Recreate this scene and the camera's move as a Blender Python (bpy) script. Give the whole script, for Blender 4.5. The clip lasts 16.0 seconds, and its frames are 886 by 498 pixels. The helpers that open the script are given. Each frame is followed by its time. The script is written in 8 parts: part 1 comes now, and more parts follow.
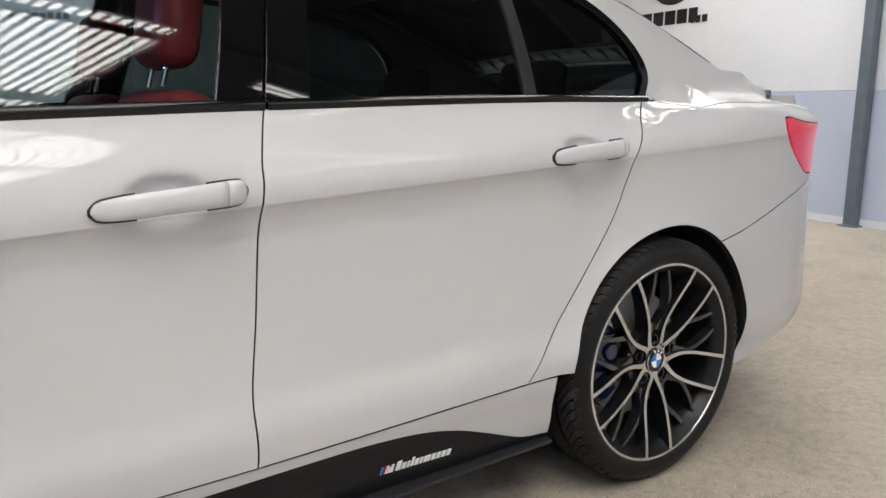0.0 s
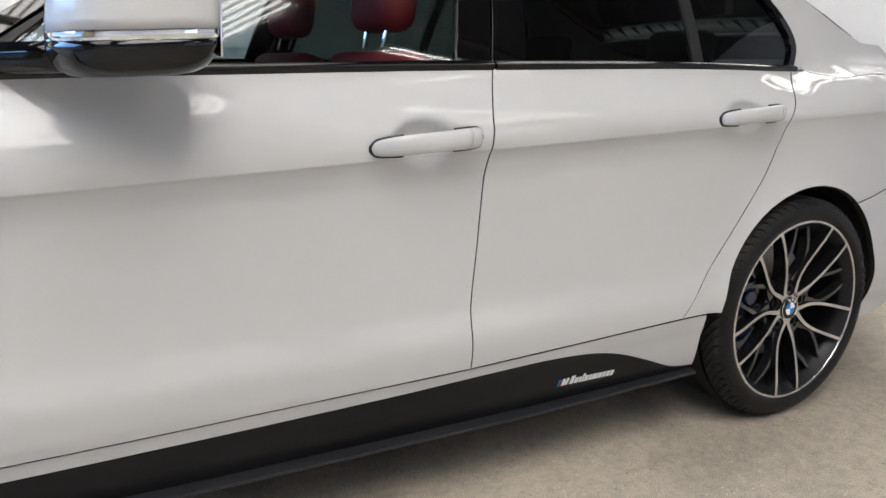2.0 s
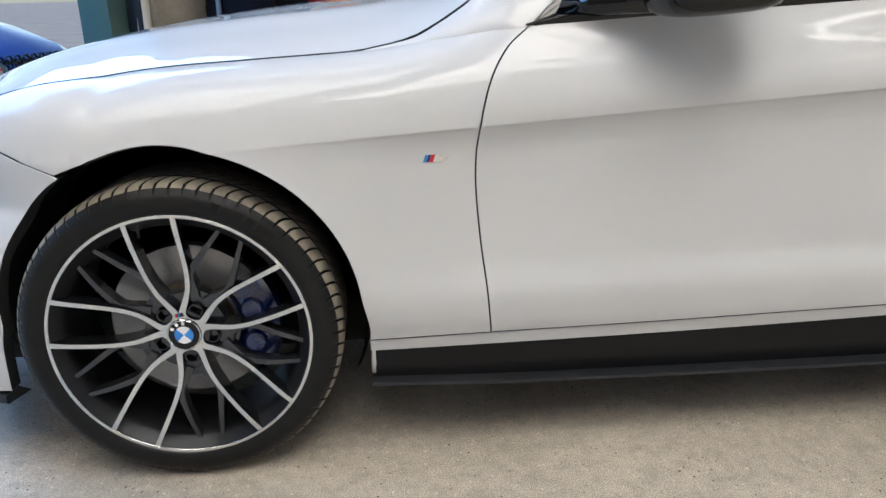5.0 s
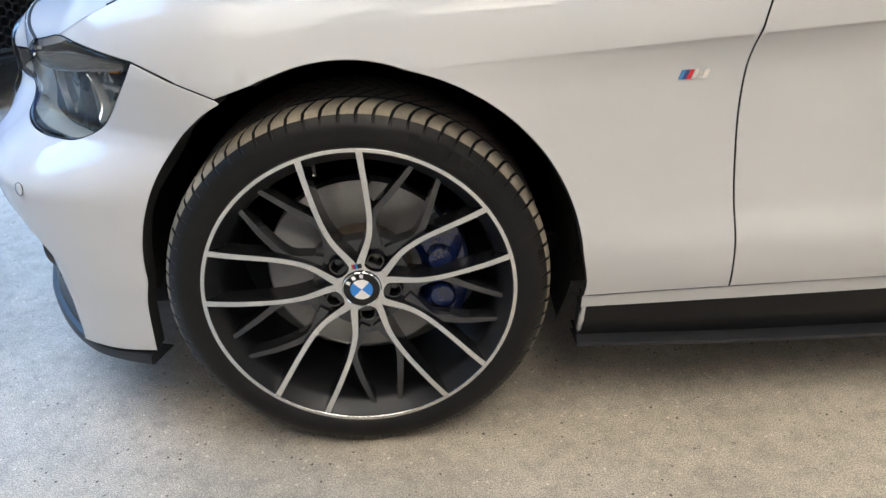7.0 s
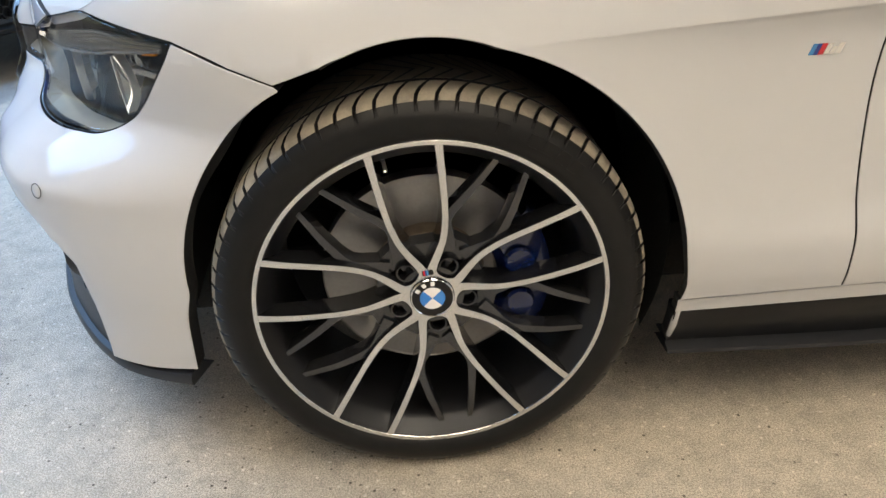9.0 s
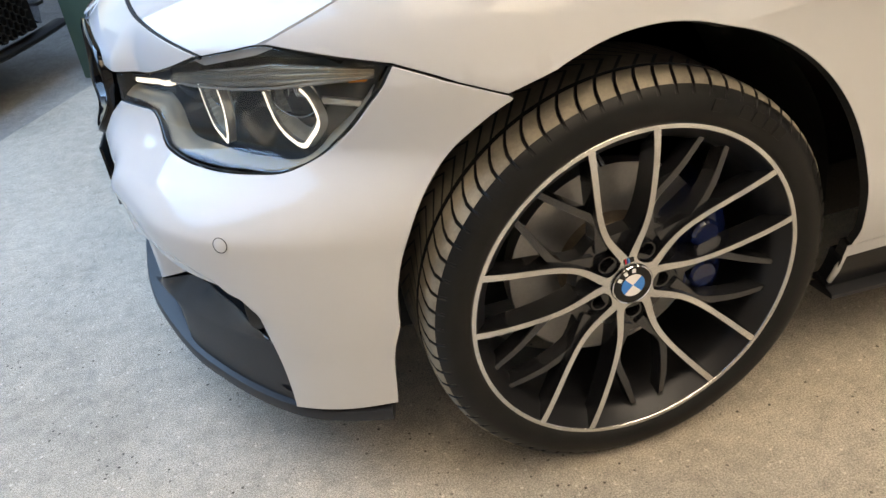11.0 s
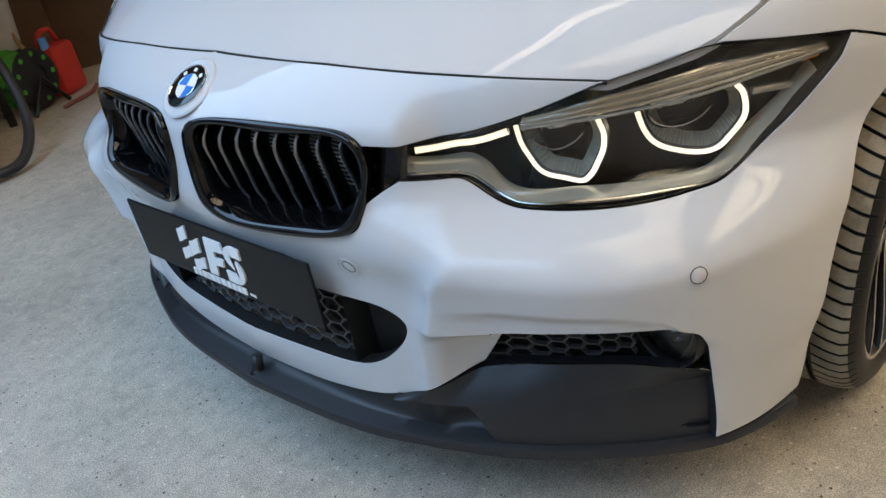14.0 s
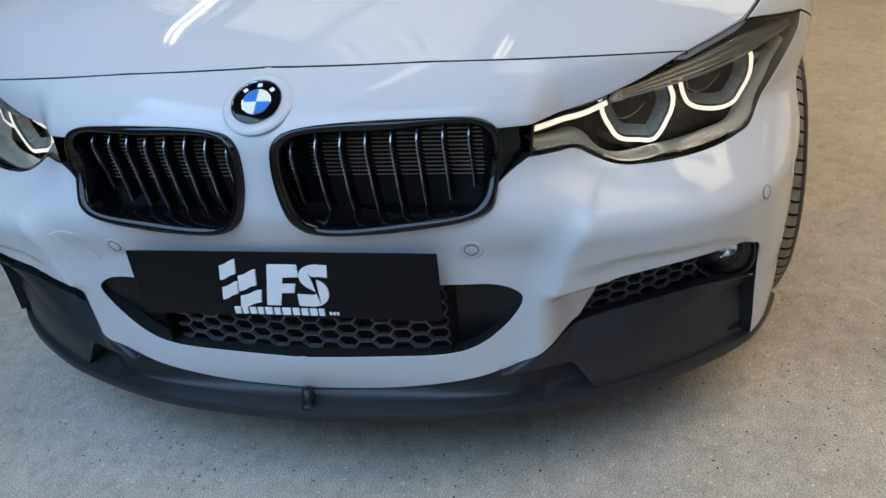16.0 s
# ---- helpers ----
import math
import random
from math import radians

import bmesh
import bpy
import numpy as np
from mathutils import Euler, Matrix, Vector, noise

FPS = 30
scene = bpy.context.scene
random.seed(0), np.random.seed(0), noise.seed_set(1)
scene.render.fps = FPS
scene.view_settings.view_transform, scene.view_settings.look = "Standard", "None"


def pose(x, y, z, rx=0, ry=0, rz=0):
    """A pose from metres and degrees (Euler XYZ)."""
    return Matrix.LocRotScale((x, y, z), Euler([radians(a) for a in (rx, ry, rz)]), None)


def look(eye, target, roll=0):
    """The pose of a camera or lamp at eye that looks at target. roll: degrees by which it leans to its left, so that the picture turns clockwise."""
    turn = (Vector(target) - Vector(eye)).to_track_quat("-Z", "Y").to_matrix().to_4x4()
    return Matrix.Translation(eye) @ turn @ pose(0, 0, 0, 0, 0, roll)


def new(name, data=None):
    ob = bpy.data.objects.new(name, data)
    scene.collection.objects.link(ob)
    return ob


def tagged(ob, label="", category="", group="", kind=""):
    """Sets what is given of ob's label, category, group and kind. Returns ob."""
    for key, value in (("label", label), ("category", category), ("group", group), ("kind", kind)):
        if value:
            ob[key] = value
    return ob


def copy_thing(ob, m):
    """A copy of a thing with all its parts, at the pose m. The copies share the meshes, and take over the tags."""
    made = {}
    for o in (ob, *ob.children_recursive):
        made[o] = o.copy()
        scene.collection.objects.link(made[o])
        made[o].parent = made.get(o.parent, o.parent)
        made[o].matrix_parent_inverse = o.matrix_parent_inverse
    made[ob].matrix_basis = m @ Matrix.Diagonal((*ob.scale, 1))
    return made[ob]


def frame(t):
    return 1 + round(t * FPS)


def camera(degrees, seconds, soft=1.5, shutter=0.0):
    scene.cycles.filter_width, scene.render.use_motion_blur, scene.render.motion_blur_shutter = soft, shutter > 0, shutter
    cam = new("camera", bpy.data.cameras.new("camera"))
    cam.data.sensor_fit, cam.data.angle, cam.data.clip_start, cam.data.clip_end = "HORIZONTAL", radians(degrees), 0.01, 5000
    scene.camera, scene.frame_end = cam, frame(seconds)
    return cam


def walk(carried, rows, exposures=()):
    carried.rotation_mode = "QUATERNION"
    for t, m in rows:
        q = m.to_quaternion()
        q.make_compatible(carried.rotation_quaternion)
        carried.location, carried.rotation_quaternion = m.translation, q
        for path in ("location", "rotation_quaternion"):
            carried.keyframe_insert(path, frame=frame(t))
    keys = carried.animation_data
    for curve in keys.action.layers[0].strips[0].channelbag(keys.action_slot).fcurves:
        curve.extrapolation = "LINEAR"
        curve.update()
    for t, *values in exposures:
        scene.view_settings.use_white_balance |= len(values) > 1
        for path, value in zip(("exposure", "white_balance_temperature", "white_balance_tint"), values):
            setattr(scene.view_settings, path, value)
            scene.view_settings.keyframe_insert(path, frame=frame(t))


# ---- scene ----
from mathutils.geometry import delaunay_2d_cdt

cam = camera(60.7, 16.0)
PATH = [
    (0, (1.241, -2.143, 0.987), (2.358, -0.523, 0.623), 0.5),
    (0.5, (1.113, -2.133, 0.983), (2.231, -0.523, 0.587), 1.3),
    (1, (1.01, -2.154, 0.984), (2.094, -0.528, 0.558), 1.7),
    (1.5, (0.923, -2.188, 0.978), (1.959, -0.535, 0.536), 1.9),
    (2, (0.856, -2.22, 0.974), (1.824, -0.53, 0.519), 2.0),
    (2.5, (0.8, -2.256, 0.966), (1.678, -0.519, 0.505), 1.8),
    (3, (0.753, -2.291, 0.969), (1.507, -0.501, 0.493), 1.4),
    (3.5, (0.686, -2.33, 0.977), (1.294, -0.491, 0.479), 0.8),
    (4, (0.618, -2.387, 1.001), (1.044, -0.506, 0.472), -0.0),
    (4.5, (0.535, -2.384, 1.034), (0.804, -0.501, 0.417), -0.6),
    (5, (0.446, -2.337, 1.011), (0.573, -0.454, 0.351), -1.2),
    (5.2, (0.428, -2.298, 1.004), (0.5, -0.419, 0.321), -1.5),
    (7.3, (0.055, -1.961, 1.004), (0.12, -0.202, 0.054), -1.9),
    (7.5, (0.031, -1.932, 0.987), (0.105, -0.174, 0.035), -1.9),
    (8, (0.005, -1.864, 0.967), (0.099, -0.116, 0.0), -1.7),
    (8.2, (-0.001, -1.851, 0.97), (0.098, -0.109, -0.008), -1.7),
    (10.3, (-0.276, -1.815, 1.014), (-0.088, -0.109, -0.013), -5.6),
    (10.5, (-0.342, -1.799, 1.024), (-0.115, -0.099, -0.006), -6.5),
    (11, (-0.483, -1.731, 1.009), (-0.107, -0.06, -0.024), -7.2),
    (11.5, (-0.623, -1.623, 1.014), (-0.097, 0.009, -0.015), -8.0),
    (12, (-0.756, -1.538, 1.019), (-0.118, 0.047, -0.02), -9.1),
    (12.5, (-0.927, -1.45, 1.02), (-0.178, 0.088, -0.017), -10.1),
    (13, (-1.064, -1.392, 1.037), (-0.199, 0.085, 0.001), -11.4),
    (13.5, (-1.194, -1.247, 1.033), (-0.169, 0.127, 0.004), -11.5),
    (14, (-1.329, -1.092, 1.053), (-0.112, 0.132, 0.043), -10.5),
    (14.5, (-1.471, -0.927, 1.021), (-0.05, 0.065, 0.023), -8.9),
    (15, (-1.591, -0.776, 1.04), (-0.017, -0.029, 0.059), -8.0),
    (15.5, (-1.656, -0.622, 1.03), (0.001, -0.068, 0.056), -7.2),
    (16, (-1.759, -0.508, 1.063), (-0.056, -0.099, 0.097), -6.0),
]
walk(cam, [(t, look(eye, target, roll)) for t, eye, target, roll in PATH],
     [(0, 0.1, 5850, 14), (4.5, 0.06, 5850, 12), (8, 0.10, 6600, 12), (11, 0.02, 7700, 15), (12.5, -0.17, 7950, 13), (14, -0.47, 7950, 13), (16, -0.64, 7650, 14)])

# ---- light: sky through the roof lights and the open doors, strip lamps under the roof ----
world = bpy.data.worlds.new("world")
scene.world = world
world.use_nodes = True
wn = world.node_tree.nodes
sky = wn.new("ShaderNodeTexSky")
sky.sky_type, sky.sun_disc, sky.sun_elevation, sky.sun_rotation = "NISHITA", False, radians(42), radians(140)
wn["Background"].inputs["Strength"].default_value = 0.15
world.node_tree.links.new(sky.outputs["Color"], wn["Background"].inputs["Color"])
sun = new("sun", bpy.data.lights.new("sun", "SUN"))
sun.data.energy, sun.data.angle, sun.data.color = 2.5, radians(0.6), (1.0, 0.94, 0.86)
sun.matrix_world = look((0, 0, 10), (-4.0, 2.0, 0.0))


def opening_light(name, eye, target, width, height, watts, colour):
    """Sky light that comes in through one opening of the building."""
    ob = new(name, bpy.data.lights.new(name, "AREA"))
    ob.data.shape, ob.data.size, ob.data.size_y, ob.data.energy, ob.data.color = "RECTANGLE", width, height, watts, colour
    ob.matrix_world = look(eye, target)
    return ob


# the garage stands turned against the car: (a, b, z) along and across the building
TURN = -26.7
SITE = pose(0, 0, 0, 0, 0, TURN)
ROOF_Z = 3.75
ROOFLIGHT = (1.5, 3.2)
# the last roof light is unseen, added to brighten the rear wall
SKYLIGHTS = ((0.1, -2.75), (2.3, -2.4), (6.6, -2.75), (1.25, 2.0), (3.85, 2.9), (5.6, 5.1))
for sa, sb in SKYLIGHTS:
    lamp = opening_light("roof_light", (0, 0, 0), (0, 0, -1), *ROOFLIGHT, (100 if sa < 1 else 185 if sa < 5 else 160) if sb < 0 else (125 if sa > 5 else 60 if sa > 2 else 38), (1.0, 0.93, 0.80))
    lamp.matrix_world = SITE @ Matrix.Translation((sa, sb, ROOF_Z + 0.05))
# daylight that falls in through the open vehicle doorway
door = opening_light("doorway_light", (0, 0, 0), (0, 0, -1), 3.7, 1.8, 172, (0.30, 0.57, 1.0))
door.matrix_world = SITE @ Matrix.Translation((-2.25, -0.25, 2.5)) @ look((0, 0, 0), (1.0, 0, -1.5))

# ---- materials ----
def material(name, colour=(0.8, 0.8, 0.8), rough=0.5, metal=0.0, coat=0.0, coat_rough=0.03, vary=0.0, scale=8.0, bump=0.0, bump_scale=200.0,
             transmission=0.0, ior=1.45, emit=None, strength=0.0, specular=0.5, alpha=1.0):
    """A principled surface whose colour and roughness wander at two scales, with a fine relief."""
    m = bpy.data.materials.new(name)
    m.use_nodes = True
    n, l = m.node_tree.nodes, m.node_tree.links
    b = n["Principled BSDF"]
    b.inputs["Base Color"].default_value = (*colour, 1)
    b.inputs["Roughness"].default_value, b.inputs["Metallic"].default_value = rough, metal
    b.inputs["Coat Weight"].default_value, b.inputs["Coat Roughness"].default_value = coat, coat_rough
    b.inputs["Transmission Weight"].default_value, b.inputs["IOR"].default_value = transmission, ior
    b.inputs["Specular IOR Level"].default_value, b.inputs["Alpha"].default_value = specular, alpha
    if emit:
        b.inputs["Emission Color"].default_value, b.inputs["Emission Strength"].default_value = (*emit, 1), strength
    co = n.new("ShaderNodeTexCoord")
    if vary:
        a, c, mix = n.new("ShaderNodeTexNoise"), n.new("ShaderNodeTexNoise"), n.new("ShaderNodeMix")
        a.inputs["Scale"].default_value, c.inputs["Scale"].default_value = scale, scale * 11
        a.inputs["Detail"].default_value = 6
        l.new(co.outputs["Object"], a.inputs["Vector"])
        l.new(co.outputs["Object"], c.inputs["Vector"])
        add = n.new("ShaderNodeMath")
        add.operation = "MULTIPLY_ADD"
        add.inputs[1].default_value = 0.4
        l.new(c.outputs["Fac"], add.inputs[0])
        l.new(a.outputs["Fac"], add.inputs[2])
        ramp = n.new("ShaderNodeMapRange")
        ramp.inputs["From Min"].default_value, ramp.inputs["From Max"].default_value = 0.45, 0.95
        l.new(add.outputs[0], ramp.inputs["Value"])
        mix.data_type = "RGBA"
        mix.inputs["A"].default_value = (*[v * (1 - vary) for v in colour], 1)
        mix.inputs["B"].default_value = (*[min(1, v * (1 + vary)) for v in colour], 1)
        l.new(ramp.outputs["Result"], mix.inputs["Factor"])
        l.new(mix.outputs["Result"], b.inputs["Base Color"])
        r2 = n.new("ShaderNodeMapRange")
        r2.inputs["To Min"].default_value, r2.inputs["To Max"].default_value = max(0.02, rough * (1 - vary)), min(1, rough * (1 + vary))
        l.new(c.outputs["Fac"], r2.inputs["Value"])
        l.new(r2.outputs["Result"], b.inputs["Roughness"])
    if bump:
        t, u = n.new("ShaderNodeTexNoise"), n.new("ShaderNodeBump")
        t.inputs["Scale"].default_value, t.inputs["Detail"].default_value = bump_scale, 4
        u.inputs["Strength"].default_value, u.inputs["Distance"].default_value = bump, 0.002
        l.new(co.outputs["Object"], t.inputs["Vector"])
        l.new(t.outputs["Fac"], u.inputs["Height"])
        l.new(u.outputs["Normal"], b.inputs["Normal"])
    return m


def concrete(name, base, warm, grit=1.0):
    """Worn power-floated concrete: broad stains, aggregate speckle, pits and scuffs."""
    m = bpy.data.materials.new(name)
    m.use_nodes = True
    n, l = m.node_tree.nodes, m.node_tree.links
    b, co = n["Principled BSDF"], n.new("ShaderNodeTexCoord")

    def noise_at(scale, detail=4, rough=0.6):
        t = n.new("ShaderNodeTexNoise")
        t.inputs["Scale"].default_value, t.inputs["Detail"].default_value, t.inputs["Roughness"].default_value = scale, detail, rough
        l.new(co.outputs["Object"], t.inputs["Vector"])
        return t.outputs["Fac"]

    def ramp(src, *stops):
        r = n.new("ShaderNodeValToRGB")
        while len(r.color_ramp.elements) < len(stops):
            r.color_ramp.elements.new(0.5)
        for e, (p, c) in zip(r.color_ramp.elements, stops):
            e.position, e.color = p, (*c, 1)
        l.new(src, r.inputs["Fac"])
        return r.outputs["Color"]

    def mix(kind, fac, a, c):
        x = n.new("ShaderNodeMix")
        x.data_type, x.blend_type = "RGBA", kind
        x.inputs["Factor"].default_value = fac
        l.new(a, x.inputs["A"])
        l.new(c, x.inputs["B"])
        return x.outputs["Result"]

    dark = [v * 0.72 for v in base]
    col = ramp(noise_at(1.3, 8, 0.65), (0.3, dark), (0.5, base), (0.72, warm))
    col = mix("OVERLAY", 0.42, col, ramp(noise_at(24, 7, 0.8), (0.38, (0.28, 0.28, 0.28)), (0.5, (0.5, 0.5, 0.5)), (0.68, (0.72, 0.72, 0.71))))
    col = mix("OVERLAY", 0.55, col, ramp(noise_at(330, 3, 0.8), (0.39, (0.12, 0.12, 0.12)), (0.5, (0.5, 0.5, 0.5)), (0.61, (0.88, 0.87, 0.85))))
    v = n.new("ShaderNodeTexVoronoi")
    v.inputs["Scale"].default_value, v.feature = 46, "F1"
    l.new(co.outputs["Object"], v.inputs["Vector"])
    speck = ramp(v.outputs["Distance"], (0.0, (0.10, 0.09, 0.08)), (0.10, (0.25, 0.23, 0.21)), (0.15, (1, 1, 1)))
    spots = n.new("ShaderNodeMix")
    spots.data_type, spots.blend_type = "RGBA", "MULTIPLY"
    gate = n.new("ShaderNodeMapRange")
    gate.inputs["From Min"].default_value, gate.inputs["From Max"].default_value = 0.40, 0.56
    l.new(noise_at(6, 3), gate.inputs["Value"])
    l.new(gate.outputs["Result"], spots.inputs["Factor"])
    l.new(col, spots.inputs["A"])
    l.new(speck, spots.inputs["B"])
    light = n.new("ShaderNodeTexVoronoi")
    light.inputs["Scale"].default_value = 40
    l.new(co.outputs["Object"], light.inputs["Vector"])
    flecks = ramp(light.outputs["Distance"], (0.0, (0.50, 0.48, 0.44)), (0.10, (0.32, 0.30, 0.27)), (0.15, (0, 0, 0)))
    col = mix("ADD", 0.5, spots.outputs["Result"], flecks)
    l.new(col, b.inputs["Base Color"])
    rr = n.new("ShaderNodeMapRange")
    rr.inputs["To Min"].default_value, rr.inputs["To Max"].default_value = 0.55, 0.85
    l.new(noise_at(9, 5), rr.inputs["Value"])
    l.new(rr.outputs["Result"], b.inputs["Roughness"])
    h = n.new("ShaderNodeMath")
    h.operation = "MULTIPLY_ADD"
    h.inputs[1].default_value = 0.5
    l.new(noise_at(160, 4, 0.7), h.inputs[0])
    l.new(noise_at(35, 5, 0.6), h.inputs[2])
    u = n.new("ShaderNodeBump")
    u.inputs["Strength"].default_value, u.inputs["Distance"].default_value = 0.35 * grit, 0.004
    l.new(h.outputs[0], u.inputs["Height"])
    l.new(u.outputs["Normal"], b.inputs["Normal"])
    return m


WHITE = material("pearl_white_paint", (0.54, 0.542, 0.55), 0.45, 0.0, 1.0, 0.008, 0.012, 3.0, specular=0.0)
WHITE.node_tree.nodes["Principled BSDF"].inputs["Coat IOR"].default_value = 1.40
PIANO = material("gloss_black", (0.003, 0.003, 0.0035), 0.04, 0, 0.0, 0.02)
SATIN = material("satin_black", (0.007, 0.0075, 0.009), 0.34, 0, 0.0, 0.1, 0.12, 20, 0.03, 900, specular=0.28)
TRIM = material("black_plastic", (0.009, 0.009, 0.0095), 0.5, 0, 0, 0.1, 0.15, 30, 0.15, 700)
VOID = material("black_liner", (0.006, 0.006, 0.006), 0.85, vary=0.2, scale=20)
TYRE = material("tyre_rubber", (0.0085, 0.0082, 0.008), 0.42, 0, 0, 0.1, 0.2, 25, 0.12, 400, specular=0.25)
DUST = material("dusty_rubber", (0.23, 0.20, 0.155), 0.8, 0, 0, 0.1, 0.35, 18, 0.2, 300)
TREAD = material("clean_tread_rubber", (0.022, 0.021, 0.020), 0.7, 0, 0, 0.1, 0.3, 30, 0.25, 260, specular=0.25)
MATTE = material("matte_black", (0.017, 0.018, 0.021), 0.42, 0, 0.0, 0.1, 0.10, 20, 0.03, 900, specular=0.5)
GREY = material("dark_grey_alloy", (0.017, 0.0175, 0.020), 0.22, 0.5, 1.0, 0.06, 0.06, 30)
# the dark alloy in a lighter copy, so that the fork spokes look lit
GREY_LIT = material("dark_grey_alloy_lit", (0.034, 0.035, 0.039), 0.20, 0.6, 1.0, 0.06, 0.06, 30)
BARREL = material("rim_barrel_paint", (0.015, 0.0155, 0.018), 0.36, 0.4, 0.0, 0.1, 0.08, 30)
FACE = material("machined_alloy", (0.66, 0.66, 0.66), 0.26, 1.0, 0.3, 0.05, 0.04, 60)
CHROME = material("chrome", (0.85, 0.86, 0.88), 0.07, 1.0)
DISC = material("brake_disc_steel", (0.30, 0.29, 0.28), 0.34, 0.6, vary=0.15, scale=15)
CAST = material("cast_iron", (0.20, 0.16, 0.12), 0.6, 0.7, vary=0.35, scale=40, bump=0.2, bump_scale=250)
BLUE = material("blue_caliper_paint", (0.002, 0.010, 0.060), 0.25, 0, 0.8, 0.05, 0.08, 20)
RED_TRIM = material("red_leather", (0.30, 0.035, 0.045), 0.45, 0, 0, 0.1, 0.12, 12, 0.2, 260)
BADGE_BLUE = material("badge_blue", (0.02, 0.20, 0.62), 0.2, 0, 1.0)
BADGE_WHITE = material("badge_white", (0.82, 0.82, 0.82), 0.2, 0, 1.0)
STRIPE_NAVY = material("stripe_navy", (0.02, 0.04, 0.20), 0.25, 0, 0.5)
STRIPE_SKY = material("stripe_light_blue", (0.05, 0.22, 0.50), 0.25, 0, 0.5)
STRIPE_RED = material("stripe_red", (0.55, 0.02, 0.03), 0.25, 0, 0.5)
LETTER = material("white_lettering", (0.80, 0.80, 0.80), 0.35, vary=0.03)
LETTER_GREY = material("grey_print", (0.25, 0.25, 0.26), 0.6)
PLATE = material("plate_black", (0.004, 0.004, 0.005), 0.35, specular=0.2)
REFLECTOR = material("reflector_chrome", (0.66, 0.64, 0.60), 0.22, 0.7, vary=0.05, scale=40)
LAMP_BLACK = material("lamp_bezel", (0.008, 0.008, 0.0075), 0.2)
LAMP_DARK = material("dark_bezel", (0.005, 0.005, 0.005), 0.2)
AMBER = material("amber_lens", (0.85, 0.28, 0.02), 0.15, 0, 0.5)
RING = material("lamp_ring_glow", (0.9, 0.9, 0.85), 0.3, emit=(1.0, 0.97, 0.84), strength=1.6)
TAIL_RED = material("tail_lens_red", (0.22, 0.002, 0.008), 0.12, 0, 0.3, emit=(1.0, 0.012, 0.06), strength=0.38, specular=0.3)


def glass(name, colour, rough=0.0, gloss=1.5):
    """Thin glazing: clear by tint, with a mirror sheen that grows at grazing angles."""
    m = bpy.data.materials.new(name)
    m.use_nodes = True
    n, l = m.node_tree.nodes, m.node_tree.links
    n.remove(n["Principled BSDF"])
    t, g, mx, fr = n.new("ShaderNodeBsdfTransparent"), n.new("ShaderNodeBsdfGlossy"), n.new("ShaderNodeMixShader"), n.new("ShaderNodeFresnel")
    t.inputs["Color"].default_value, g.inputs["Roughness"].default_value = (*colour, 1), rough
    fr.inputs["IOR"].default_value = gloss
    l.new(fr.outputs["Fac"], mx.inputs["Fac"])
    l.new(t.outputs["BSDF"], mx.inputs[1])
    l.new(g.outputs["BSDF"], mx.inputs[2])
    l.new(mx.outputs["Shader"], n["Material Output"].inputs["Surface"])
    return m


CLEAR = glass("clear_lens", (0.95, 0.95, 0.94))
SIDE_GLASS = glass("green_tint_glass", (0.72, 0.78, 0.75), 0, 1.6)
DARK_GLASS = glass("privacy_glass", (0.09, 0.11, 0.105), 0, 1.55)
FLOOR = concrete("garage_concrete", (0.45, 0.40, 0.33), (0.52, 0.465, 0.385))
YARD = concrete("yard_concrete", (0.30, 0.29, 0.27), (0.36, 0.34, 0.31), 1.6)
WALL = material("white_wall_paint", (0.85, 0.85, 0.86), 0.7, vary=0.03, scale=1.5, bump=0.08, bump_scale=60)
STEEL_GREY = material("grey_steel_post", (0.16, 0.19, 0.22), 0.5, vary=0.1)
GREEN = material("green_door_paint", (0.055, 0.095, 0.075), 0.45, vary=0.12, scale=3)
BLOCK = material("dirty_cream_block", (0.40, 0.34, 0.25), 0.85, vary=0.22, scale=4, bump=0.3, bump_scale=50)
ROOF = material("roof_sheet", (0.10, 0.10, 0.10), 0.6, vary=0.06)
PURLIN = material("timber_purlin", (0.20, 0.15, 0.10), 0.7, vary=0.2, scale=4)
# silver-grey for the slat fronts: the highlights they catch, put into the colour
SATIN_SLAT = material("slat_front_sheen", (0.26, 0.27, 0.29), 0.22, 0.85, vary=0.08, scale=30)
MESH = material("grey_mesh_plastic", (0.085, 0.086, 0.09), 0.4, vary=0.1, scale=30)
FIN = material("cooler_alloy", (0.40, 0.36, 0.30), 0.45, 0.7, vary=0.2, scale=40)
BROW = material("pleated_reflector", (0.78, 0.73, 0.63), 0.14, 0.85, vary=0.10, scale=60)
SHELF = material("pale_lamp_shelf", (0.52, 0.50, 0.42), 0.30, 0.5, vary=0.06, scale=40)
COLLAR = material("ribbed_lamp_collar", (0.50, 0.49, 0.42), 0.3, 0.3, vary=0.1, scale=60)
LINER = material("grey_headlining", (0.35, 0.34, 0.32), 0.9, vary=0.04)
WALL_BLUE = material("pale_blue_wall_paint", (0.60, 0.64, 0.74), 0.6, vary=0.03, scale=1.5, bump=0.06, bump_scale=60)
SAGE = material("grey_green_wall_paint", (0.42, 0.46, 0.42), 0.7, vary=0.05, scale=1.5)
RIB = material("translucent_rib", (0.62, 0.60, 0.55), 0.6, vary=0.1)
SHEET = material("translucent_roof_sheet", (0.7, 0.68, 0.6), 0.6)
YELLOW = material("yellow_plastic", (0.75, 0.52, 0.01), 0.35, vary=0.06, scale=10)
HOSE = material("black_hose", (0.02, 0.02, 0.022), 0.45)
RED_PAINT = material("red_paint", (0.50, 0.015, 0.02), 0.3, 0, 0.4, vary=0.06, scale=8)
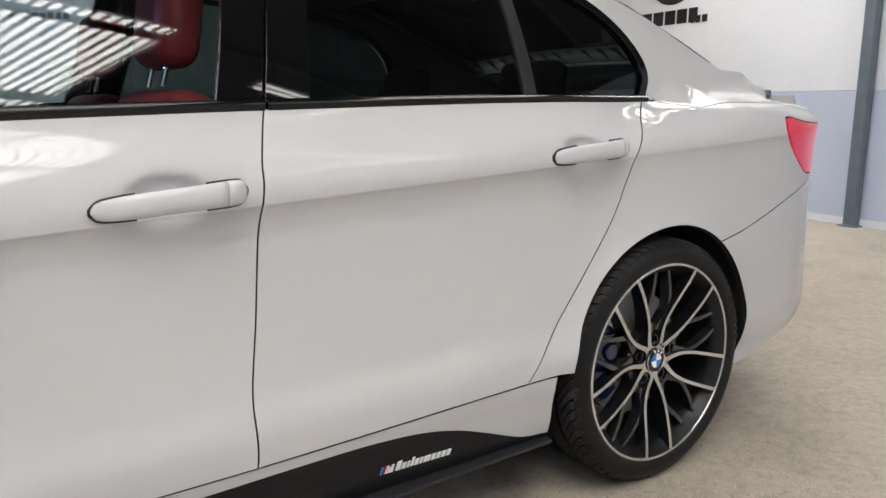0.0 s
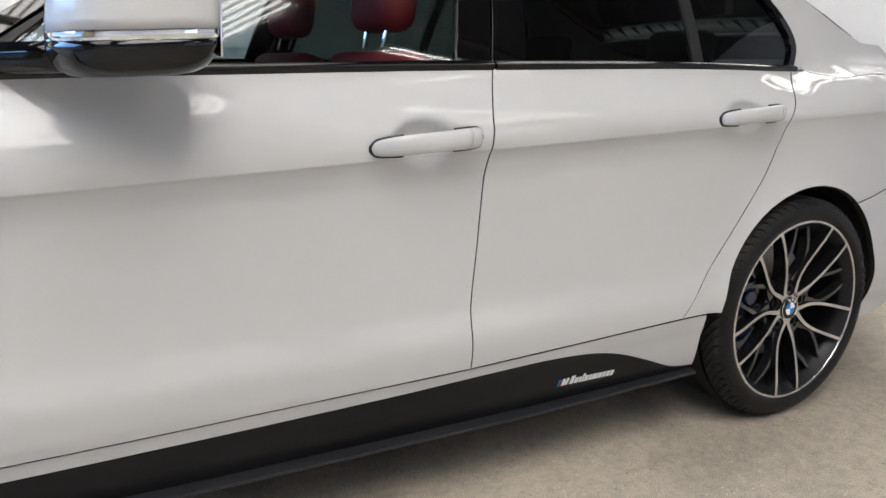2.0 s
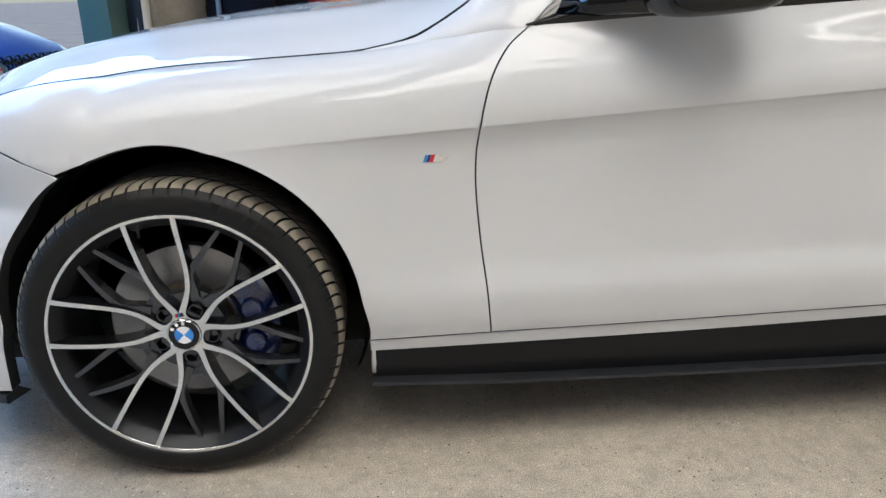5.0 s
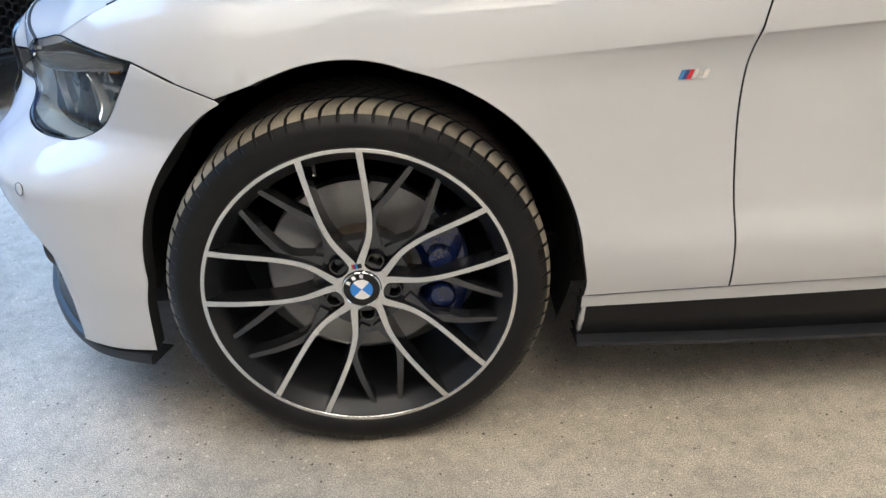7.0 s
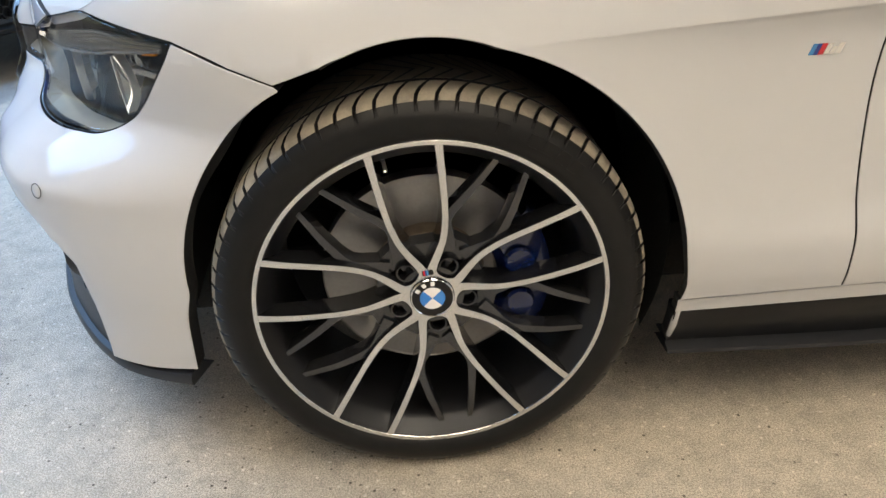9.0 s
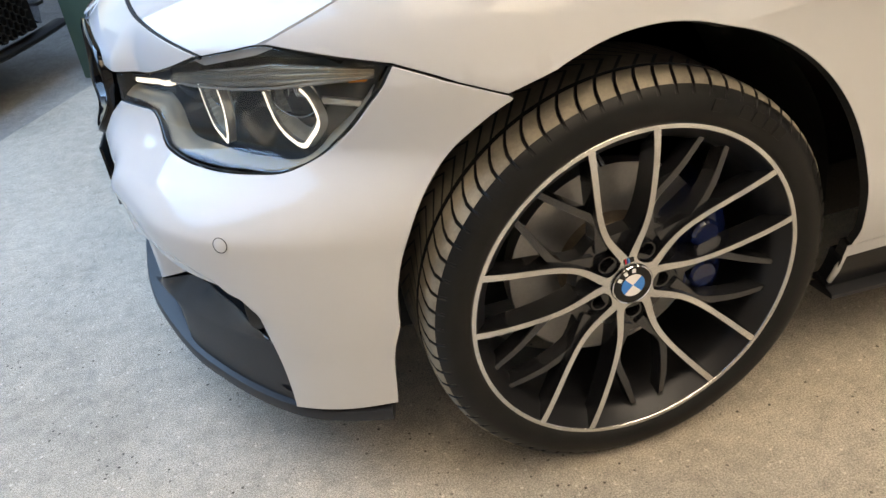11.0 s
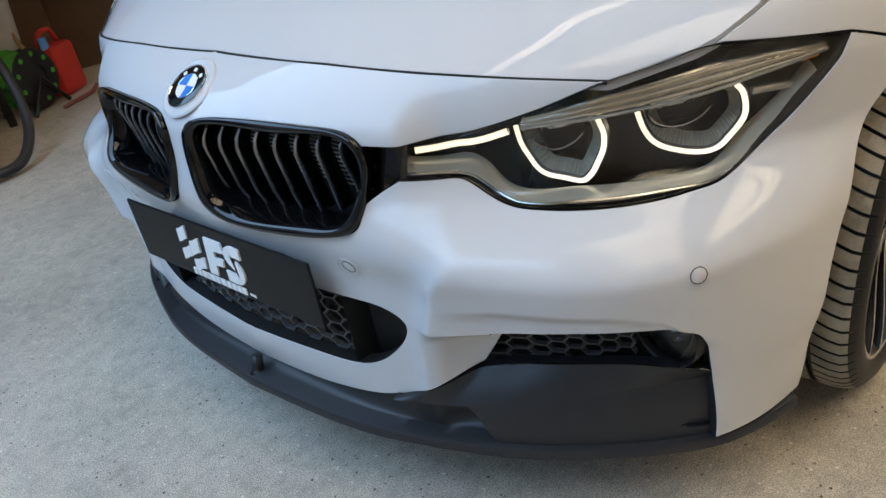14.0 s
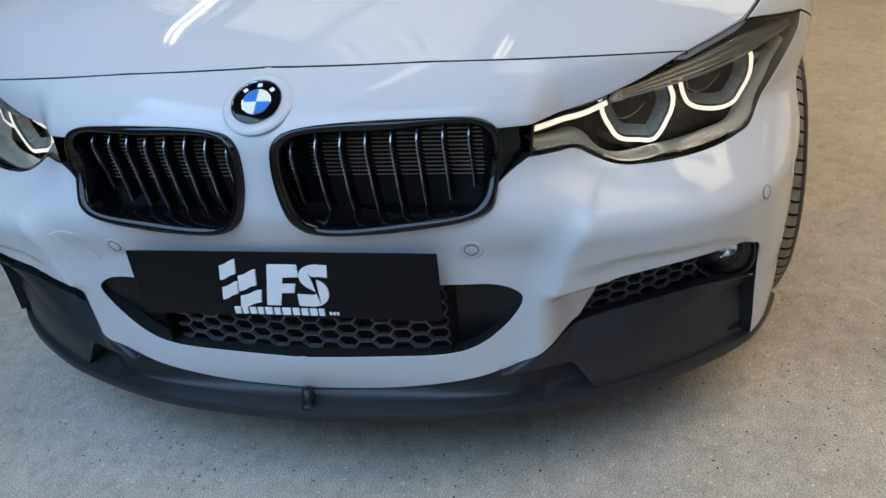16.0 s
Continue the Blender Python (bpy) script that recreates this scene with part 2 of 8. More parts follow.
RED_PLASTIC = material("red_plastic", (0.55, 0.03, 0.02), 0.4, vary=0.08, scale=12)
GREEN_PLASTIC = material("green_plastic", (0.05, 0.35, 0.04), 0.4, vary=0.1, scale=14)
CARD = material("brown_board", (0.13, 0.072, 0.034), 0.8, vary=0.2, scale=5, bump=0.1, bump_scale=80)
CLOTH = material("dark_navy_cloth", (0.006, 0.006, 0.010), 0.9, vary=0.3, scale=14, bump=0.4, bump_scale=60, specular=0.1)
ORANGE = material("orange_bag", (0.62, 0.20, 0.015), 0.45, vary=0.12, scale=9, bump=0.3, bump_scale=25)
MILKY = material("milky_plastic", (0.62, 0.62, 0.58), 0.4, vary=0.05)
CYAN = material("cyan_liquid", (0.15, 0.42, 0.46), 0.3)
AMBERISH = material("amber_liquid", (0.50, 0.34, 0.05), 0.3)
PINKISH = material("pink_plastic", (0.55, 0.10, 0.18), 0.4, vary=0.1)
PALE_CARD = material("pale_card", (0.60, 0.52, 0.40), 0.7, vary=0.08)
SKY_TIN = material("light_blue_tin", (0.10, 0.35, 0.70), 0.35)
WOOD = material("pale_wood", (0.42, 0.28, 0.14), 0.6, vary=0.2, scale=6)
VW_PAINT = material("deep_blue_paint", (0.010, 0.045, 0.20), 0.2, 0.3, 1.0, 0.02, 0.05, 6)
ICON_RED = material("red_icon", (0.55, 0.02, 0.03), 0.4)
ICON_BLUE = material("blue_icon", (0.03, 0.30, 0.50), 0.4)
SIGN_BLACK = material("black_sign_vinyl", (0.012, 0.012, 0.014), 0.4)
RUST = material("rusty_rod", (0.22, 0.07, 0.05), 0.7, vary=0.3, scale=30)
TUBE = material("lit_tube", (0.9, 0.9, 0.85), 0.4, emit=(1.0, 0.93, 0.78), strength=14.0)


# ---- mesh helpers ----
def part(name, data, mat, parent=None, label="", smooth=True):
    """Links a bmesh or a mesh as one object, as a part of parent where one is given."""
    if isinstance(data, bmesh.types.BMesh):
        me = bpy.data.meshes.new(name)
        bmesh.ops.recalc_face_normals(data, faces=data.faces)
        data.to_mesh(me)
        data.free()
    else:
        me = data
    if smooth:
        me.polygons.foreach_set("use_smooth", [True] * len(me.polygons))
        if smooth != "all" and not me.has_custom_normals:
            me.set_sharp_from_angle(angle=radians(38))
    if not me.materials:
        me.materials.append(mat)
    ob = new(name, me)
    if parent:
        ob.parent = parent
        ob.matrix_parent_inverse = parent.matrix_world.inverted()
    if label:
        ob["label"] = label
    return ob


def thing(name, label, category, at=(0, 0, 0), turn=0.0, group="", kind=""):
    ob = new(name)
    ob.matrix_world = pose(*at, 0, 0, turn)
    ob.empty_display_size = 0.1
    return tagged(ob, label, category, group, kind)


def bm_box(x0, x1, y0, y1, z0, z1, bevel=0.0, bm=None, m=None):
    bm = bm or bmesh.new()
    got = bmesh.ops.create_cube(bm, size=1, matrix=(m or Matrix()) @ Matrix.Translation(((x0 + x1) / 2, (y0 + y1) / 2, (z0 + z1) / 2)) @ Matrix.Diagonal((x1 - x0, y1 - y0, z1 - z0, 1)))
    if bevel:
        es = list({e for v in got["verts"] for e in v.link_edges})
        bmesh.ops.bevel(bm, geom=es, offset=bevel, segments=2, affect="EDGES", profile=0.5)
    return bm


def bm_tube(points, radius, bm=None, sides=10, closed=False, flat=1.0, up=(0, 0, 1)):
    """A round or flattened rod along points; radius may be one number or one for each point."""
    bm = bm or bmesh.new()
    pts = [Vector(p) for p in points]
    rad = radius if hasattr(radius, "__len__") else [radius] * len(pts)
    rings = []
    for i, p in enumerate(pts):
        a, b = pts[i - 1 if (i or closed) else 0], pts[(i + 1) % len(pts) if (closed or i + 1 < len(pts)) else i]
        d = (b - a).normalized()
        u = Vector(up) - d * d.dot(Vector(up))
        u = u.normalized() if u.length > 1e-3 else d.orthogonal().normalized()
        w = d.cross(u)
        rings.append([bm.verts.new(p + rad[i] * (math.cos(k * math.tau / sides) * u + flat * math.sin(k * math.tau / sides) * w)) for k in range(sides)])
    for i in range(len(rings) - (0 if closed else 1)):
        r, q = rings[i], rings[(i + 1) % len(rings)]
        for k in range(sides):
            bm.faces.new((r[k], r[(k + 1) % sides], q[(k + 1) % sides], q[k]))
    if not closed:
        bm.faces.new(rings[0][::-1])
        bm.faces.new(rings[-1])
    return bm


def bm_lathe(profile, segs=64, axis="Y", bm=None, close=False, dent=None, angles=None):
    """Turns a profile of (radius, along) round an axis through the origin."""
    bm = bm or bmesh.new()
    rings = []
    segs = len(angles) if angles else segs
    for j in range(segs):
        a = angles[j] if angles else math.tau * j / segs
        ring = []
        for i, (r, h) in enumerate(profile):
            if dent:
                r -= dent(i, j)
            c, s = r * math.cos(a), r * math.sin(a)
            ring.append(bm.verts.new((c, h, s) if axis == "Y" else (c, s, h)))
        rings.append(ring)
    n = len(profile)
    for j in range(segs):
        r, q = rings[j], rings[(j + 1) % segs]
        for i in range(n if close else n - 1):
            k = (i + 1) % n
            if profile[i][0] < 1e-6 and profile[k][0] < 1e-6:
                continue
            bm.faces.new((r[i], r[k], q[k], q[i]))
    bmesh.ops.remove_doubles(bm, verts=bm.verts, dist=1e-6)
    return bm


def bm_prism(poly, depth, place, bm=None, bevel=0.0):
    """A flat outline (x, y) pushed out by depth along z, then placed by a matrix."""
    bm = bm or bmesh.new()
    a = [bm.verts.new(place @ Vector((x, y, 0))) for x, y in poly]
    b = [bm.verts.new(place @ Vector((x, y, depth))) for x, y in poly]
    fs = [bm.faces.new(a[::-1]), bm.faces.new(b)]
    for i in range(len(poly)):
        j = (i + 1) % len(poly)
        bm.faces.new((a[i], a[j], b[j], b[i]))
    if bevel:
        bmesh.ops.bevel(bm, geom=[e for e in fs[1].edges], offset=bevel, segments=2, affect="EDGES", profile=0.5)
    return bm


def grid_mesh(name, P, wrap=False):
    """A mesh from a grid of points, as an array of rows, columns, 3."""
    r, c = P.shape[:2]
    idx = np.arange(r * c).reshape(r, c)
    f = np.stack([idx[:-1, :-1], idx[1:, :-1], idx[1:, 1:], idx[:-1, 1:]], -1).reshape(-1, 4)
    if wrap:
        f = np.concatenate([f, np.stack([idx[-1, :-1], idx[0, :-1], idx[0, 1:], idx[-1, 1:]], -1)])
    me = bpy.data.meshes.new(name)
    me.from_pydata(P.reshape(-1, 3).tolist(), [], f.tolist())
    return me


def shell_mesh(name, P, depth, out=(0, 0, -1)):
    """A grid with edges turned down by depth, the turned strips having points of their own so that the edge stays crisp."""
    r, c = P.shape[:2]
    rim = np.concatenate([P[0], P[1:, -1], P[-1, -2::-1], P[-2:0:-1, 0]])
    idx = np.arange(r * c).reshape(r, c)
    f = np.stack([idx[:-1, :-1], idx[1:, :-1], idx[1:, 1:], idx[:-1, 1:]], -1).reshape(-1, 4).tolist()
    n, b = len(rim), r * c
    low = rim + np.array(out) * depth
    for i in range(n):
        j = (i + 1) % n
        f.append([b + i, b + j, b + n + j, b + n + i])
    me = bpy.data.meshes.new(name)
    me.from_pydata(np.concatenate([P.reshape(-1, 3), rim, low]).tolist(), [], f)
    return me


def smooth_run(pts, d):
    """Points along a soft line through a few design points, about d apart."""
    p = np.array(pts, float)
    if len(p) == 2:
        n = max(1, int(np.linalg.norm(p[1] - p[0]) / d))
        return [tuple(p[0] + (p[1] - p[0]) * i / n) for i in range(n)]
    e = np.concatenate([[2 * p[0] - p[1]], p, [2 * p[-1] - p[-2]]])
    out = []
    for i in range(len(p) - 1):
        a, b, c, g = e[i:i + 4]
        n = max(1, int(np.linalg.norm(c - b) / d))
        for k in range(n):
            t = k / n
            out.append(tuple(0.5 * (2 * b + (c - a) * t + (2 * a - 5 * b + 4 * c - g) * t * t + (3 * b - a - 3 * c + g) * t ** 3)))
    return out


def soft_closed(pts, d):
    p = [tuple(q) for q in pts]
    n = len(p)
    out = []
    for i in range(n):
        a, b, c, g = (np.array(p[(i + k) % n], float) for k in (-1, 0, 1, 2))
        m = max(1, int(np.linalg.norm(c - b) / d))
        for k in range(m):
            t = k / m
            out.append(tuple(0.5 * (2 * b + (c - a) * t + (2 * a - 5 * b + 4 * c - g) * t * t + (3 * b - a - 3 * c + g) * t ** 3)))
    return out


def inside(poly, pts):
    x, y = pts[:, 0], pts[:, 1]
    res = np.zeros(len(pts), bool)
    for (x0, y0), (x1, y1) in zip(poly, np.roll(poly, -1, 0)):
        c = (y0 > y) != (y1 > y)
        res ^= c & (x < (x1 - x0) * (y - y0) / (y1 - y0 + 1e-12) + x0)
    return res


NOSE = 1.28


def to_metric(s):
    s = np.asarray(s, float)
    return np.where(s < 1, s * NOSE, NOSE + s - 1)


def from_metric(m):
    m = np.asarray(m, float)
    return np.where(m < NOSE, m / NOSE, m - NOSE + 1)


def body_sheet(m, q):
    return body(from_metric(m), q)


def sheet(name, runs, mat, parent, surf=body_sheet, metric=True, h=0.02, gap=0.0022, depth=0.014, both=False, mirror=False, lift=0.0, label="", edge=0.0014, lines=(), seal=False):
    """A panel of a curved surface inside an outline, with rolled edges. both: the outline is the left half of a panel across the middle."""
    runs = [[(float(to_metric(a)) if metric else a, b) for a, b in r] for r in runs]
    pts = []
    for i, r in enumerate(runs):
        nxt = runs[(i + 1) % len(runs)][0]
        if np.hypot(r[-1][0] - nxt[0], r[-1][1] - nxt[1]) > 1e-6:
            r = list(r)
            pts += smooth_run(r, h * 0.6)
            pts += smooth_run([r[-1], nxt], h * 0.6)
        else:
            pts += smooth_run(r, h * 0.6)
    p = np.array(pts)
    area = 0.5 * np.sum(p[:, 0] * np.roll(p[:, 1], -1) - np.roll(p[:, 0], -1) * p[:, 1])
    if area < 0:
        p = p[::-1].copy()
    on_axis = (np.abs(p[:, 0]) < 1e-5) if both else np.zeros(len(p), bool)
    d = np.roll(p, -1, 0) - p
    en = np.stack([d[:, 1], -d[:, 0]], -1) / (np.linalg.norm(d, axis=1)[:, None] + 1e-12)
    vn = en + np.roll(en, 1, 0)
    vn /= np.linalg.norm(vn, axis=1)[:, None] + 1e-9
    p = p - vn * gap * (~on_axis)[:, None]
    if both:
        p[on_axis, 0] = 0
    lo, hi = p.min(0), p.max(0)
    gx, gy = np.meshgrid(np.arange(lo[0] + h / 2, hi[0], h), np.arange(lo[1] + h / 2, hi[1], h * 0.9), indexing="ij")
    gx[:, 1::2] += h / 2
    g = np.stack([gx.ravel(), gy.ravel()], -1)
    g = g[inside(p, g)]
    far = np.ones(len(g), bool)
    for c in p:
        far &= np.sum((g - c) ** 2, 1) > (0.55 * h) ** 2
    g = g[far]
    n = len(p)
    extra, links, first = [], [], n
    for ln in lines:
        ln = np.array([(float(to_metric(a)) if metric else a, b) for a, b in ln])
        ln = np.array(smooth_run(ln, h * 0.5) + [tuple(ln[-1])])
        ok = inside(p, ln)
        for c in p:
            ok &= np.sum((ln - c) ** 2, 1) > (0.25 * h) ** 2
        last = None
        for i, good in enumerate(ok):
            if good:
                extra.append(ln[i])
                if last == i - 1:
                    links.append((first + len(extra) - 2, first + len(extra) - 1))
                last = i
    if extra:
        ex = np.array(extra)
        keep = np.ones(len(g), bool)
        for c in ex:
            keep &= np.sum((g - c) ** 2, 1) > (0.4 * h) ** 2
        g = np.concatenate([ex, g[keep]])
    allp = np.concatenate([p, g])
    v, _, f, *_ = delaunay_2d_cdt([Vector(a) for a in allp], [(i, (i + 1) % n) for i in range(n)] + links, [], 0, 1e-7)
    v = np.array([tuple(a) for a in v])
    f = np.array([t for t in f if len(t) == 3])
    f = f[inside(p, v[f].mean(1))]
    a, b, c = v[f[:, 0]], v[f[:, 1]], v[f[:, 2]]
    flip = ((b - a)[:, 0] * (c - a)[:, 1] - (b - a)[:, 1] * (c - a)[:, 0]) < 0
    f[flip] = f[flip][:, ::-1]

    def place(uv):
        e = 4e-4
        P = surf(uv[:, 0], uv[:, 1])
        du = surf(uv[:, 0] + e, uv[:, 1]) - surf(uv[:, 0] - e, uv[:, 1])
        dv = surf(uv[:, 0], uv[:, 1] + e) - surf(uv[:, 0], uv[:, 1] - e)
        N = np.cross(du, dv)
        N /= np.linalg.norm(N, axis=1)[:, None] + 1e-12
        return P, N
    P, N = place(v)
    if both:
        c0 = np.abs(v[:, 0]) < 1e-6
        N[c0, 1] = 0
        N[c0] /= np.linalg.norm(N[c0], axis=1)[:, None] + 1e-12
        P[c0, 1] = 0
    P = P + N * lift
    R, RN = place(p)
    R = R + RN * lift
    T = np.roll(R, -1, 0) - np.roll(R, 1, 0)
    O = np.cross(T, RN)
    O /= np.linalg.norm(O, axis=1)[:, None] + 1e-12
    rings = [(R, RN), (R + O * edge * 0.7 - RN * edge * 0.3, RN * 0.7 + O * 0.7), (R + O * edge - RN * edge, O), (R + O * edge - RN * depth, O)]
    V, NN, F = [P], [N], [list(map(int, t)) for t in f]
    base = len(P)
    for q, m in rings:
        V.append(q)
        NN.append(m / (np.linalg.norm(m, axis=1)[:, None] + 1e-12))
    for k in range(3):
        for i in range(n):
            j = (i + 1) % n
            if on_axis[i] and on_axis[j]:
                continue
            a0, b0 = base + k * n, base + (k + 1) * n
            F.append([a0 + j, a0 + i, b0 + i, b0 + j])
    V, NN = np.concatenate(V), np.concatenate(NN)
    flipm = np.array([1, -1, 1])
    if both:
        m = len(V)
        F = F + [[i + m for i in t[::-1]] for t in F]
        V, NN = np.concatenate([V, V * flipm]), np.concatenate([NN, NN * flipm])
    if mirror:
        V, NN, F = V * flipm, NN * flipm, [t[::-1] for t in F]
    me = bpy.data.meshes.new(name)
    me.from_pydata(V.tolist(), [], F)
    me.polygons.foreach_set("use_smooth", [True] * len(me.polygons))
    if seal:
        me.materials.append(mat)
        me.materials.append(VOID)
        ring = len(F) // (2 if both else 1)
        flange = sum(1 for i in range(n) if not (on_axis[i] and on_axis[(i + 1) % n]))
        idx = [1 if ring - flange <= i % ring else 0 for i in range(len(F))]
        me.polygons.foreach_set("material_index", idx)
    me.normals_split_custom_set_from_vertices(NN.tolist())
    return part(name, me, mat, parent, label, smooth=False)


def raised_bars(widths, height, gap, place, thick=0.0015):
    """Letter-sized upright bars in a row, in the plane of place."""
    bm, x = bmesh.new(), 0.0
    for w in widths:
        if w > 0:
            bm_prism([(x, 0), (x + w, 0), (x + w, height), (x, height)], thick, place, bm)
        x += abs(w) + gap
    return bm


def polar_xy(r, a):
    return (r * math.cos(a), r * math.sin(a))


# ---- body surfaces: one sheet from the nose centre (s = 0) round the corner (s = 1) along the flank ----
def curve(xs, ys):
    """A smooth curve through a few design stations."""
    xs, ys = np.array(xs, float), np.array(ys, float)
    d = np.diff(ys) / np.diff(xs)
    m = np.concatenate([[d[0]], [0 if a * b <= 0 else 2 * a * b / (a + b) for a, b in zip(d[:-1], d[1:])], [d[-1]]])

    def f(x):
        x = np.clip(np.asarray(x, float), xs[0], xs[-1])
        i = np.clip(np.searchsorted(xs, x) - 1, 0, len(xs) - 2)
        h = xs[i + 1] - xs[i]
        u = (x - xs[i]) / h
        return ((1 + 2 * u) * (1 - u) ** 2 * ys[i] + u * (1 - u) ** 2 * h * m[i]
                + u * u * (3 - 2 * u) * ys[i + 1] + u * u * (u - 1) * h * m[i + 1])
    return f


def step(a, b, x):
    u = np.clip((np.asarray(x, float) - a) / (b - a), 0, 1)
    return u * u * (3 - 2 * u)


X0, QTOP = -0.12, 0.2
HANDLES = ((1.567, 0.838), (2.502, 0.897))
half_width = curve([-0.2, 0.3, 1.0, 1.7, 2.5, 2.85, 3.2, 3.45, 3.65, 3.75, 3.8], [0.897, 0.902, 0.902, 0.904, 0.903, 0.904, 0.888, 0.851, 0.785, 0.715, 0.64])
top_y = curve([-0.2, 0.2, 0.45, 0.7, 1.0, 1.75, 2.45, 2.85, 3.2, 3.6, 3.8], [0.735, 0.755, 0.77, 0.835, 0.845, 0.845, 0.80, 0.748, 0.69, 0.63, 0.55])
top_z = curve([-0.2, 0.0, 0.2, 0.4, 0.55, 0.72, 1.25, 1.75, 2.46, 2.85, 3.2, 3.6, 3.8], [0.838, 0.865, 0.877, 0.889, 0.91, 0.934, 0.963, 0.985, 1.007, 1.012, 1.03, 1.025, 1.0])
tuck = curve([0.0, 0.16, 0.24, 0.30, 0.345, 0.40, 0.52, 0.66, 0.80, 0.90, 0.955, 0.988, 1.0, 1.3], [0.08, 0.06, 0.032, 0.018, 0.005, 0.0, 0.0145, 0.0205, 0.0235, 0.0225, 0.0150, 0.0055, 0.0, 0.0])


def crease(x):
    return 0.743 + 0.0628 * (x - 0.45)


def flank(x, q):
    """The section at x: q is the height up to the shoulder crease, then runs on over the shoulder."""
    zc, w = crease(x), half_width(x)
    k = np.clip((q - zc) / QTOP, 0, 1)
    zl = np.minimum(q, zc)
    amp = step(0.05, 0.75, x) * (1 - 0.55 * step(2.45, 2.85, x))
    rel = np.where(zl < 0.4, zl, 0.4 + (zl - 0.4) / (zc - 0.4) * 0.6)
    d = tuck(rel)
    low = zl < 0.4
    d = np.where(low, d, d * amp)
    cup = 0.0 * d
    for cx, cz, r, g in ((0.007, 0.360, 0.370, 0.010), (2.826, 0.35, 0.347, 0.012)):
        e = np.hypot(x - cx, zl - cz) - r
        d = d - g * np.exp(-np.clip(e, 0, None) / 0.055) * step(0.3, 0.45, zl) * np.where(k > 0, np.exp(-k * 4), 1)
    for cx, cq in HANDLES:
        e = ((x - cx + 0.004) / 0.064) ** 2 + ((q - cq - 0.004) / 0.046) ** 2
        cup = cup + 0.024 * np.exp(-e ** 2 * 1.3)
    yc, zt, yt = w - 0.001 * amp, top_z(x), top_y(x)
    dz, b = zt - zc, step(0.45, 0.85, x) * (1 - step(2.8, 3.15, x))
    lift = 0.62 - 0.22 * b
    p1 = (yc + 0.012 * b * amp, zc + lift * dz)
    p2y = (1 - b) * (yt + 0.62 * (yc - yt)) + b * (yt + 0.30 * (yc - yt))
    p2z = (1 - b) * (zt - 0.06 * dz) + b * (zt - 0.33 * dz)
    a0, a1, a2, a3 = (1 - k) ** 3, 3 * k * (1 - k) ** 2, 3 * k * k * (1 - k), k ** 3
    y = a0 * yc + a1 * p1[0] + a2 * p2y + a3 * yt
    z = a0 * zc + a1 * p1[1] + a2 * p2z + a3 * zt
    return np.where(k > 0, y, yc) - d * np.where(k > 0, np.exp(-k * 9), 1) - cup, np.where(k > 0, z, q)


LEVELS = [0.14, 0.30, 0.50, 0.62, 0.73, 0.90]
nose_x = curve([0.14, 0.20, 0.27, 0.40, 0.50, 0.56, 0.62, 0.69, 0.735, 0.80, 0.90], [-0.735, -0.760, -0.772, -0.765, -0.768, -0.768, -0.760, -0.750, -0.728, -0.672, -0.56])
nose_z = curve([0.14, 0.50, 0.62, 0.69, 0.735, 0.80, 0.90], [0.14, 0.50, 0.62, 0.69, 0.729, 0.765, 0.80])
P1X = curve(LEVELS, [-0.60, -0.617, -0.665, -0.44, -0.45, -0.376])
P1Y = curve(LEVELS, [0.915, 0.868, 0.825, 0.858, 0.878, 0.859])
P2X = curve(LEVELS, [-0.785, -0.725, -0.727, -0.724, -0.708, -0.622])
P2Y = curve(LEVELS, [0.645, 0.711, 0.745, 0.53, 0.547, 0.429])


POD_R = 0.055
pod_line = curve([0.0, 0.27, 0.31, 0.376, 0.52, 0.65, 1.0], [0.52, 0.529, 0.536, 0.543, 0.553, 0.557, 0.56])
fold_line = curve([0.0, 0.279, 0.356, 0.462, 0.545, 0.61, 1.0], [0.43, 0.453, 0.463, 0.461, 0.443, 0.40, 0.38])
duct_line = curve([0.0, 0.239, 0.353, 0.50, 0.60, 0.65, 1.0], [0.39, 0.407, 0.419, 0.427, 0.410, 0.39, 0.38])


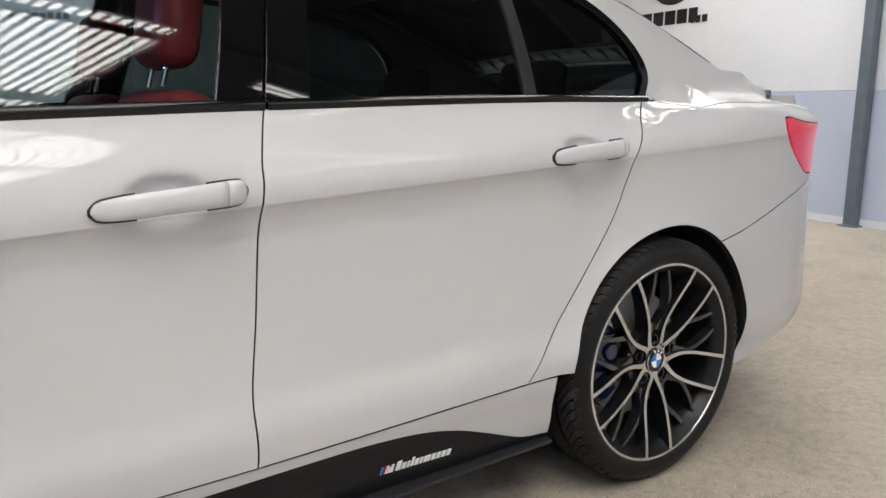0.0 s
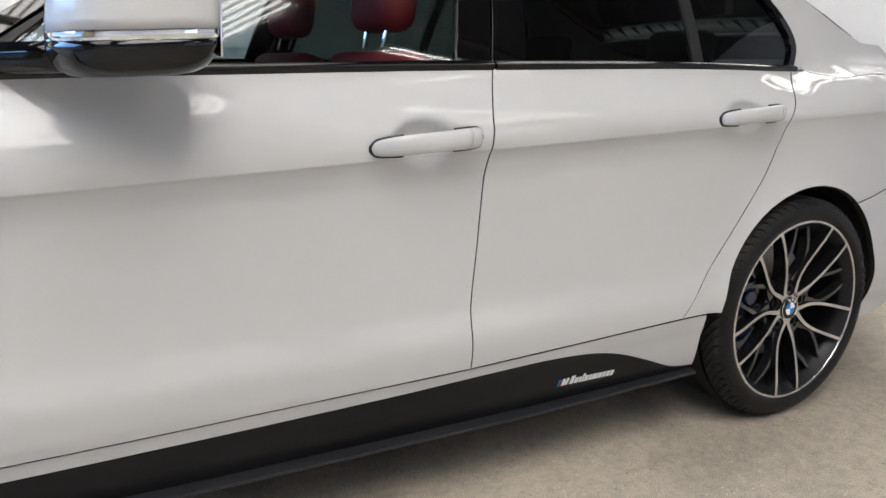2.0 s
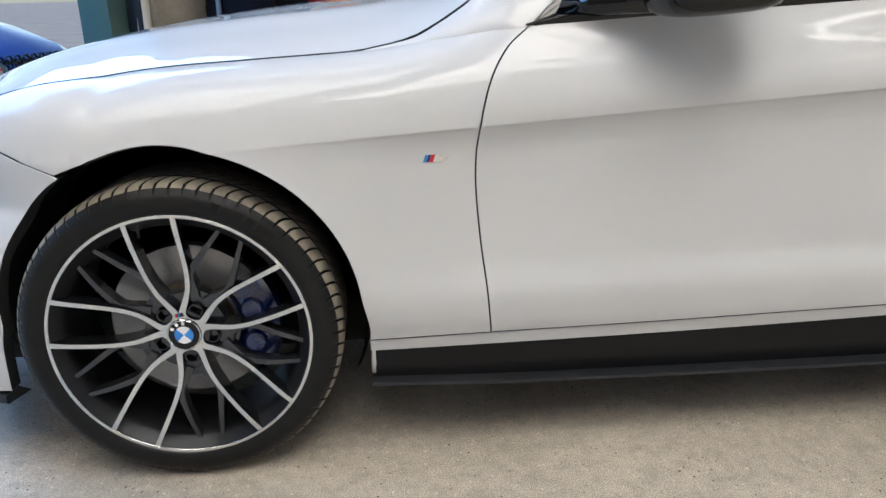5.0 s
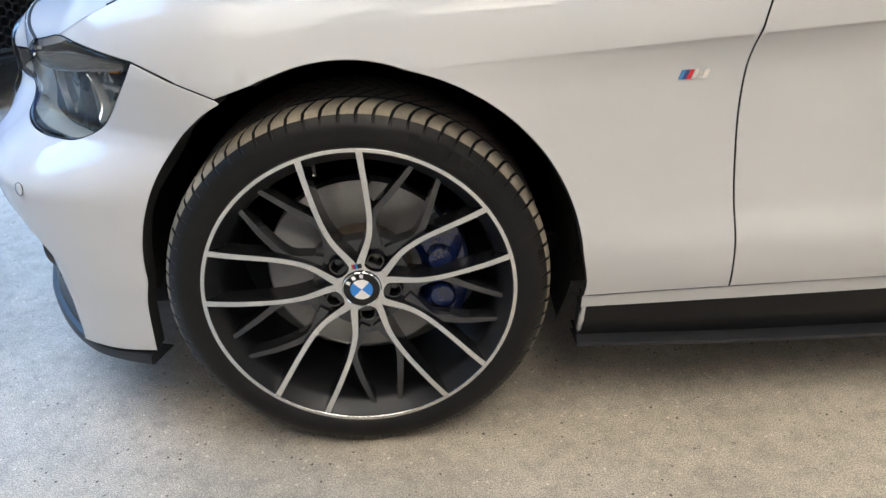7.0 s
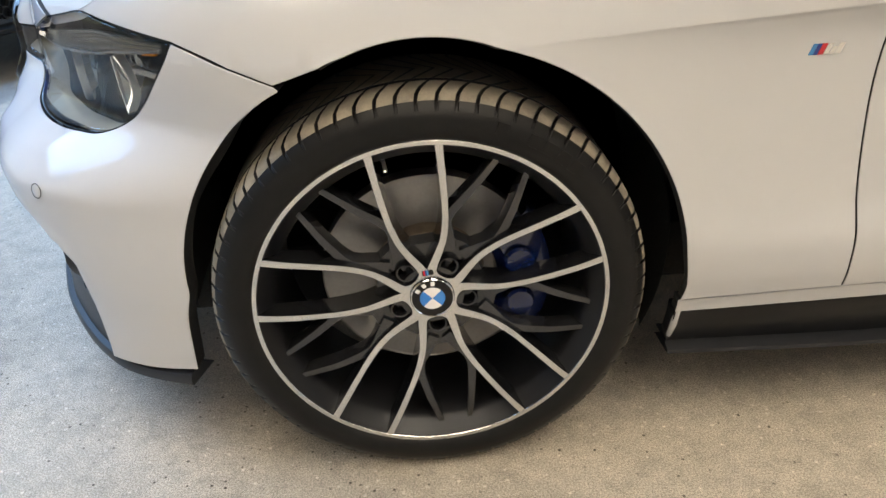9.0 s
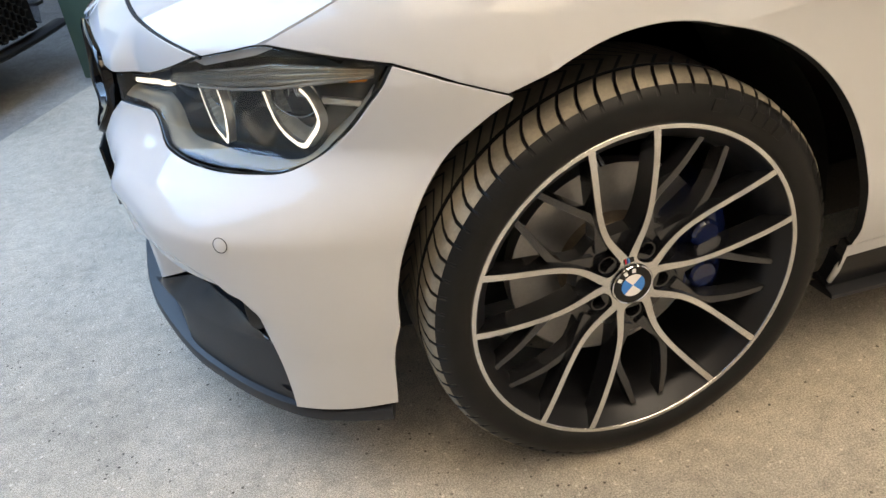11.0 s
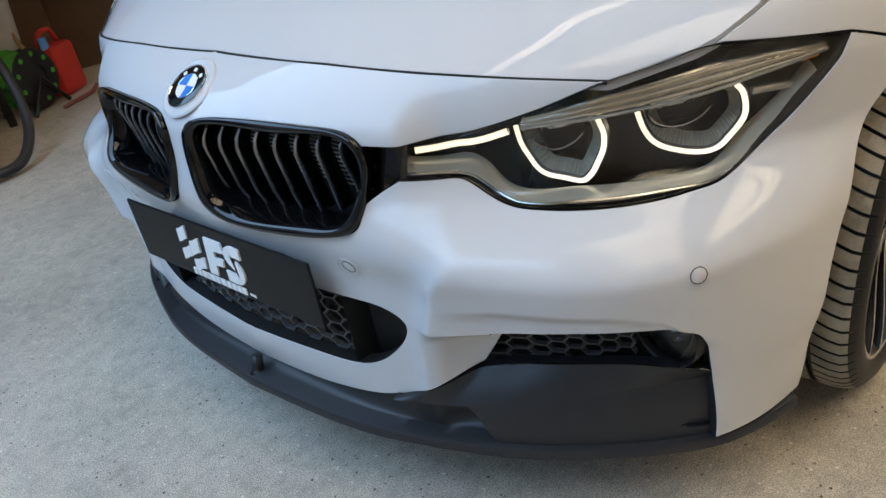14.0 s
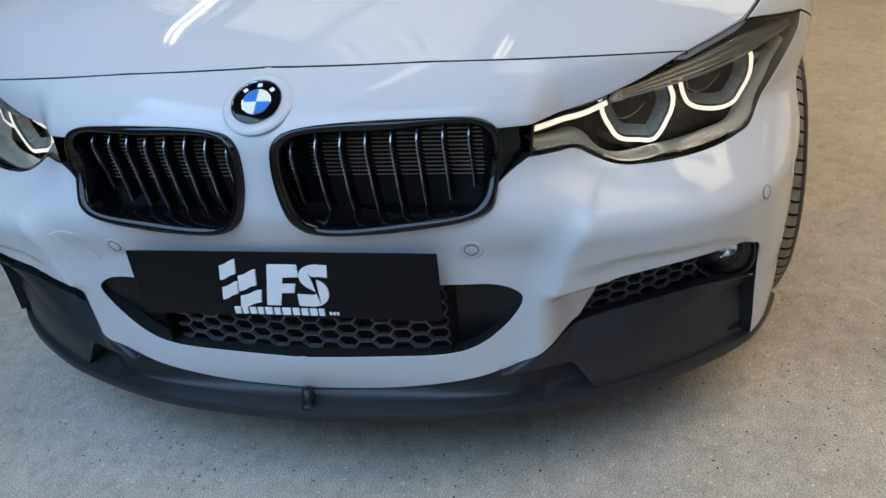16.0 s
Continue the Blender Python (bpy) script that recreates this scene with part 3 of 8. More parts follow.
def front(s, q, deep=1.0):
    """The nose: a plan curve for each level, from the flank at X0 round to the centre. deep: how far the side ducts fall back."""
    s = np.asarray(s, float)
    t = 1 - np.asarray(s, float)
    y0, z0 = flank(np.full_like(t, X0), q)
    x3 = nose_x(q)
    a0, a1, a2, a3 = (1 - t) ** 3, 3 * t * (1 - t) ** 2, 3 * t * t * (1 - t), t ** 3
    x = a0 * X0 + a1 * P1X(q) + a2 * P2X(q) + a3 * x3
    y = a0 * y0 + a1 * P1Y(q) + a2 * P2Y(q)
    w = step(0.0, 1.0, t)
    z = z0 * (1 - w) + nose_z(q) * w
    # kidney surround stands forward, a groove runs down the middle
    low = step(0.67, 0.50, z)
    x = x - 0.028 * step(0.455 + 0.16 * low, 0.395, y) * step(0.45, 0.575, z) * step(0.76, 0.675, z)
    # side pods stand proud below the lamps
    inner = 0.275 - 0.03 * np.clip((0.535 - z) / 0.135, 0, 1)
    qx, qy = POD_R - (pod_line(s) - z), POD_R - (s - inner) * 1.25
    away = np.hypot(np.maximum(qx, 0), np.maximum(qy, 0)) + np.minimum(np.maximum(qx, qy), 0) - POD_R
    e = np.maximum(1 - away / 0.050, 0)
    rise = np.where(e < 0.84, e, np.where(e > 1.16, 1, e - (e - 0.84) ** 2 / 0.64))
    fade = step(0.80, 0.46, s)
    x = x - 0.022 * (0.3 * rise + 0.7 * rise ** 2) * fade
    # the pod's face leans back towards the duct
    x = x + 0.010 * np.clip((e - rise) * 0.5, 0, 1) * fade
    # a fold over the duct, then the face falls back into it
    fold = fold_line(s)
    x = x + 0.010 * step(fold + 0.003, fold - 0.02, z) * step(0.25, 0.32, s) * step(0.62, 0.55, s)
    edge = duct_line(s)
    fall = step(edge - 0.003, edge - 0.035, z) * step(0.225, 0.275, s) * step(0.66, 0.40, s) * step(0.17, 0.23, z)
    x = x + 0.06 * fall * deep
    return x, y, z


def body(s, q):
    """Left side of the car body, as arrays of x, y, z."""
    s, q = np.broadcast_arrays(np.asarray(s, float), np.asarray(q, float))
    xf, yf, zf = front(np.clip(s, 0, 1), q)
    xs = X0 + np.clip(s - 1, 0, None)
    ys, zs = flank(xs, q)
    return np.stack([np.where(s < 1, xf, xs), -np.where(s < 1, yf, ys), np.where(s < 1, zf, zs)], -1)

# ---- the garage ----
def site_box(a0, a1, b0, b1, z0, z1, bevel=0.0):
    return bm_box(a0, a1, b0, b1, z0, z1, bevel, m=SITE)


def slab(name, a0, a1, b0, b1, z0, z1, mat, label, category):
    return tagged(part(name, site_box(a0, a1, b0, b1, z0, z1), mat, smooth=False), label, category, kind="structure")


def sheet_of_ground():
    P = np.zeros((2, 2, 3))
    P[..., 0], P[..., 1] = np.meshgrid([-90, 90], [-90, 90], indexing="ij")
    P[..., 2] = -0.02
    return grid_mesh("ground", P)


tagged(part("ground", sheet_of_ground(), YARD, smooth=False), "weathered rough concrete yard outside the doorway", "ground", kind="structure")
slab("floor", -2.02, 10.4, -6.2, 9.7, -0.2, 0.0, FLOOR, "worn grey-brown concrete garage floor with specks and stains", "floor")
EAST = Matrix.Translation((8.02, 1.30, 0)) @ pose(0, 0, 0, 0, 0, -6.0)


def east_slab(name, x0, y0, y1, z0, z1, mat, label, category):
    return tagged(part(name, bm_box(x0, 0.25, y0, y1, z0, z1, m=EAST), mat, smooth=False), label, category, kind="structure")


east_slab("wall_east", 0.0, -9.0, 9.0, 1.18, 4.3, WALL, "white painted panel wall behind the car", "wall")
east_slab("wall_east_dado", -0.004, -9.0, 9.0, 0.07, 1.176, WALL_BLUE, "pale blue-grey painted lower wall", "wall")
east_slab("baseboard", -0.015, -9.0, 9.0, 0.0, 0.066, WALL, "white skirting at the foot of the wall", "baseboard")
slab("wall_north", -1.78, 3.1, 4.3, 4.5, 0.0, 4.2, SAGE, "pale grey-green garage wall with signs", "wall")
slab("wall_north_return", 3.1, 3.3, 4.3, 9.6, 0.0, 4.2, WALL, "white painted return wall", "wall")
slab("wall_north_deep", 3.1, 10.5, 9.6, 9.8, 0.0, 4.2, WALL, "white painted wall at the back of the garage", "wall")
slab("wall_west", -2.1, -1.78, 1.64, 4.5, 0.0, 4.2, BLOCK, "dirty cream blockwork beside the vehicle doorway", "wall")
slab("wall_west_lintel", -2.1, -1.78, -3.1, 1.64, 3.1, 4.2, BLOCK, "cream blockwork over the vehicle doorway", "wall")
slab("wall_west_near", -2.1, -1.78, -6.2, -3.1, 0.0, 4.2, BLOCK, "cream blockwork beside the vehicle doorway", "wall")
slab("wall_south", -2.1, 8.5, -6.4, -6.2, 0.0, 4.2, WALL, "white painted garage wall", "wall")


def roof_mesh():
    """Roof sheet with openings for the translucent strips."""
    bm = bmesh.new()
    holes = [(sa - 0.76, sa + 0.76, sb - 1.65, sb + 1.65) for sa, sb in SKYLIGHTS]
    cuts = sorted({-6.4, 9.8} | {v for h in holes for v in h[2:]})
    for b0, b1 in zip(cuts[:-1], cuts[1:]):
        a0 = -2.1
        for h in sorted(h for h in holes if h[2] < (b0 + b1) / 2 < h[3]):
            bm_box(a0, h[0], b0, b1, ROOF_Z, ROOF_Z + 0.08, bm=bm, m=SITE)
            a0 = h[1]
        bm_box(a0, 10.5, b0, b1, ROOF_Z, ROOF_Z + 0.08, bm=bm, m=SITE)
    return bm


tagged(part("ceiling", roof_mesh(), ROOF, smooth=False), "dark sheet roof with openings for roof lights", "ceiling", kind="structure")
for b in (-5.2, -3.9, -3.0, -2.05, -0.9, 0.3, 1.6, 2.6, 3.6):
    tagged(part("roof_purlin", site_box(-1.78, 6.2, b - 0.03, b + 0.03, ROOF_Z - 0.14, ROOF_Z - 0.004, 0.006), PURLIN, smooth=False), "dark timber purlin under the roof sheets", "beam", group="roof beams")
for sa, sb in SKYLIGHTS:
    lead = thing("roof_light_ribs", "pale ribs of a corrugated translucent roof light", "roof light", group="roof lights")
    part("roof_sheet", site_box(sa - 0.80, sa + 0.80, sb - 1.70, sb + 1.70, ROOF_Z + 0.09, ROOF_Z + 0.10), SHEET, lead, smooth=False)
    for k in range(20):
        a = sa - 0.7125 + 0.075 * k
        part("rib", site_box(a - 0.010, a + 0.010, sb - 1.62, sb + 1.62, ROOF_Z + 0.005, ROOF_Z + 0.035, 0.004), RIB, lead, smooth=False)


# ---- the car ----
car = thing("car", "pearl white four-door saloon with black sill blades, parked on the concrete", "car")


def sq(*p):
    return list(p)


def arch_points(cx, cz, r, a0, a1, n=22, guess=0.9):
    """Where a wheel arch of radius r runs over the body sheet, as (s, q)."""
    out = []
    for a in np.linspace(radians(a0), radians(a1), n):
        x, q = cx + r * math.cos(a), cz + r * math.sin(a)
        if x >= X0:
            out.append((1 + x - X0, q))
        else:
            ss = np.linspace(0.55, 1.0, 600)
            xx = body(ss, np.full_like(ss, q))[:, 0]
            out.append((float(ss[np.argmin(np.abs(xx - x))]), q))
    return out


QF = crease(0.6)
hood_seam = sq((0, 0.803), (0.076, 0.798), (0.17, 0.789), (0.287, 0.768), (0.40, 0.747), (0.487, 0.731))
lamp_top_in = sq((0.487, 0.731), (0.404, 0.700), (0.348, 0.681), (0.284, 0.671))
lamp_low = sq((0.284, 0.624), (0.320, 0.620), (0.343, 0.616), (0.377, 0.588), (0.425, 0.580), (0.512, 0.578), (0.588, 0.581), (0.645, 0.590), (0.703, 0.632), (0.752, 0.684), (0.789, 0.728))
lamp_top_out = sq((0.789, 0.728), (0.69, 0.742), (0.607, 0.755), (0.55, 0.745), (0.487, 0.731))
kidney = sq((0.245, 0.673), (0.222, 0.692), (0.17, 0.699), (0.09, 0.702), (0.038, 0.697), (0.020, 0.682), (0.0155, 0.65), (0.018, 0.60), (0.025, 0.556), (0.045, 0.537), (0.10, 0.5365), (0.17, 0.546), (0.21, 0.562), (0.240, 0.595))
wing_seam = sq((0.789, 0.728), (0.859, 0.708), (0.928, 0.684))
FRONT_ARCH = (0.007, 0.360, 0.370)
REAR_ARCH = (2.826, 0.35, 0.347)
arch_front = arch_points(*FRONT_ARCH, 118, 180) + [(0.797, 0.30), (0.790, 0.207)]
arch_front[0] = (0.928, 0.684)
duct_edge = sq((0.628, 0.200), (0.608, 0.33), (0.604, 0.385))
duct_top = sq((0.604, 0.385), (0.597, 0.408), (0.56, 0.421), (0.50, 0.427), (0.424, 0.426), (0.353, 0.419), (0.316, 0.412))
duct_in = sq((0.316, 0.412), (0.277, 0.315))
lip_edge = sq((0.277, 0.315), (0.235, 0.280), (0.197, 0.250))
chin = sq((0.197, 0.250), (0.156, 0.229), (0.085, 0.212), (0, 0.205))
intake = sq((0, 0.283), (0.06, 0.283), (0.13, 0.285), (0.165, 0.302), (0.195, 0.345), (0.209, 0.385), (0.203, 0.404), (0.18, 0.418), (0.14, 0.420), (0, 0.420))

nose_lines = [[(s, float(duct_line(s)) + o) for s in np.linspace(0.225, 0.61, 30)] for o in (-0.002, -0.010, -0.020)]
nose_lines += [[(s, float(fold_line(s)) + o) for s in np.linspace(0.25, 0.61, 30)] for o in (0.004, -0.004)]


def pod_contour(o):
    """The pod's edge, or a line o metres outside it, as (s, q): up the inner side, round the corner, along the top."""
    pts = [(0.275 - 0.03 * min(1, (0.535 - q) / 0.135) - o / 1.25, q) for q in np.linspace(0.40, 0.536 - POD_R, 8)]
    for a in np.linspace(0, math.pi / 2, 10)[1:-1]:
        r, p = POD_R - (POD_R + o) * math.cos(a), POD_R - (POD_R + o) * math.sin(a)
        pts.append((0.275 + r / 1.25, float(pod_line(0.275 + r / 1.25)) - p))
    return pts + [(s, float(pod_line(s)) + o) for s in np.linspace(0.275 + POD_R / 1.25, 0.76, 34)]


nose_lines += [pod_contour(o) for o in (0.050, 0.038, 0.026, 0.014, 0.007, 0.0, -0.007)]
bumper = sheet("front_bumper", [hood_seam, lamp_top_in, [(0.284, 0.671), (0.245, 0.673)], kidney, [(0.240, 0.595), (0.284, 0.624)], lamp_low, wing_seam, arch_front,
                                [(0.790, 0.207), (0.713, 0.200), (0.628, 0.200)], duct_edge, duct_top, duct_in, lip_edge, chin, [(0, 0.205), (0, 0.283)], intake, [(0, 0.420), (0, 0.803)]],
               WHITE, car, h=0.010, depth=0.03, both=True, lines=nose_lines, gap=0.0025, seal=True, label="pearl white front bumper with sculpted ducts")

front_gap = sq((1.763, 0.310), (1.752, 0.426), (1.741, 0.518), (1.733, 0.618), (1.733, 0.687), (1.740, 0.747), (1.748, 0.786), (1.764, 0.835), (1.787, 0.885), (1.807, 0.918), (1.842, 0.957))
mid_gap = sq((2.815, 0.338), (2.816, 0.37), (2.813, 0.47), (2.828, 0.623), (2.838, 0.786), (2.843, 0.86), (2.846, 0.91), (2.870, 1.025))
rear_gap = sq((3.458, 0.369), (3.551, 0.495), (3.642, 0.611), (3.724, 0.727), (3.765, 0.821), (3.790, 0.905), (3.862, 1.002), (3.957, 1.088))
sill_line = sq((1.505, 0.304), (1.763, 0.310), (2.125, 0.317), (2.49, 0.328), (2.815, 0.338), (3.088, 0.351), (3.458, 0.369))


def qt(s):
    return float(crease(X0 + s - 1) + QTOP)


def top_run(a, b, n=14, drop=0.0):
    return [(s, qt(s) - drop) for s in np.linspace(a, b, n)]


fender_top = [(0.607, 0.755), (0.68, 0.793), (0.76, 0.840), (0.86, 0.882)] + top_run(1.0, 1.80, 10)
arch_wing = [(0.928, 0.684)] + arch_points(*FRONT_ARCH, 112, 6)[1:] + [(1.506, 0.34), (1.505, 0.304)]
rear_corner = 4.86
tail_low, tail_up = 0.795, 0.955
side_panels = {
    "front_wing": [fender_top, [(1.80, qt(1.80)), (1.842, 0.957)], front_gap[::-1], [(1.763, 0.310), (1.505, 0.304)], arch_wing[::-1], wing_seam[::-1], lamp_top_out[:3]],
    "front_door": [front_gap, [(1.842, 0.957)] + top_run(1.90, 2.872, 10), mid_gap[::-1], sill_line[1:5][::-1]],
    "rear_door": [mid_gap, top_run(2.872, 3.957, 12), rear_gap[::-1], sill_line[4:][::-1]],
}
arch_back = arch_points(*REAR_ARCH, 177, 56, 26)
bump_seam = sq((4.142, 0.638), (4.25, 0.655), (4.362, 0.685), (4.548, 0.734), (4.70, 0.765), (rear_corner, 0.785))
side_panels["rear_quarter"] = [rear_gap, top_run(3.957, rear_corner, 12), [(rear_corner, qt(rear_corner)), (rear_corner, tail_up)],
                               [(rear_corner, tail_up), (4.62, 0.965), (4.50, 0.985), (4.465, 0.975)], [(4.465, 0.975), (4.46, 0.93), (4.55, 0.86), (4.64, 0.81), (4.70, 0.795)],
                               [(4.70, 0.795), (rear_corner, 0.790)], bump_seam[::-1], arch_back[::-1], [arch_back[0], (3.553, 0.372)], [(3.553, 0.372), (3.458, 0.369)]]
side_panels["rear_bumper"] = [bump_seam, [(rear_corner, 0.785), (rear_corner, 0.33)], [(rear_corner, 0.33), (4.6, 0.29), (4.31, 0.245)], arch_points(*REAR_ARCH, -17, 56, 18)]
crease_lines = [[(s, float(crease(X0 + s - 1)) + o) for s in np.linspace(1.05, 4.8, 40)] for o in (0.006, 0.0, -0.004, -0.010, -0.020, -0.034)]
names = {"front_wing": "front_wing", "front_door": "front_door", "rear_door": "rear_door", "rear_quarter": "rear_quarter", "rear_bumper": "rear_bumper_side"}
panels = {}
for key, runs in side_panels.items():
    panels[key] = sheet(names[key], runs, WHITE, car, h=0.016 if "door" in key else 0.02, depth=0.016, gap=0.0028, lines=crease_lines, seal=True)
    sheet(names[key], runs, WHITE, car, h=0.03, depth=0.016, gap=0.0028, mirror=True, seal=True)

# sill: white upper band, black blade below
sill_low = sq((1.505, 0.272), (1.628, 0.273), (1.911, 0.277), (2.243, 0.284), (2.633, 0.297), (2.90, 0.310), (3.05, 0.315), (3.17, 0.310), (3.27, 0.292), (3.36, 0.262), (3.452, 0.226), (3.50, 0.212), (3.568, 0.206))
sill_top = [(a, b - 0.0045) for a, b in sill_line + [(3.553, 0.371)]]
sill_runs = [sill_top, [sill_top[-1], (3.555, 0.33), (3.568, 0.206)], sill_low[::-1]]
skirt_runs = [sill_low, [(3.568, 0.206), (3.57, 0.196)], [(3.57, 0.196), (3.0, 0.182), (2.3, 0.178), (1.8, 0.180), (1.508, 0.192)]]
for mir in (False, True):
    sheet("sill", sill_runs, WHITE, car, h=0.022, depth=0.02, lift=-0.005, mirror=mir, seal=True)
    flange = [tuple(body(np.array([sv]), np.array([qv]))[0] * np.array([1, -1 if mir else 1, 1])) for sv, qv in ((1.509, 0.300), (1.508, 0.272), (1.507, 0.240), (1.506, 0.212))]
    flange = [(x + 0.004, y - (0.011 if mir else -0.011), z) for x, y, z in flange]
    part("sill_flange", bm_tube(flange, [0.004, 0.0055, 0.006, 0.005], sides=8), WHITE, car, "rounded white end of the sill", smooth="all")
    skirt = sheet("side_skirt", skirt_runs, SATIN, car, h=0.02, depth=0.03, lift=-0.007, mirror=mir, label="satin black side skirt blade")
    sgn = 1 if mir else -1
    xs = np.linspace(0.385, 2.45, 40)
    ys, _ = flank(xs, np.full_like(xs, 0.19))
    zl = np.interp(xs, [0.385, 0.68, 1.2, 1.9, 2.45], [0.188, 0.176, 0.172, 0.174, 0.188])
    bm = bmesh.new()
    rows = []
    for x, y, z in zip(xs, ys, zl):
        rows.append([bm.verts.new((x, sgn * (y - 0.05), z + 0.012)), bm.verts.new((x, sgn * (y - 0.002), z + 0.011)), bm.verts.new((x, sgn * (y + 0.016), z + 0.005)),
                     bm.verts.new((x, sgn * (y + 0.0165), z - 0.002)), bm.verts.new((x, sgn * (y - 0.05), z - 0.006))])
    for a, b in zip(rows[:-1], rows[1:]):
        for k in range(4):
            bm.faces.new((a[k], a[k + 1], b[k + 1], b[k]))
    part("skirt_lip", bm, MATTE, car)


# ---- hood, as a soft patch between its seams ----
# the seam between hood and wing climbs to the foot of the windscreen pillar
seam_y = curve([0.40, 0.50, 0.55, 0.60, 0.649], [0.764, 0.765, 0.762, 0.757, 0.750])
seam_z = curve([0.40, 0.45, 0.50, 0.55, 0.60, 0.649], [0.889, 0.897, 0.911, 0.936, 0.967, 1.001])


def hood_grid(nu=40, nv=44):
    """Left half: u from the front seam to the screen, v from the middle to the wing seam."""
    v = np.linspace(0, 1, nv)
    fr = body(0.487 * v, np.interp(0.487 * v, [a for a, _ in hood_seam], [b for _, b in hood_seam]))
    fr = fr + np.array([0.0075, 0, -0.0005])
    xe = np.linspace(-0.466, 0.649, nu)
    wing_s = np.array([a for a, _ in fender_top[:5]])
    sd = []
    for x in xe:
        if x >= X0:
            s = 1 + x - X0
            b = body(np.array([s]), np.array([qt(s)]))[0]
            sd.append((b[0], b[1] + 0.007, b[2]) if x < 0.40 else (x, 0.008 - float(seam_y(x)), float(seam_z(x)) + 0.002))
        else:
            ss = np.linspace(0.607, 1.0, 200)
            bb = body(ss, np.interp(ss, wing_s, [b for _, b in fender_top[:5]]))
            j = int(np.argmin(np.abs(bb[:, 0] - x)))
            sd.append((bb[j, 0], bb[j, 1] + 0.007, bb[j, 2]))
    sd = np.array(sd)
    # short edge along the lamp joins the front seam to the wing seam
    e = np.linspace(0, 1, 9)[1:-1, None]
    lampedge = fr[-1] * (1 - e) + sd[0] * e
    side = np.concatenate([fr[-1:], lampedge, sd])
    tt = np.concatenate([[0], np.cumsum(np.linalg.norm(np.diff(side, axis=0), axis=1))])
    u = np.linspace(0, 1, nu + 8)
    side = np.stack([np.interp(u * tt[-1], tt, side[:, k]) for k in range(3)], -1)
    mid_x = fr[0, 0] + (0.50 - fr[0, 0]) * u
    mid_z = curve([0, 0.12, 0.35, 0.7, 1], [fr[0, 2], fr[0, 2] + 0.055, 0.900, 0.962, 0.992])(u)
    mid = np.stack([mid_x, 0 * u, mid_z], -1)
    P = np.zeros((len(u), nv, 3))
    for i in range(len(u)):
        w = v[:, None]
        lin = mid[i] * (1 - w) + side[i] * w
        lin[:, 0] = mid[i, 0] + (side[i, 0] - mid[i, 0]) * v ** (1 + u[i])
        edge = fr - (fr[0] * (1 - w) + fr[-1] * w)
        P[i] = lin + edge * (1 - u[i]) ** 1.5
        dome = (1 - v ** 2.6) - (1 - v)
        P[i, :, 2] += dome * (mid[i, 2] - side[i, 2]) * min(1, u[i] * 2.5)
        # two power creases that run forward to the grille
        c = 0.62 - 0.10 * (1 - u[i])
        P[i, :, 2] += 0.007 * np.exp(-((v - c) / 0.10) ** 2) * min(1, u[i] * 3) * min(1, (1 - u[i]) * 6)
    return P


H = hood_grid()
full = np.concatenate([H[:, ::-1], (H * np.array([1, -1, 1]))[:, 1:]], 1)
for sg in (-1, 1):
    for seal in ([(x - 0.0037, sg * -y, z - 0.0022) for x, y, z in H[0]], [(x, sg * (-y + 0.0038), z - 0.0012) for x, y, z in H[9:, -1]]):
        part("hood_seal", bm_tube(seal, 0.0032, sides=8), VOID, car)
hood = part("hood", shell_mesh("hood", full[:, ::-1], 0.014), WHITE, car, "pearl white hood with two raised creases", smooth="all")


wing_out = np.array([(0.40, 0.768, 0.887), (0.50, 0.782, 0.899), (0.60, 0.815, 0.915), (0.70, 0.838, 0.928), (0.722, 0.836, 0.935), (0.76, 0.819, 0.966), (0.804, 0.801, 1.003)])
wing_in = np.array([(0.402, 0.765, 0.8895), (0.50, 0.768, 0.911), (0.56, 0.764, 0.942), (0.605, 0.760, 0.970), (0.649, 0.754, 1.001), (0.71, 0.755, 1.014), (0.778, 0.758, 1.028)])
for mir in (False, True):
    k = [0, 0.24, 0.46, 0.64, 0.72, 0.84, 1]
    us = np.linspace(0, 1, 40)
    eo, ei = np.stack([curve(k, wing_out[:, c])(us) for c in range(3)], -1), np.stack([curve(k, wing_in[:, c])(us) for c in range(3)], -1)
    P = np.zeros((40, 10, 3))
    for j, v in enumerate(np.linspace(0, 1, 10)):
        P[:, j] = eo * (1 - v) + ei * v
        bulge = 4 * v * (1 - v) * np.linalg.norm(eo - ei, axis=1)
        P[:, j, 1] += 0.10 * bulge
        P[:, j, 2] += 0.06 * bulge
    if not mir:
        P[..., 1] *= -1
    part("wing_top", shell_mesh("wing_top", P, 0.012, (0, -0.5 if mir else 0.5, -1)), WHITE, car, smooth="all")


# ---- greenhouse ----
def side_glass(x, z):
    """The plane of the side windows: x along, z up."""
    dz = z - top_z(x)
    y = top_y(x) - 0.014 - 0.42 * dz - 0.5 * dz * np.abs(dz)
    return np.stack([np.asarray(x, float) + 0 * y, -y, np.asarray(z, float) + 0 * y], -1)


def tz(x):
    return float(top_z(x))


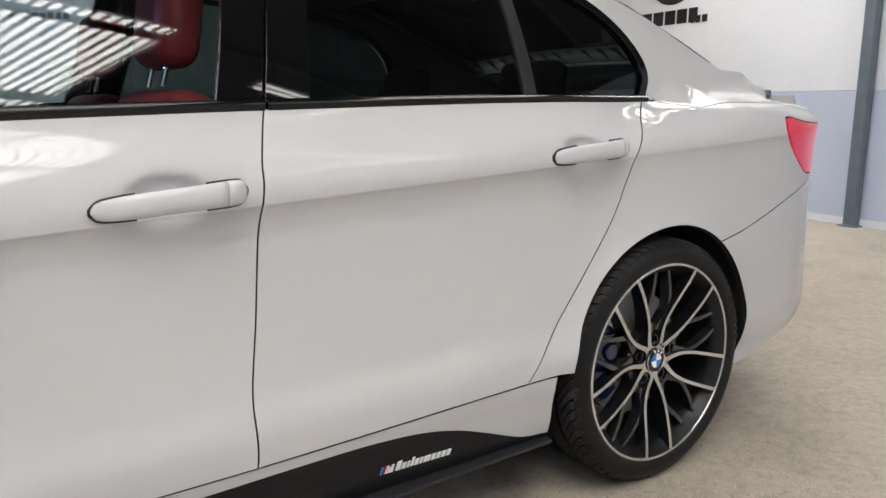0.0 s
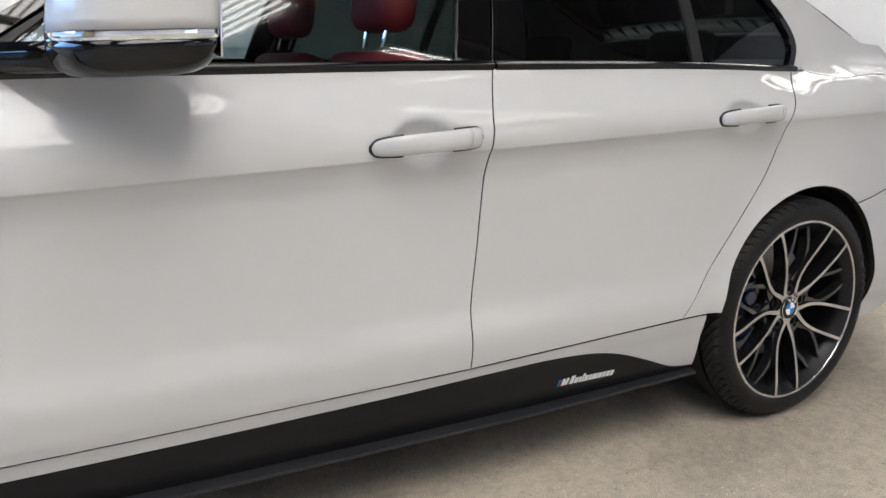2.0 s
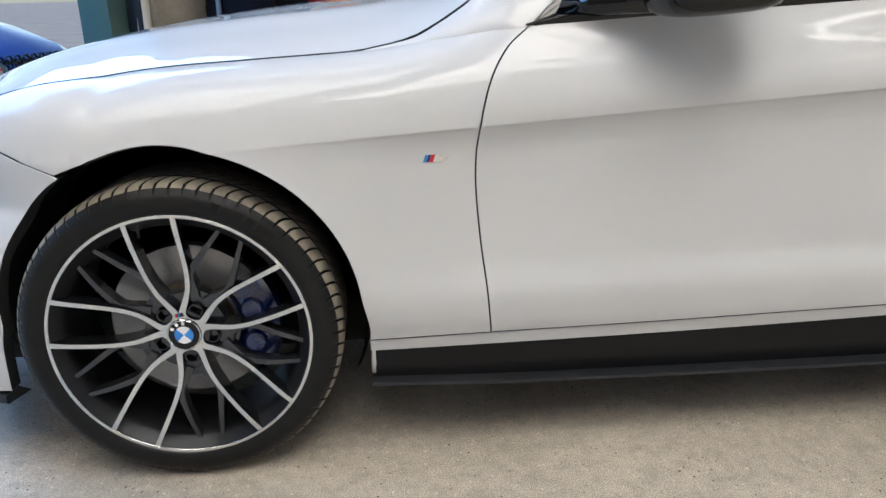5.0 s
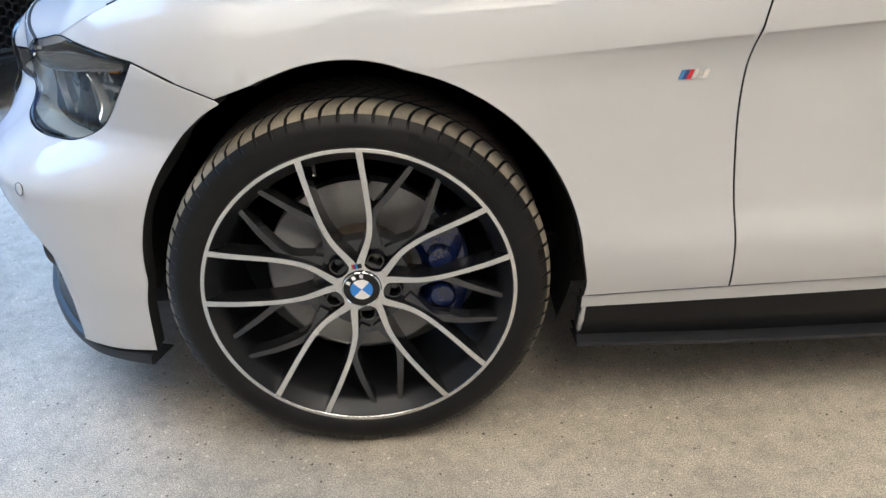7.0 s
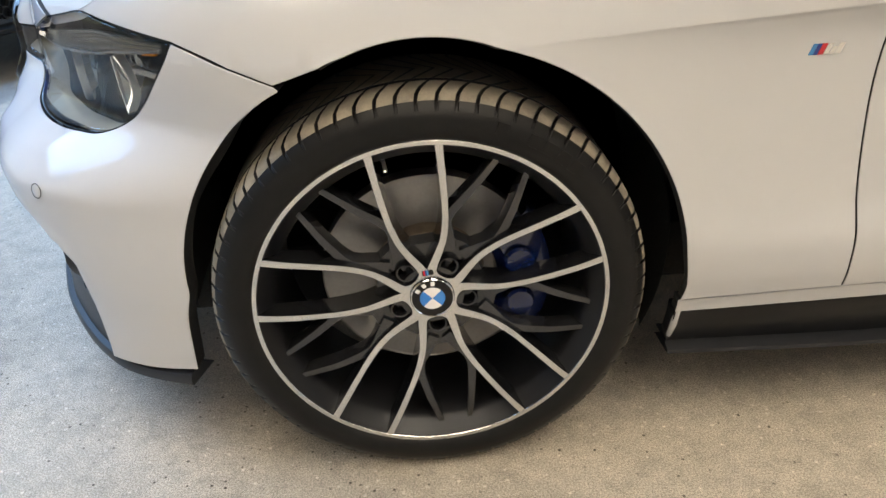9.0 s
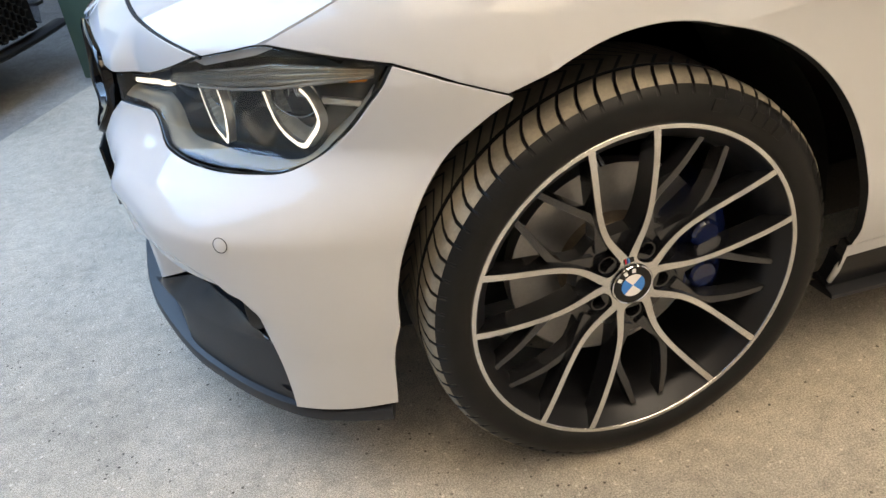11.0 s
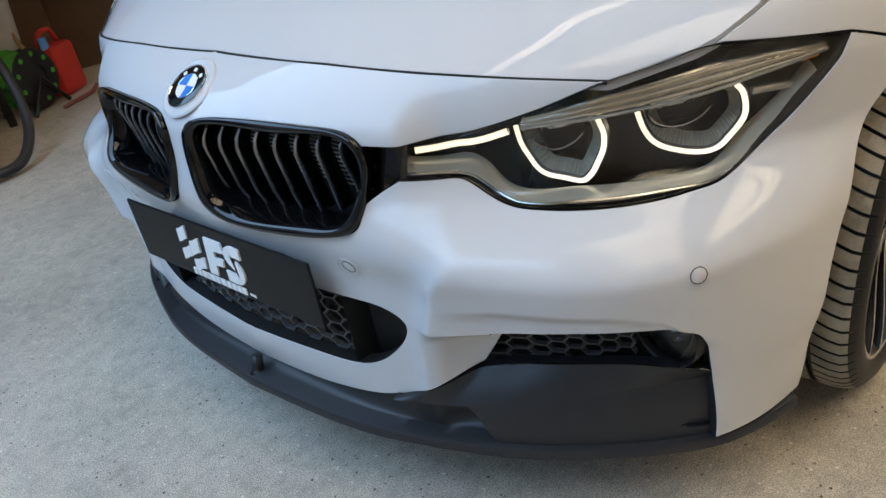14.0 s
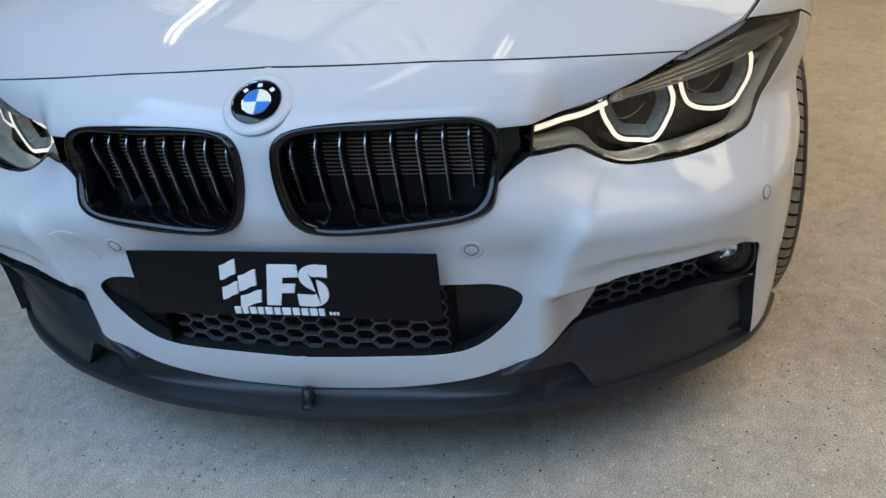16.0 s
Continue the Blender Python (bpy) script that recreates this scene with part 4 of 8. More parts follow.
belt = [(x, tz(x) + 0.004) for x in np.linspace(0.73, 2.84, 18)]
rail_in = sq((2.84, tz(2.84) + 0.004), (2.895, 1.085), (2.878, 1.155), (2.81, 1.225), (2.70, 1.275), (2.45, 1.325), (2.1, 1.348), (1.75, 1.345), (1.48, 1.315), (1.2, 1.225), (0.965, 1.088), (0.765, tz(0.765) + 0.004))
rail_out = [(x + dx, z + dz) for (x, z), (dx, dz) in zip(rail_in, ((0.03, 0.0), (0.028, 0.004), (0.024, 0.012), (0.016, 0.02), (0.01, 0.022), (0.004, 0.022), (0, 0.022), (0, 0.022), (-0.01, 0.022), (-0.018, 0.022), (0, 0), (0, 0)))][:-2] + [(0.925, 1.086), (0.804, 1.003), (0.722, 0.937)]


def pane(name, runs, mat, label, mir):
    return sheet(name, runs, mat, car, side_glass, False, h=0.04, gap=0.0, depth=0.004, lift=-0.006, mirror=mir, label=label)


def at_rail(x):
    r = sorted(rail_in[4:])
    return float(np.interp(x, [a for a, _ in r], [b for _, b in r]))


for mir in (False, True):
    fw = [[(0.80, tz(0.8) + 0.004)] + [(x, tz(x) + 0.004) for x in np.linspace(0.9, 1.668, 8)], [(1.668, tz(1.668) + 0.004), (1.765, at_rail(1.765) - 0.002)],
          [(1.765, at_rail(1.765) - 0.002), (1.48, 1.313), (1.2, 1.222), (0.98, 1.094)], [(0.98, 1.094), (0.80, tz(0.8) + 0.004)]]
    pane("front_window", fw, SIDE_GLASS, "lightly tinted front door glass", mir)
    rw = [[(x, tz(x) + 0.004) for x in np.linspace(1.845, 2.405, 7)], [(2.405, tz(2.405) + 0.004), (2.435, at_rail(2.435) - 0.002)], [(2.435, at_rail(2.435) - 0.002), (2.1, 1.346), (1.925, 1.345)], [(1.925, 1.345), (1.845, tz(1.845) + 0.004)]]
    pane("rear_window", rw, DARK_GLASS, "dark privacy glass of the rear door", mir)
    qw = [[(x, tz(x) + 0.004) for x in np.linspace(2.44, 2.83, 6)], [(2.83, tz(2.83) + 0.004), (2.887, 1.085), (2.870, 1.15), (2.802, 1.222), (2.70, 1.272), (2.468, 1.320)], [(2.468, 1.320), (2.44, tz(2.44) + 0.004)]]
    pane("quarter_window", qw, DARK_GLASS, "dark privacy glass of the quarter window", mir)
    bp = [[(1.668, tz(1.668) + 0.004), (1.752, tz(1.752) + 0.004)], [(1.752, tz(1.752) + 0.004), (1.842, 1.344)], [(1.842, 1.344), (1.765, 1.344)], [(1.765, 1.344), (1.668, tz(1.668) + 0.004)]]
    sheet("door_pillar_cover", bp, PIANO, car, side_glass, False, h=0.03, gap=0.0015, depth=0.02, mirror=mir)
    bq = [[(1.757, tz(1.757) + 0.004), (1.845, tz(1.845) + 0.004)], [(1.845, tz(1.845) + 0.004), (1.925, 1.344)], [(1.925, 1.344), (1.846, 1.344)], [(1.846, 1.344), (1.757, tz(1.757) + 0.004)]]
    sheet("door_pillar_cover", bq, PIANO, car, side_glass, False, h=0.03, gap=0.0015, depth=0.02, mirror=mir)
    dv = [[(2.405, tz(2.405) + 0.004), (2.44, tz(2.44) + 0.004)], [(2.44, tz(2.44) + 0.004), (2.468, 1.32)], [(2.468, 1.32), (2.435, 1.325)], [(2.435, 1.325), (2.405, tz(2.405) + 0.004)]]
    sheet("window_divider", dv, TRIM, car, side_glass, False, h=0.03, gap=0.0, depth=0.012, lift=0.002, mirror=mir)
    sail = [[(0.765, tz(0.765) + 0.004), (0.80, tz(0.8) + 0.004)], [(0.80, tz(0.8) + 0.004), (0.98, 1.094)], [(0.98, 1.094), (0.765, tz(0.765) + 0.004)]]
    sheet("mirror_sail", sail, TRIM, car, side_glass, False, h=0.03, gap=0.0, depth=0.012, lift=-0.002, mirror=mir)
    # window surround and the gloss black strip along the belt
    ring = [rail_in, [rail_in[-1], rail_out[-1]], rail_out[::-1], [rail_out[0], rail_in[0]]]
    sheet("window_surround", ring, PIANO, car, side_glass, False, h=0.018, gap=0.0, depth=0.02, lift=0.004, mirror=mir)
    sgn = 1 if mir else -1
    for x0, x1 in ((0.715, 1.751), (1.757, 2.868)):
        bm, rows = bmesh.new(), []
        for x in np.linspace(x0, x1, 40):
            y, z, k = float(top_y(x)), tz(x), 0.15 + 0.85 * float(step(0.715, 0.79, x))
            rows.append([bm.verts.new((x, sgn * (y + dy * k), z + dz * k)) for dy, dz in ((-0.012, -0.006), (0.001, -0.004), (0.0045, 0.002), (0.004, 0.010), (-0.002, 0.015), (-0.014, 0.017))])
        for a, b in zip(rows[:-1], rows[1:]):
            for k in range(5):
                bm.faces.new((a[k], a[k + 1], b[k + 1], b[k]))
        bm.faces.new(rows[0])
        bm.faces.new(rows[-1][::-1])
        part("belt_moulding", bm, PIANO, car, "gloss black belt strip")
    # white roof rail with the windscreen pillar and the rear pillar
    outer = sq((0.778, 1.029), (0.85, 1.084), (1.0, 1.185), (1.25, 1.315), (1.55, 1.388), (1.9, 1.402), (2.3, 1.392), (2.65, 1.355), (2.95, 1.285), (3.16, 1.195), (3.40, 1.10), (3.62, 1.065))
    deck = [(3.62, 1.065), (3.60, float(top_z(3.6))), (3.3, float(top_z(3.3))), (3.0, float(top_z(3.0))), rail_out[0]]

    def pillar(x, z):
        dz = z - top_z(x)
        y = top_y(x) - 0.010 - 0.42 * dz - 0.5 * dz * np.abs(dz) - 1.1 * np.clip(z - 1.33, 0, 1) ** 1.2
        return np.stack([np.asarray(x, float) + 0 * y, -y, np.asarray(z, float) + 0 * y], -1)
    foot = [(0.804, 1.003), (0.778, 1.029)]
    xs, rows = np.linspace(2.915, 3.60, 34), []
    for x in xs:
        k = min(1.0, (x - 2.915) / 0.10) * min(1.0, (3.60 - x) / 0.12)
        zt, sv = tz(x), 1 + x - X0
        up, at = 0.010 + 0.075 * k, 0.006 + 0.060 * k
        p = [pillar(np.array([x]), np.array([zt + up]))[0], pillar(np.array([x]), np.array([zt + up * 0.35]))[0], body(np.array([sv]), np.array([qt(sv) - at * 0.35]))[0], body(np.array([sv]), np.array([qt(sv) - at]))[0]]
        t = np.linspace(0, 1, 12)[:, None]
        line = (1 - t) ** 3 * p[0] + 3 * t * (1 - t) ** 2 * p[1] + 3 * t * t * (1 - t) * p[2] + t ** 3 * p[3]
        rows.append((line + np.array([0, -0.0012, 0.0012])) * np.array([1, -1 if mir else 1, 1]))
    part("shoulder_fillet", shell_mesh("shoulder_fillet", np.array(rows), 0.006), WHITE, car, smooth="all")
    sheet("roof_pillar", [outer, deck, rail_out[:-1], foot], WHITE, car, pillar, False, h=0.03, gap=0.001, depth=0.02, mirror=mir)


def cross_patch(name, stations, mat, label, crown, ny=17, thick=0.008):
    """Spans the car from side to side: stations are (x, z, half width), crown the extra height in the middle."""
    P = np.zeros((len(stations), ny, 3))
    w = np.linspace(-1, 1, ny)
    for i, (x, z, y) in enumerate(stations):
        cx, cz = crown
        P[i] = np.stack([x + cx * (1 - w ** 2), w * y, z + cz * (1 - np.abs(w) ** 2.4)], -1)
    ob = part(name, grid_mesh(name, P), mat, car, label, smooth="all")
    md = ob.modifiers.new("thickness", "SOLIDIFY")
    md.thickness, md.offset = thick, 0
    return ob


def pillar_half(x, z):
    dz = z - tz(x)
    return float(top_y(x)) - 0.012 - 0.42 * dz - 0.5 * dz * abs(dz) - 1.1 * max(0, z - 1.33) ** 1.2


cross_patch("windscreen", [(x, z, pillar_half(max(x, 0.7), z) + 0.003) for x, z in ((0.66, 1.003), (0.778, 1.028), (0.85, 1.083), (1.0, 1.184), (1.22, 1.302))], SIDE_GLASS, "curved windscreen", (-0.13, 0.03), thick=0.004)
cross_patch("roof", [(x, z, pillar_half(x, z) + 0.004) for x, z in ((1.22, 1.304), (1.55, 1.387), (1.9, 1.401), (2.3, 1.391), (2.62, 1.357))], WHITE, "pearl white roof", (0.0, 0.035))
cross_patch("rear_screen", [(x, z, pillar_half(x, z) + 0.003) for x, z in ((2.62, 1.357), (2.95, 1.284), (3.16, 1.194), (3.30, 1.135))], DARK_GLASS, "dark rear screen", (0.06, 0.03), thick=0.004)
cross_patch("boot_lid", [(x, z, pillar_half(x, z) - 0.004) for x, z in ((3.30, 1.130), (3.42, 1.088), (3.62, 1.058), (3.80, 1.045))], WHITE, "pearl white boot lid", (0.03, 0.02))
spoil = cross_patch("boot_spoiler", [(3.74, 1.052, 0.50), (3.80, 1.056, 0.50), (3.845, 1.062, 0.48), (3.85, 1.056, 0.48), (3.80, 1.046, 0.50)], SATIN, "slim black boot spoiler", (0.03, 0.02))
# tail: upright panel, lamps
cross_patch("tail_panel", [(3.80, 1.045, 0.60), (3.83, 0.9, 0.63), (3.83, 0.78, 0.66), (3.845, 0.62, 0.66), (3.82, 0.40, 0.66), (3.74, 0.28, 0.66)], WHITE, "white tail panel", (0.04, 0.0))
tail_runs = [[(4.468, 0.972), (4.50, 0.982), (4.62, 0.962), (rear_corner, 0.952)], [(rear_corner, 0.952), (rear_corner, 0.793)], [(rear_corner, 0.793), (4.70, 0.798), (4.64, 0.813), (4.55, 0.863), (4.463, 0.932)], [(4.463, 0.932), (4.468, 0.972)]]
for mir in (False, True):
    sheet("tail_lamp", tail_runs, TAIL_RED, car, h=0.025, depth=0.03, mirror=mir, label="glowing red tail lamp")
# floor pan and inner body, which close the gaps
part("underbody", bm_box(-0.55, 3.70, -0.62, 0.62, 0.17, 0.30, 0.02), VOID, car)
part("engine_bay", bm_box(-0.56, 0.52, -0.50, 0.50, 0.30, 0.70, 0.02), VOID, car)
shell_runs = [[(1.54, 0.20)] + sill_low[2:10] + [(3.45, 0.235)], [(3.45, 0.235), (3.53, 0.40), (3.60, 0.53), (3.72, 0.665), (3.85, 0.725), (3.95, 0.735), (4.05, 0.725), (4.16, 0.66), (4.25, 0.56), (4.30, 0.40), (4.32, 0.27)],
              [(4.32, 0.27), (4.84, 0.33)], [(4.84, 0.33), (4.84, 1.0)], top_run(4.84, 1.86, 30, 0.012), [(1.86, qt(1.86) - 0.012), (1.64, 0.90)], [(1.64, 0.90), (1.60, 0.60), (1.56, 0.45), (1.54, 0.20)]]
for mir in (False, True):
    sheet("inner_shell", shell_runs, VOID, car, h=0.05, gap=0.0, depth=0.02, lift=-0.018, mirror=mir)
for sgn in (-1, 1):
    part("inner_side", bm_box(0.50, 2.42, sgn * 0.80 - 0.02, sgn * 0.80 + 0.02, 0.20, 0.86, 0.0), VOID, car)
    part("inner_side", bm_box(3.22, 3.74, sgn * 0.60 - 0.02, sgn * 0.60 + 0.02, 0.30, 0.95, 0.0), VOID, car)


def arch_liner(cx, cz, r, sgn):
    bm, rows = bmesh.new(), []
    for a in np.linspace(radians(-24), radians(188), 52):
        rows.append([bm.verts.new((cx + (r + e) * math.cos(a), sgn * y, cz + (r + e) * math.sin(a))) for y, e in ((0.815, 0.006), (0.79, 0.016), (0.70, 0.02), (0.50, 0.015))])
    mid = bm.verts.new((cx, sgn * 0.50, cz))
    for a, b in zip(rows[:-1], rows[1:]):
        for k in range(3):
            bm.faces.new((a[k], a[k + 1], b[k + 1], b[k]))
        bm.faces.new((a[3], mid, b[3]))
    return bm


for sgn in (-1, 1):
    part("wheel_arch_liner", arch_liner(*FRONT_ARCH, sgn), VOID, car)
    part("wheel_arch_liner", arch_liner(*REAR_ARCH, sgn), VOID, car)


# ---- nose details ----
TS, TQ = np.arange(-0.012, 1.02, 0.004), np.arange(0.14, 0.92, 0.004)


def sheet_table():
    """The nose sheet, its normals and its up-direction on a fine net, to be read off quickly."""
    S, Q = np.meshgrid(TS, TQ, indexing="ij")
    P = body(np.abs(S), Q)
    P[S < 0] *= np.array([1, -1, 1])
    du, dv = np.gradient(P, axis=0), np.gradient(P, axis=1)
    N = np.cross(du, dv)
    N /= np.linalg.norm(N, axis=-1)[..., None] + 1e-12
    V = dv - N * np.sum(dv * N, -1)[..., None]
    V /= np.linalg.norm(V, axis=-1)[..., None] + 1e-12
    return np.concatenate([P, N, V], -1)


TAB = sheet_table()


def on_body(s, q, lift=0.0, mir=False):
    """A place on the left body sheet: a frame whose z is the normal and y points up the sheet."""
    if s < 1.0:
        i, j = (s - TS[0]) / 0.004, (q - TQ[0]) / 0.004
        a, b = min(max(int(i), 0), TAB.shape[0] - 2), min(max(int(j), 0), TAB.shape[1] - 2)
        f, g = i - a, j - b
        r = (TAB[a, b] * (1 - f) * (1 - g) + TAB[a + 1, b] * f * (1 - g) + TAB[a, b + 1] * (1 - f) * g + TAB[a + 1, b + 1] * f * g).tolist()
        P, N, V = Vector(r[:3]), Vector(r[3:6]).normalized(), Vector(r[6:])
    else:
        e = 1e-3
        k = body(np.array([s, s + e, s - e, s, s]), np.array([q, q, q, q + e, q - e]))
        P, N = Vector(k[0]), Vector(np.cross(k[1] - k[2], k[3] - k[4])).normalized()
        V = Vector(k[3] - k[4])
    if mir:
        P.y, N.y, V.y = -P.y, -N.y, -V.y
    V = (V - N * V.dot(N)).normalized()
    U = V.cross(N)
    P = P + N * lift
    return Matrix(((U.x, V.x, N.x, P.x), (U.y, V.y, N.y, P.y), (U.z, V.z, N.z, P.z), (0, 0, 0, 1)))


def path_on_body(pts, lift, d=0.01, mir=False, closed=False):
    fine = soft_closed(pts, d) if closed else smooth_run(pts, d) + [pts[-1]]
    return [on_body(a, b, lift, mir).translation for a, b in fine]


for mir in (False, True):
    sg = 1 if mir else -1
    # black panel between grille and lamp
    sheet("lamp_bridge", [[(0.245, 0.673), (0.284, 0.671)], [(0.284, 0.671), (0.284, 0.624)], [(0.284, 0.624), (0.240, 0.595)], [(0.240, 0.595), (0.250, 0.64), (0.245, 0.673)]], PIANO, car, h=0.015, gap=0.001, depth=0.03, lift=-0.024, mirror=mir, label="gloss black panel between grille and lamp")
    g = new("kidney_grille")
    g.parent = car
    # frame: a gloss black hoop round the opening
    hoop = soft_closed(kidney + [(0.2525, 0.636)], 0.006)
    ctr = np.mean(np.array(hoop), 0)
    bm, rows = bmesh.new(), []
    for a, b in hoop:
        inw = (ctr - np.array((a, b)))
        inw = inw / (np.hypot(inw[0] * NOSE, inw[1]) + 1e-9)
        row = []
        for off, lf in ((-0.0015, -0.012), (-0.0008, 0.005), (0.002, 0.0105), (0.0090, 0.009), (0.0135, 0.001), (0.015, -0.03), (0.014, -0.06)):
            row.append(bm.verts.new(on_body(a + inw[0] * off, b + inw[1] * off, lf, mir).translation))
        rows.append(row)
    for i in range(len(rows)):
        p, q = rows[i], rows[(i + 1) % len(rows)]
        for k in range(6):
            bm.faces.new((p[k], p[k + 1], q[k + 1], q[k]))
    frame_ob = part("grille_frame", bm, PIANO, g, "gloss black grille frame", smooth="all")
    # slats, kinked forward near the top
    poly = np.array(hoop)
    y_in, y_out = 0.052, 0.352
    for i in range(9):
        yy = y_in + (y_out - y_in) * i / 8
        ss = np.linspace(0.0, 0.26, 200)
        yb = -body(ss, np.full_like(ss, 0.62))[:, 1]
        s0 = float(np.interp(yy, yb, ss))
        qs = np.linspace(0.52, 0.72, 400)
        ins = qs[inside(poly, np.stack([np.full_like(qs, s0), qs], -1))]
        if len(ins) < 5:
            continue
        lo, hi = ins[0] + 0.008, ins[-1] - 0.006
        bm, rows = bmesh.new(), []
        for f, back in ((0.0, 0.042), (0.25, 0.029), (0.5, 0.017), (0.68, 0.0095), (0.76, 0.0075), (0.84, 0.010), (1.0, 0.024)):
            q = lo + (hi - lo) * f
            o = on_body(s0, q, 0).translation
            nx = o.x + back
            w = 0.0026
            rows.append([bm.verts.new((nx + 0.028, sg * yy + w * 1.1, q)), bm.verts.new((nx + 0.004, sg * yy + w, q)), bm.verts.new((nx, sg * yy + w * 0.4, q)), bm.verts.new((nx, sg * yy - w * 0.4, q)), bm.verts.new((nx + 0.004, sg * yy - w, q)), bm.verts.new((nx + 0.028, sg * yy - w * 1.1, q))])
        for p, r in zip(rows[:-1], rows[1:]):
            for k in range(5):
                bm.faces.new((p[k], p[k + 1], r[k + 1], r[k]))
        bm.faces.new(rows[0])
        bm.faces.new(rows[-1][::-1])
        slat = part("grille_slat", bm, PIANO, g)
        # front faces take the brightened sheen colour, the sides stay gloss black
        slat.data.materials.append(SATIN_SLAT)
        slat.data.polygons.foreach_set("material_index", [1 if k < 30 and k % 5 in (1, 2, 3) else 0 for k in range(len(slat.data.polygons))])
    # cooler fins behind
    for k in range(15):
        z = 0.592 + 0.0068 * k
        part("cooler_fin", bm_box(-0.690, -0.688, min(sg * 0.05, sg * 0.33), max(sg * 0.05, sg * 0.33), z, z + 0.0012), FIN, g, smooth=False)
    part("grille_backing", bm_box(-0.684, -0.672, min(sg * 0.02, sg * 0.36), max(sg * 0.02, sg * 0.36), 0.53, 0.71), VOID, g, smooth=False)

# roundel on the bumper top
rm = on_body(0.0, 0.737, 0.0)
rm = Matrix.Translation(rm.translation) @ Matrix(((0, rm[0][1], rm[0][2]), (-1, 0, 0), (0, rm[2][1], rm[2][2]))).to_4x4()
emblem = part("emblem", bm_lathe([(0, 0.0035), (0.036, 0.0035), (0.0385, 0.003), (0.0385, -0.006)], 56, "Z"), PIANO, car, "round black, blue and white emblem")
emblem.data.transform(rm)
ring = part("emblem_rim", bm_lathe([(0.0378, 0.002), (0.0388, 0.0042), (0.0402, 0.0042), (0.0412, 0.002), (0.0412, -0.006)], 56, "Z"), CHROME, emblem)
ring.data.transform(rm)
ring = part("emblem_seat", bm_lathe([(0.041, 0.0005), (0.045, -0.0005), (0.049, 0.0018), (0.053, 0.0012), (0.056, -0.002)], 56, "Z"), WHITE, emblem, smooth="all")
ring.data.transform(rm)
for k in range(4):
    bm = bmesh.new()
    bm.faces.new([bm.verts.new(rm @ Vector((x, y, 0.0042))) for x, y in [(0, 0)] + [polar_xy(0.0225, radians(90 * k + 9 * i)) for i in range(11)]])
    part("emblem_quarter", bm, BADGE_BLUE if k % 2 == 1 else BADGE_WHITE, emblem, smooth=False)
part("emblem_ring", bm_tube([rm @ Vector((*polar_xy(0.0229, radians(k * 10)), 0.004)) for k in range(36)], 0.0006, sides=6, closed=True), CHROME, emblem)
for ang in (135, 90, 45):
    a = radians(ang)
    m = rm @ Matrix.Translation((0.030 * math.cos(a), 0.030 * math.sin(a), 0.0036)) @ Matrix.Rotation(a - math.pi / 2, 4, "Z")
    part("emblem_mark", bm_box(-0.0036, 0.0036, -0.0032, 0.0032, 0, 0.0006, m=m), LETTER, emblem, smooth=False)

# number plate with a trade sign: plain raised shapes
plate = part("number_plate", bm_box(-0.790, -0.785, -0.264, 0.264, 0.381, 0.503, 0.0015), PLATE, car, "black show plate with white raised shapes", smooth=False)
part("plate_holder", bm_box(-0.785, -0.758, -0.17, 0.17, 0.40, 0.48, 0.004), TRIM, car)
pm = Matrix(((0, 0, -1, -0.790), (-1, 0, 0, 0), (0, 1, 0, 0), (0, 0, 0, 1)))


def logo(poly, thick=0.0035):
    part("raised_shape", bm_prism(poly, thick, pm, bevel=0.0008), LETTER, plate, "white raised sign shape", smooth=False)


def slanted(x0, x1, z0, z1, lean=0.18):
    return [(x0 + lean * (z0 - 0.415), z0), (x1 + lean * (z0 - 0.415), z0), (x1 + lean * (z1 - 0.415), z1), (x0 + lean * (z1 - 0.415), z1)]


def wave_block(x0, x1, z0, z1):
    """A block whose top and bottom edges run in a soft wave."""
    f = np.linspace(0, 1, 9)
    top = [(x0 + (x1 - x0) * k + 0.004, z1 - 0.006 * math.cos(math.pi * k) - 0.002) for k in f]
    low = [(x0 + (x1 - x0) * k, z0 - 0.006 * math.cos(math.pi * k) + 0.002) for k in f[::-1]]
    return top + low


def stroke(pts, half):
    """A flat band of even width along a few points."""
    p = np.array(smooth_run(pts, 0.003) + [pts[-1]])
    d = np.gradient(p, axis=0)
    n = np.stack([-d[:, 1], d[:, 0]], -1) / (np.linalg.norm(d, axis=1)[:, None] + 1e-9)
    return [tuple(v) for v in p + n * half] + [tuple(v) for v in (p - n * half)[::-1]]


for x0, x1, z0, z1 in ((-0.104, -0.074, 0.456, 0.487), (-0.075, -0.042, 0.435, 0.468), (-0.108, -0.078, 0.418, 0.445), (-0.079, -0.040, 0.402, 0.429)):
    logo(wave_block(x0, x1, z0, z1))
logo([(-0.031, 0.405), (-0.006, 0.405), (-0.001, 0.430), (0.022, 0.430), (0.026, 0.446), (0.003, 0.446), (0.006, 0.460), (0.034, 0.460), (0.034, 0.482), (-0.016, 0.482)])
logo(stroke([(0.084, 0.471), (0.062, 0.472), (0.047, 0.466), (0.046, 0.455), (0.056, 0.447), (0.068, 0.439), (0.069, 0.425), (0.057, 0.416), (0.026, 0.416)], 0.0105))
x = -0.092
for wl in (0.011, 0.010, 0.011, 0.010, 0.013, 0.011, 0.015, 0.012, 0.012, 0.012, 0.010):
    logo([(x, 0.386), (x + wl, 0.386), (x + wl, 0.399), (x, 0.399)], 0.003)
    x += wl + 0.0032
for k in range(3):
    logo([(0.074 + 0.0062 * k, 0.3865), (0.0785 + 0.0062 * k, 0.3865), (0.0785 + 0.0062 * k, 0.3925), (0.074 + 0.0062 * k, 0.3925)], 0.001)


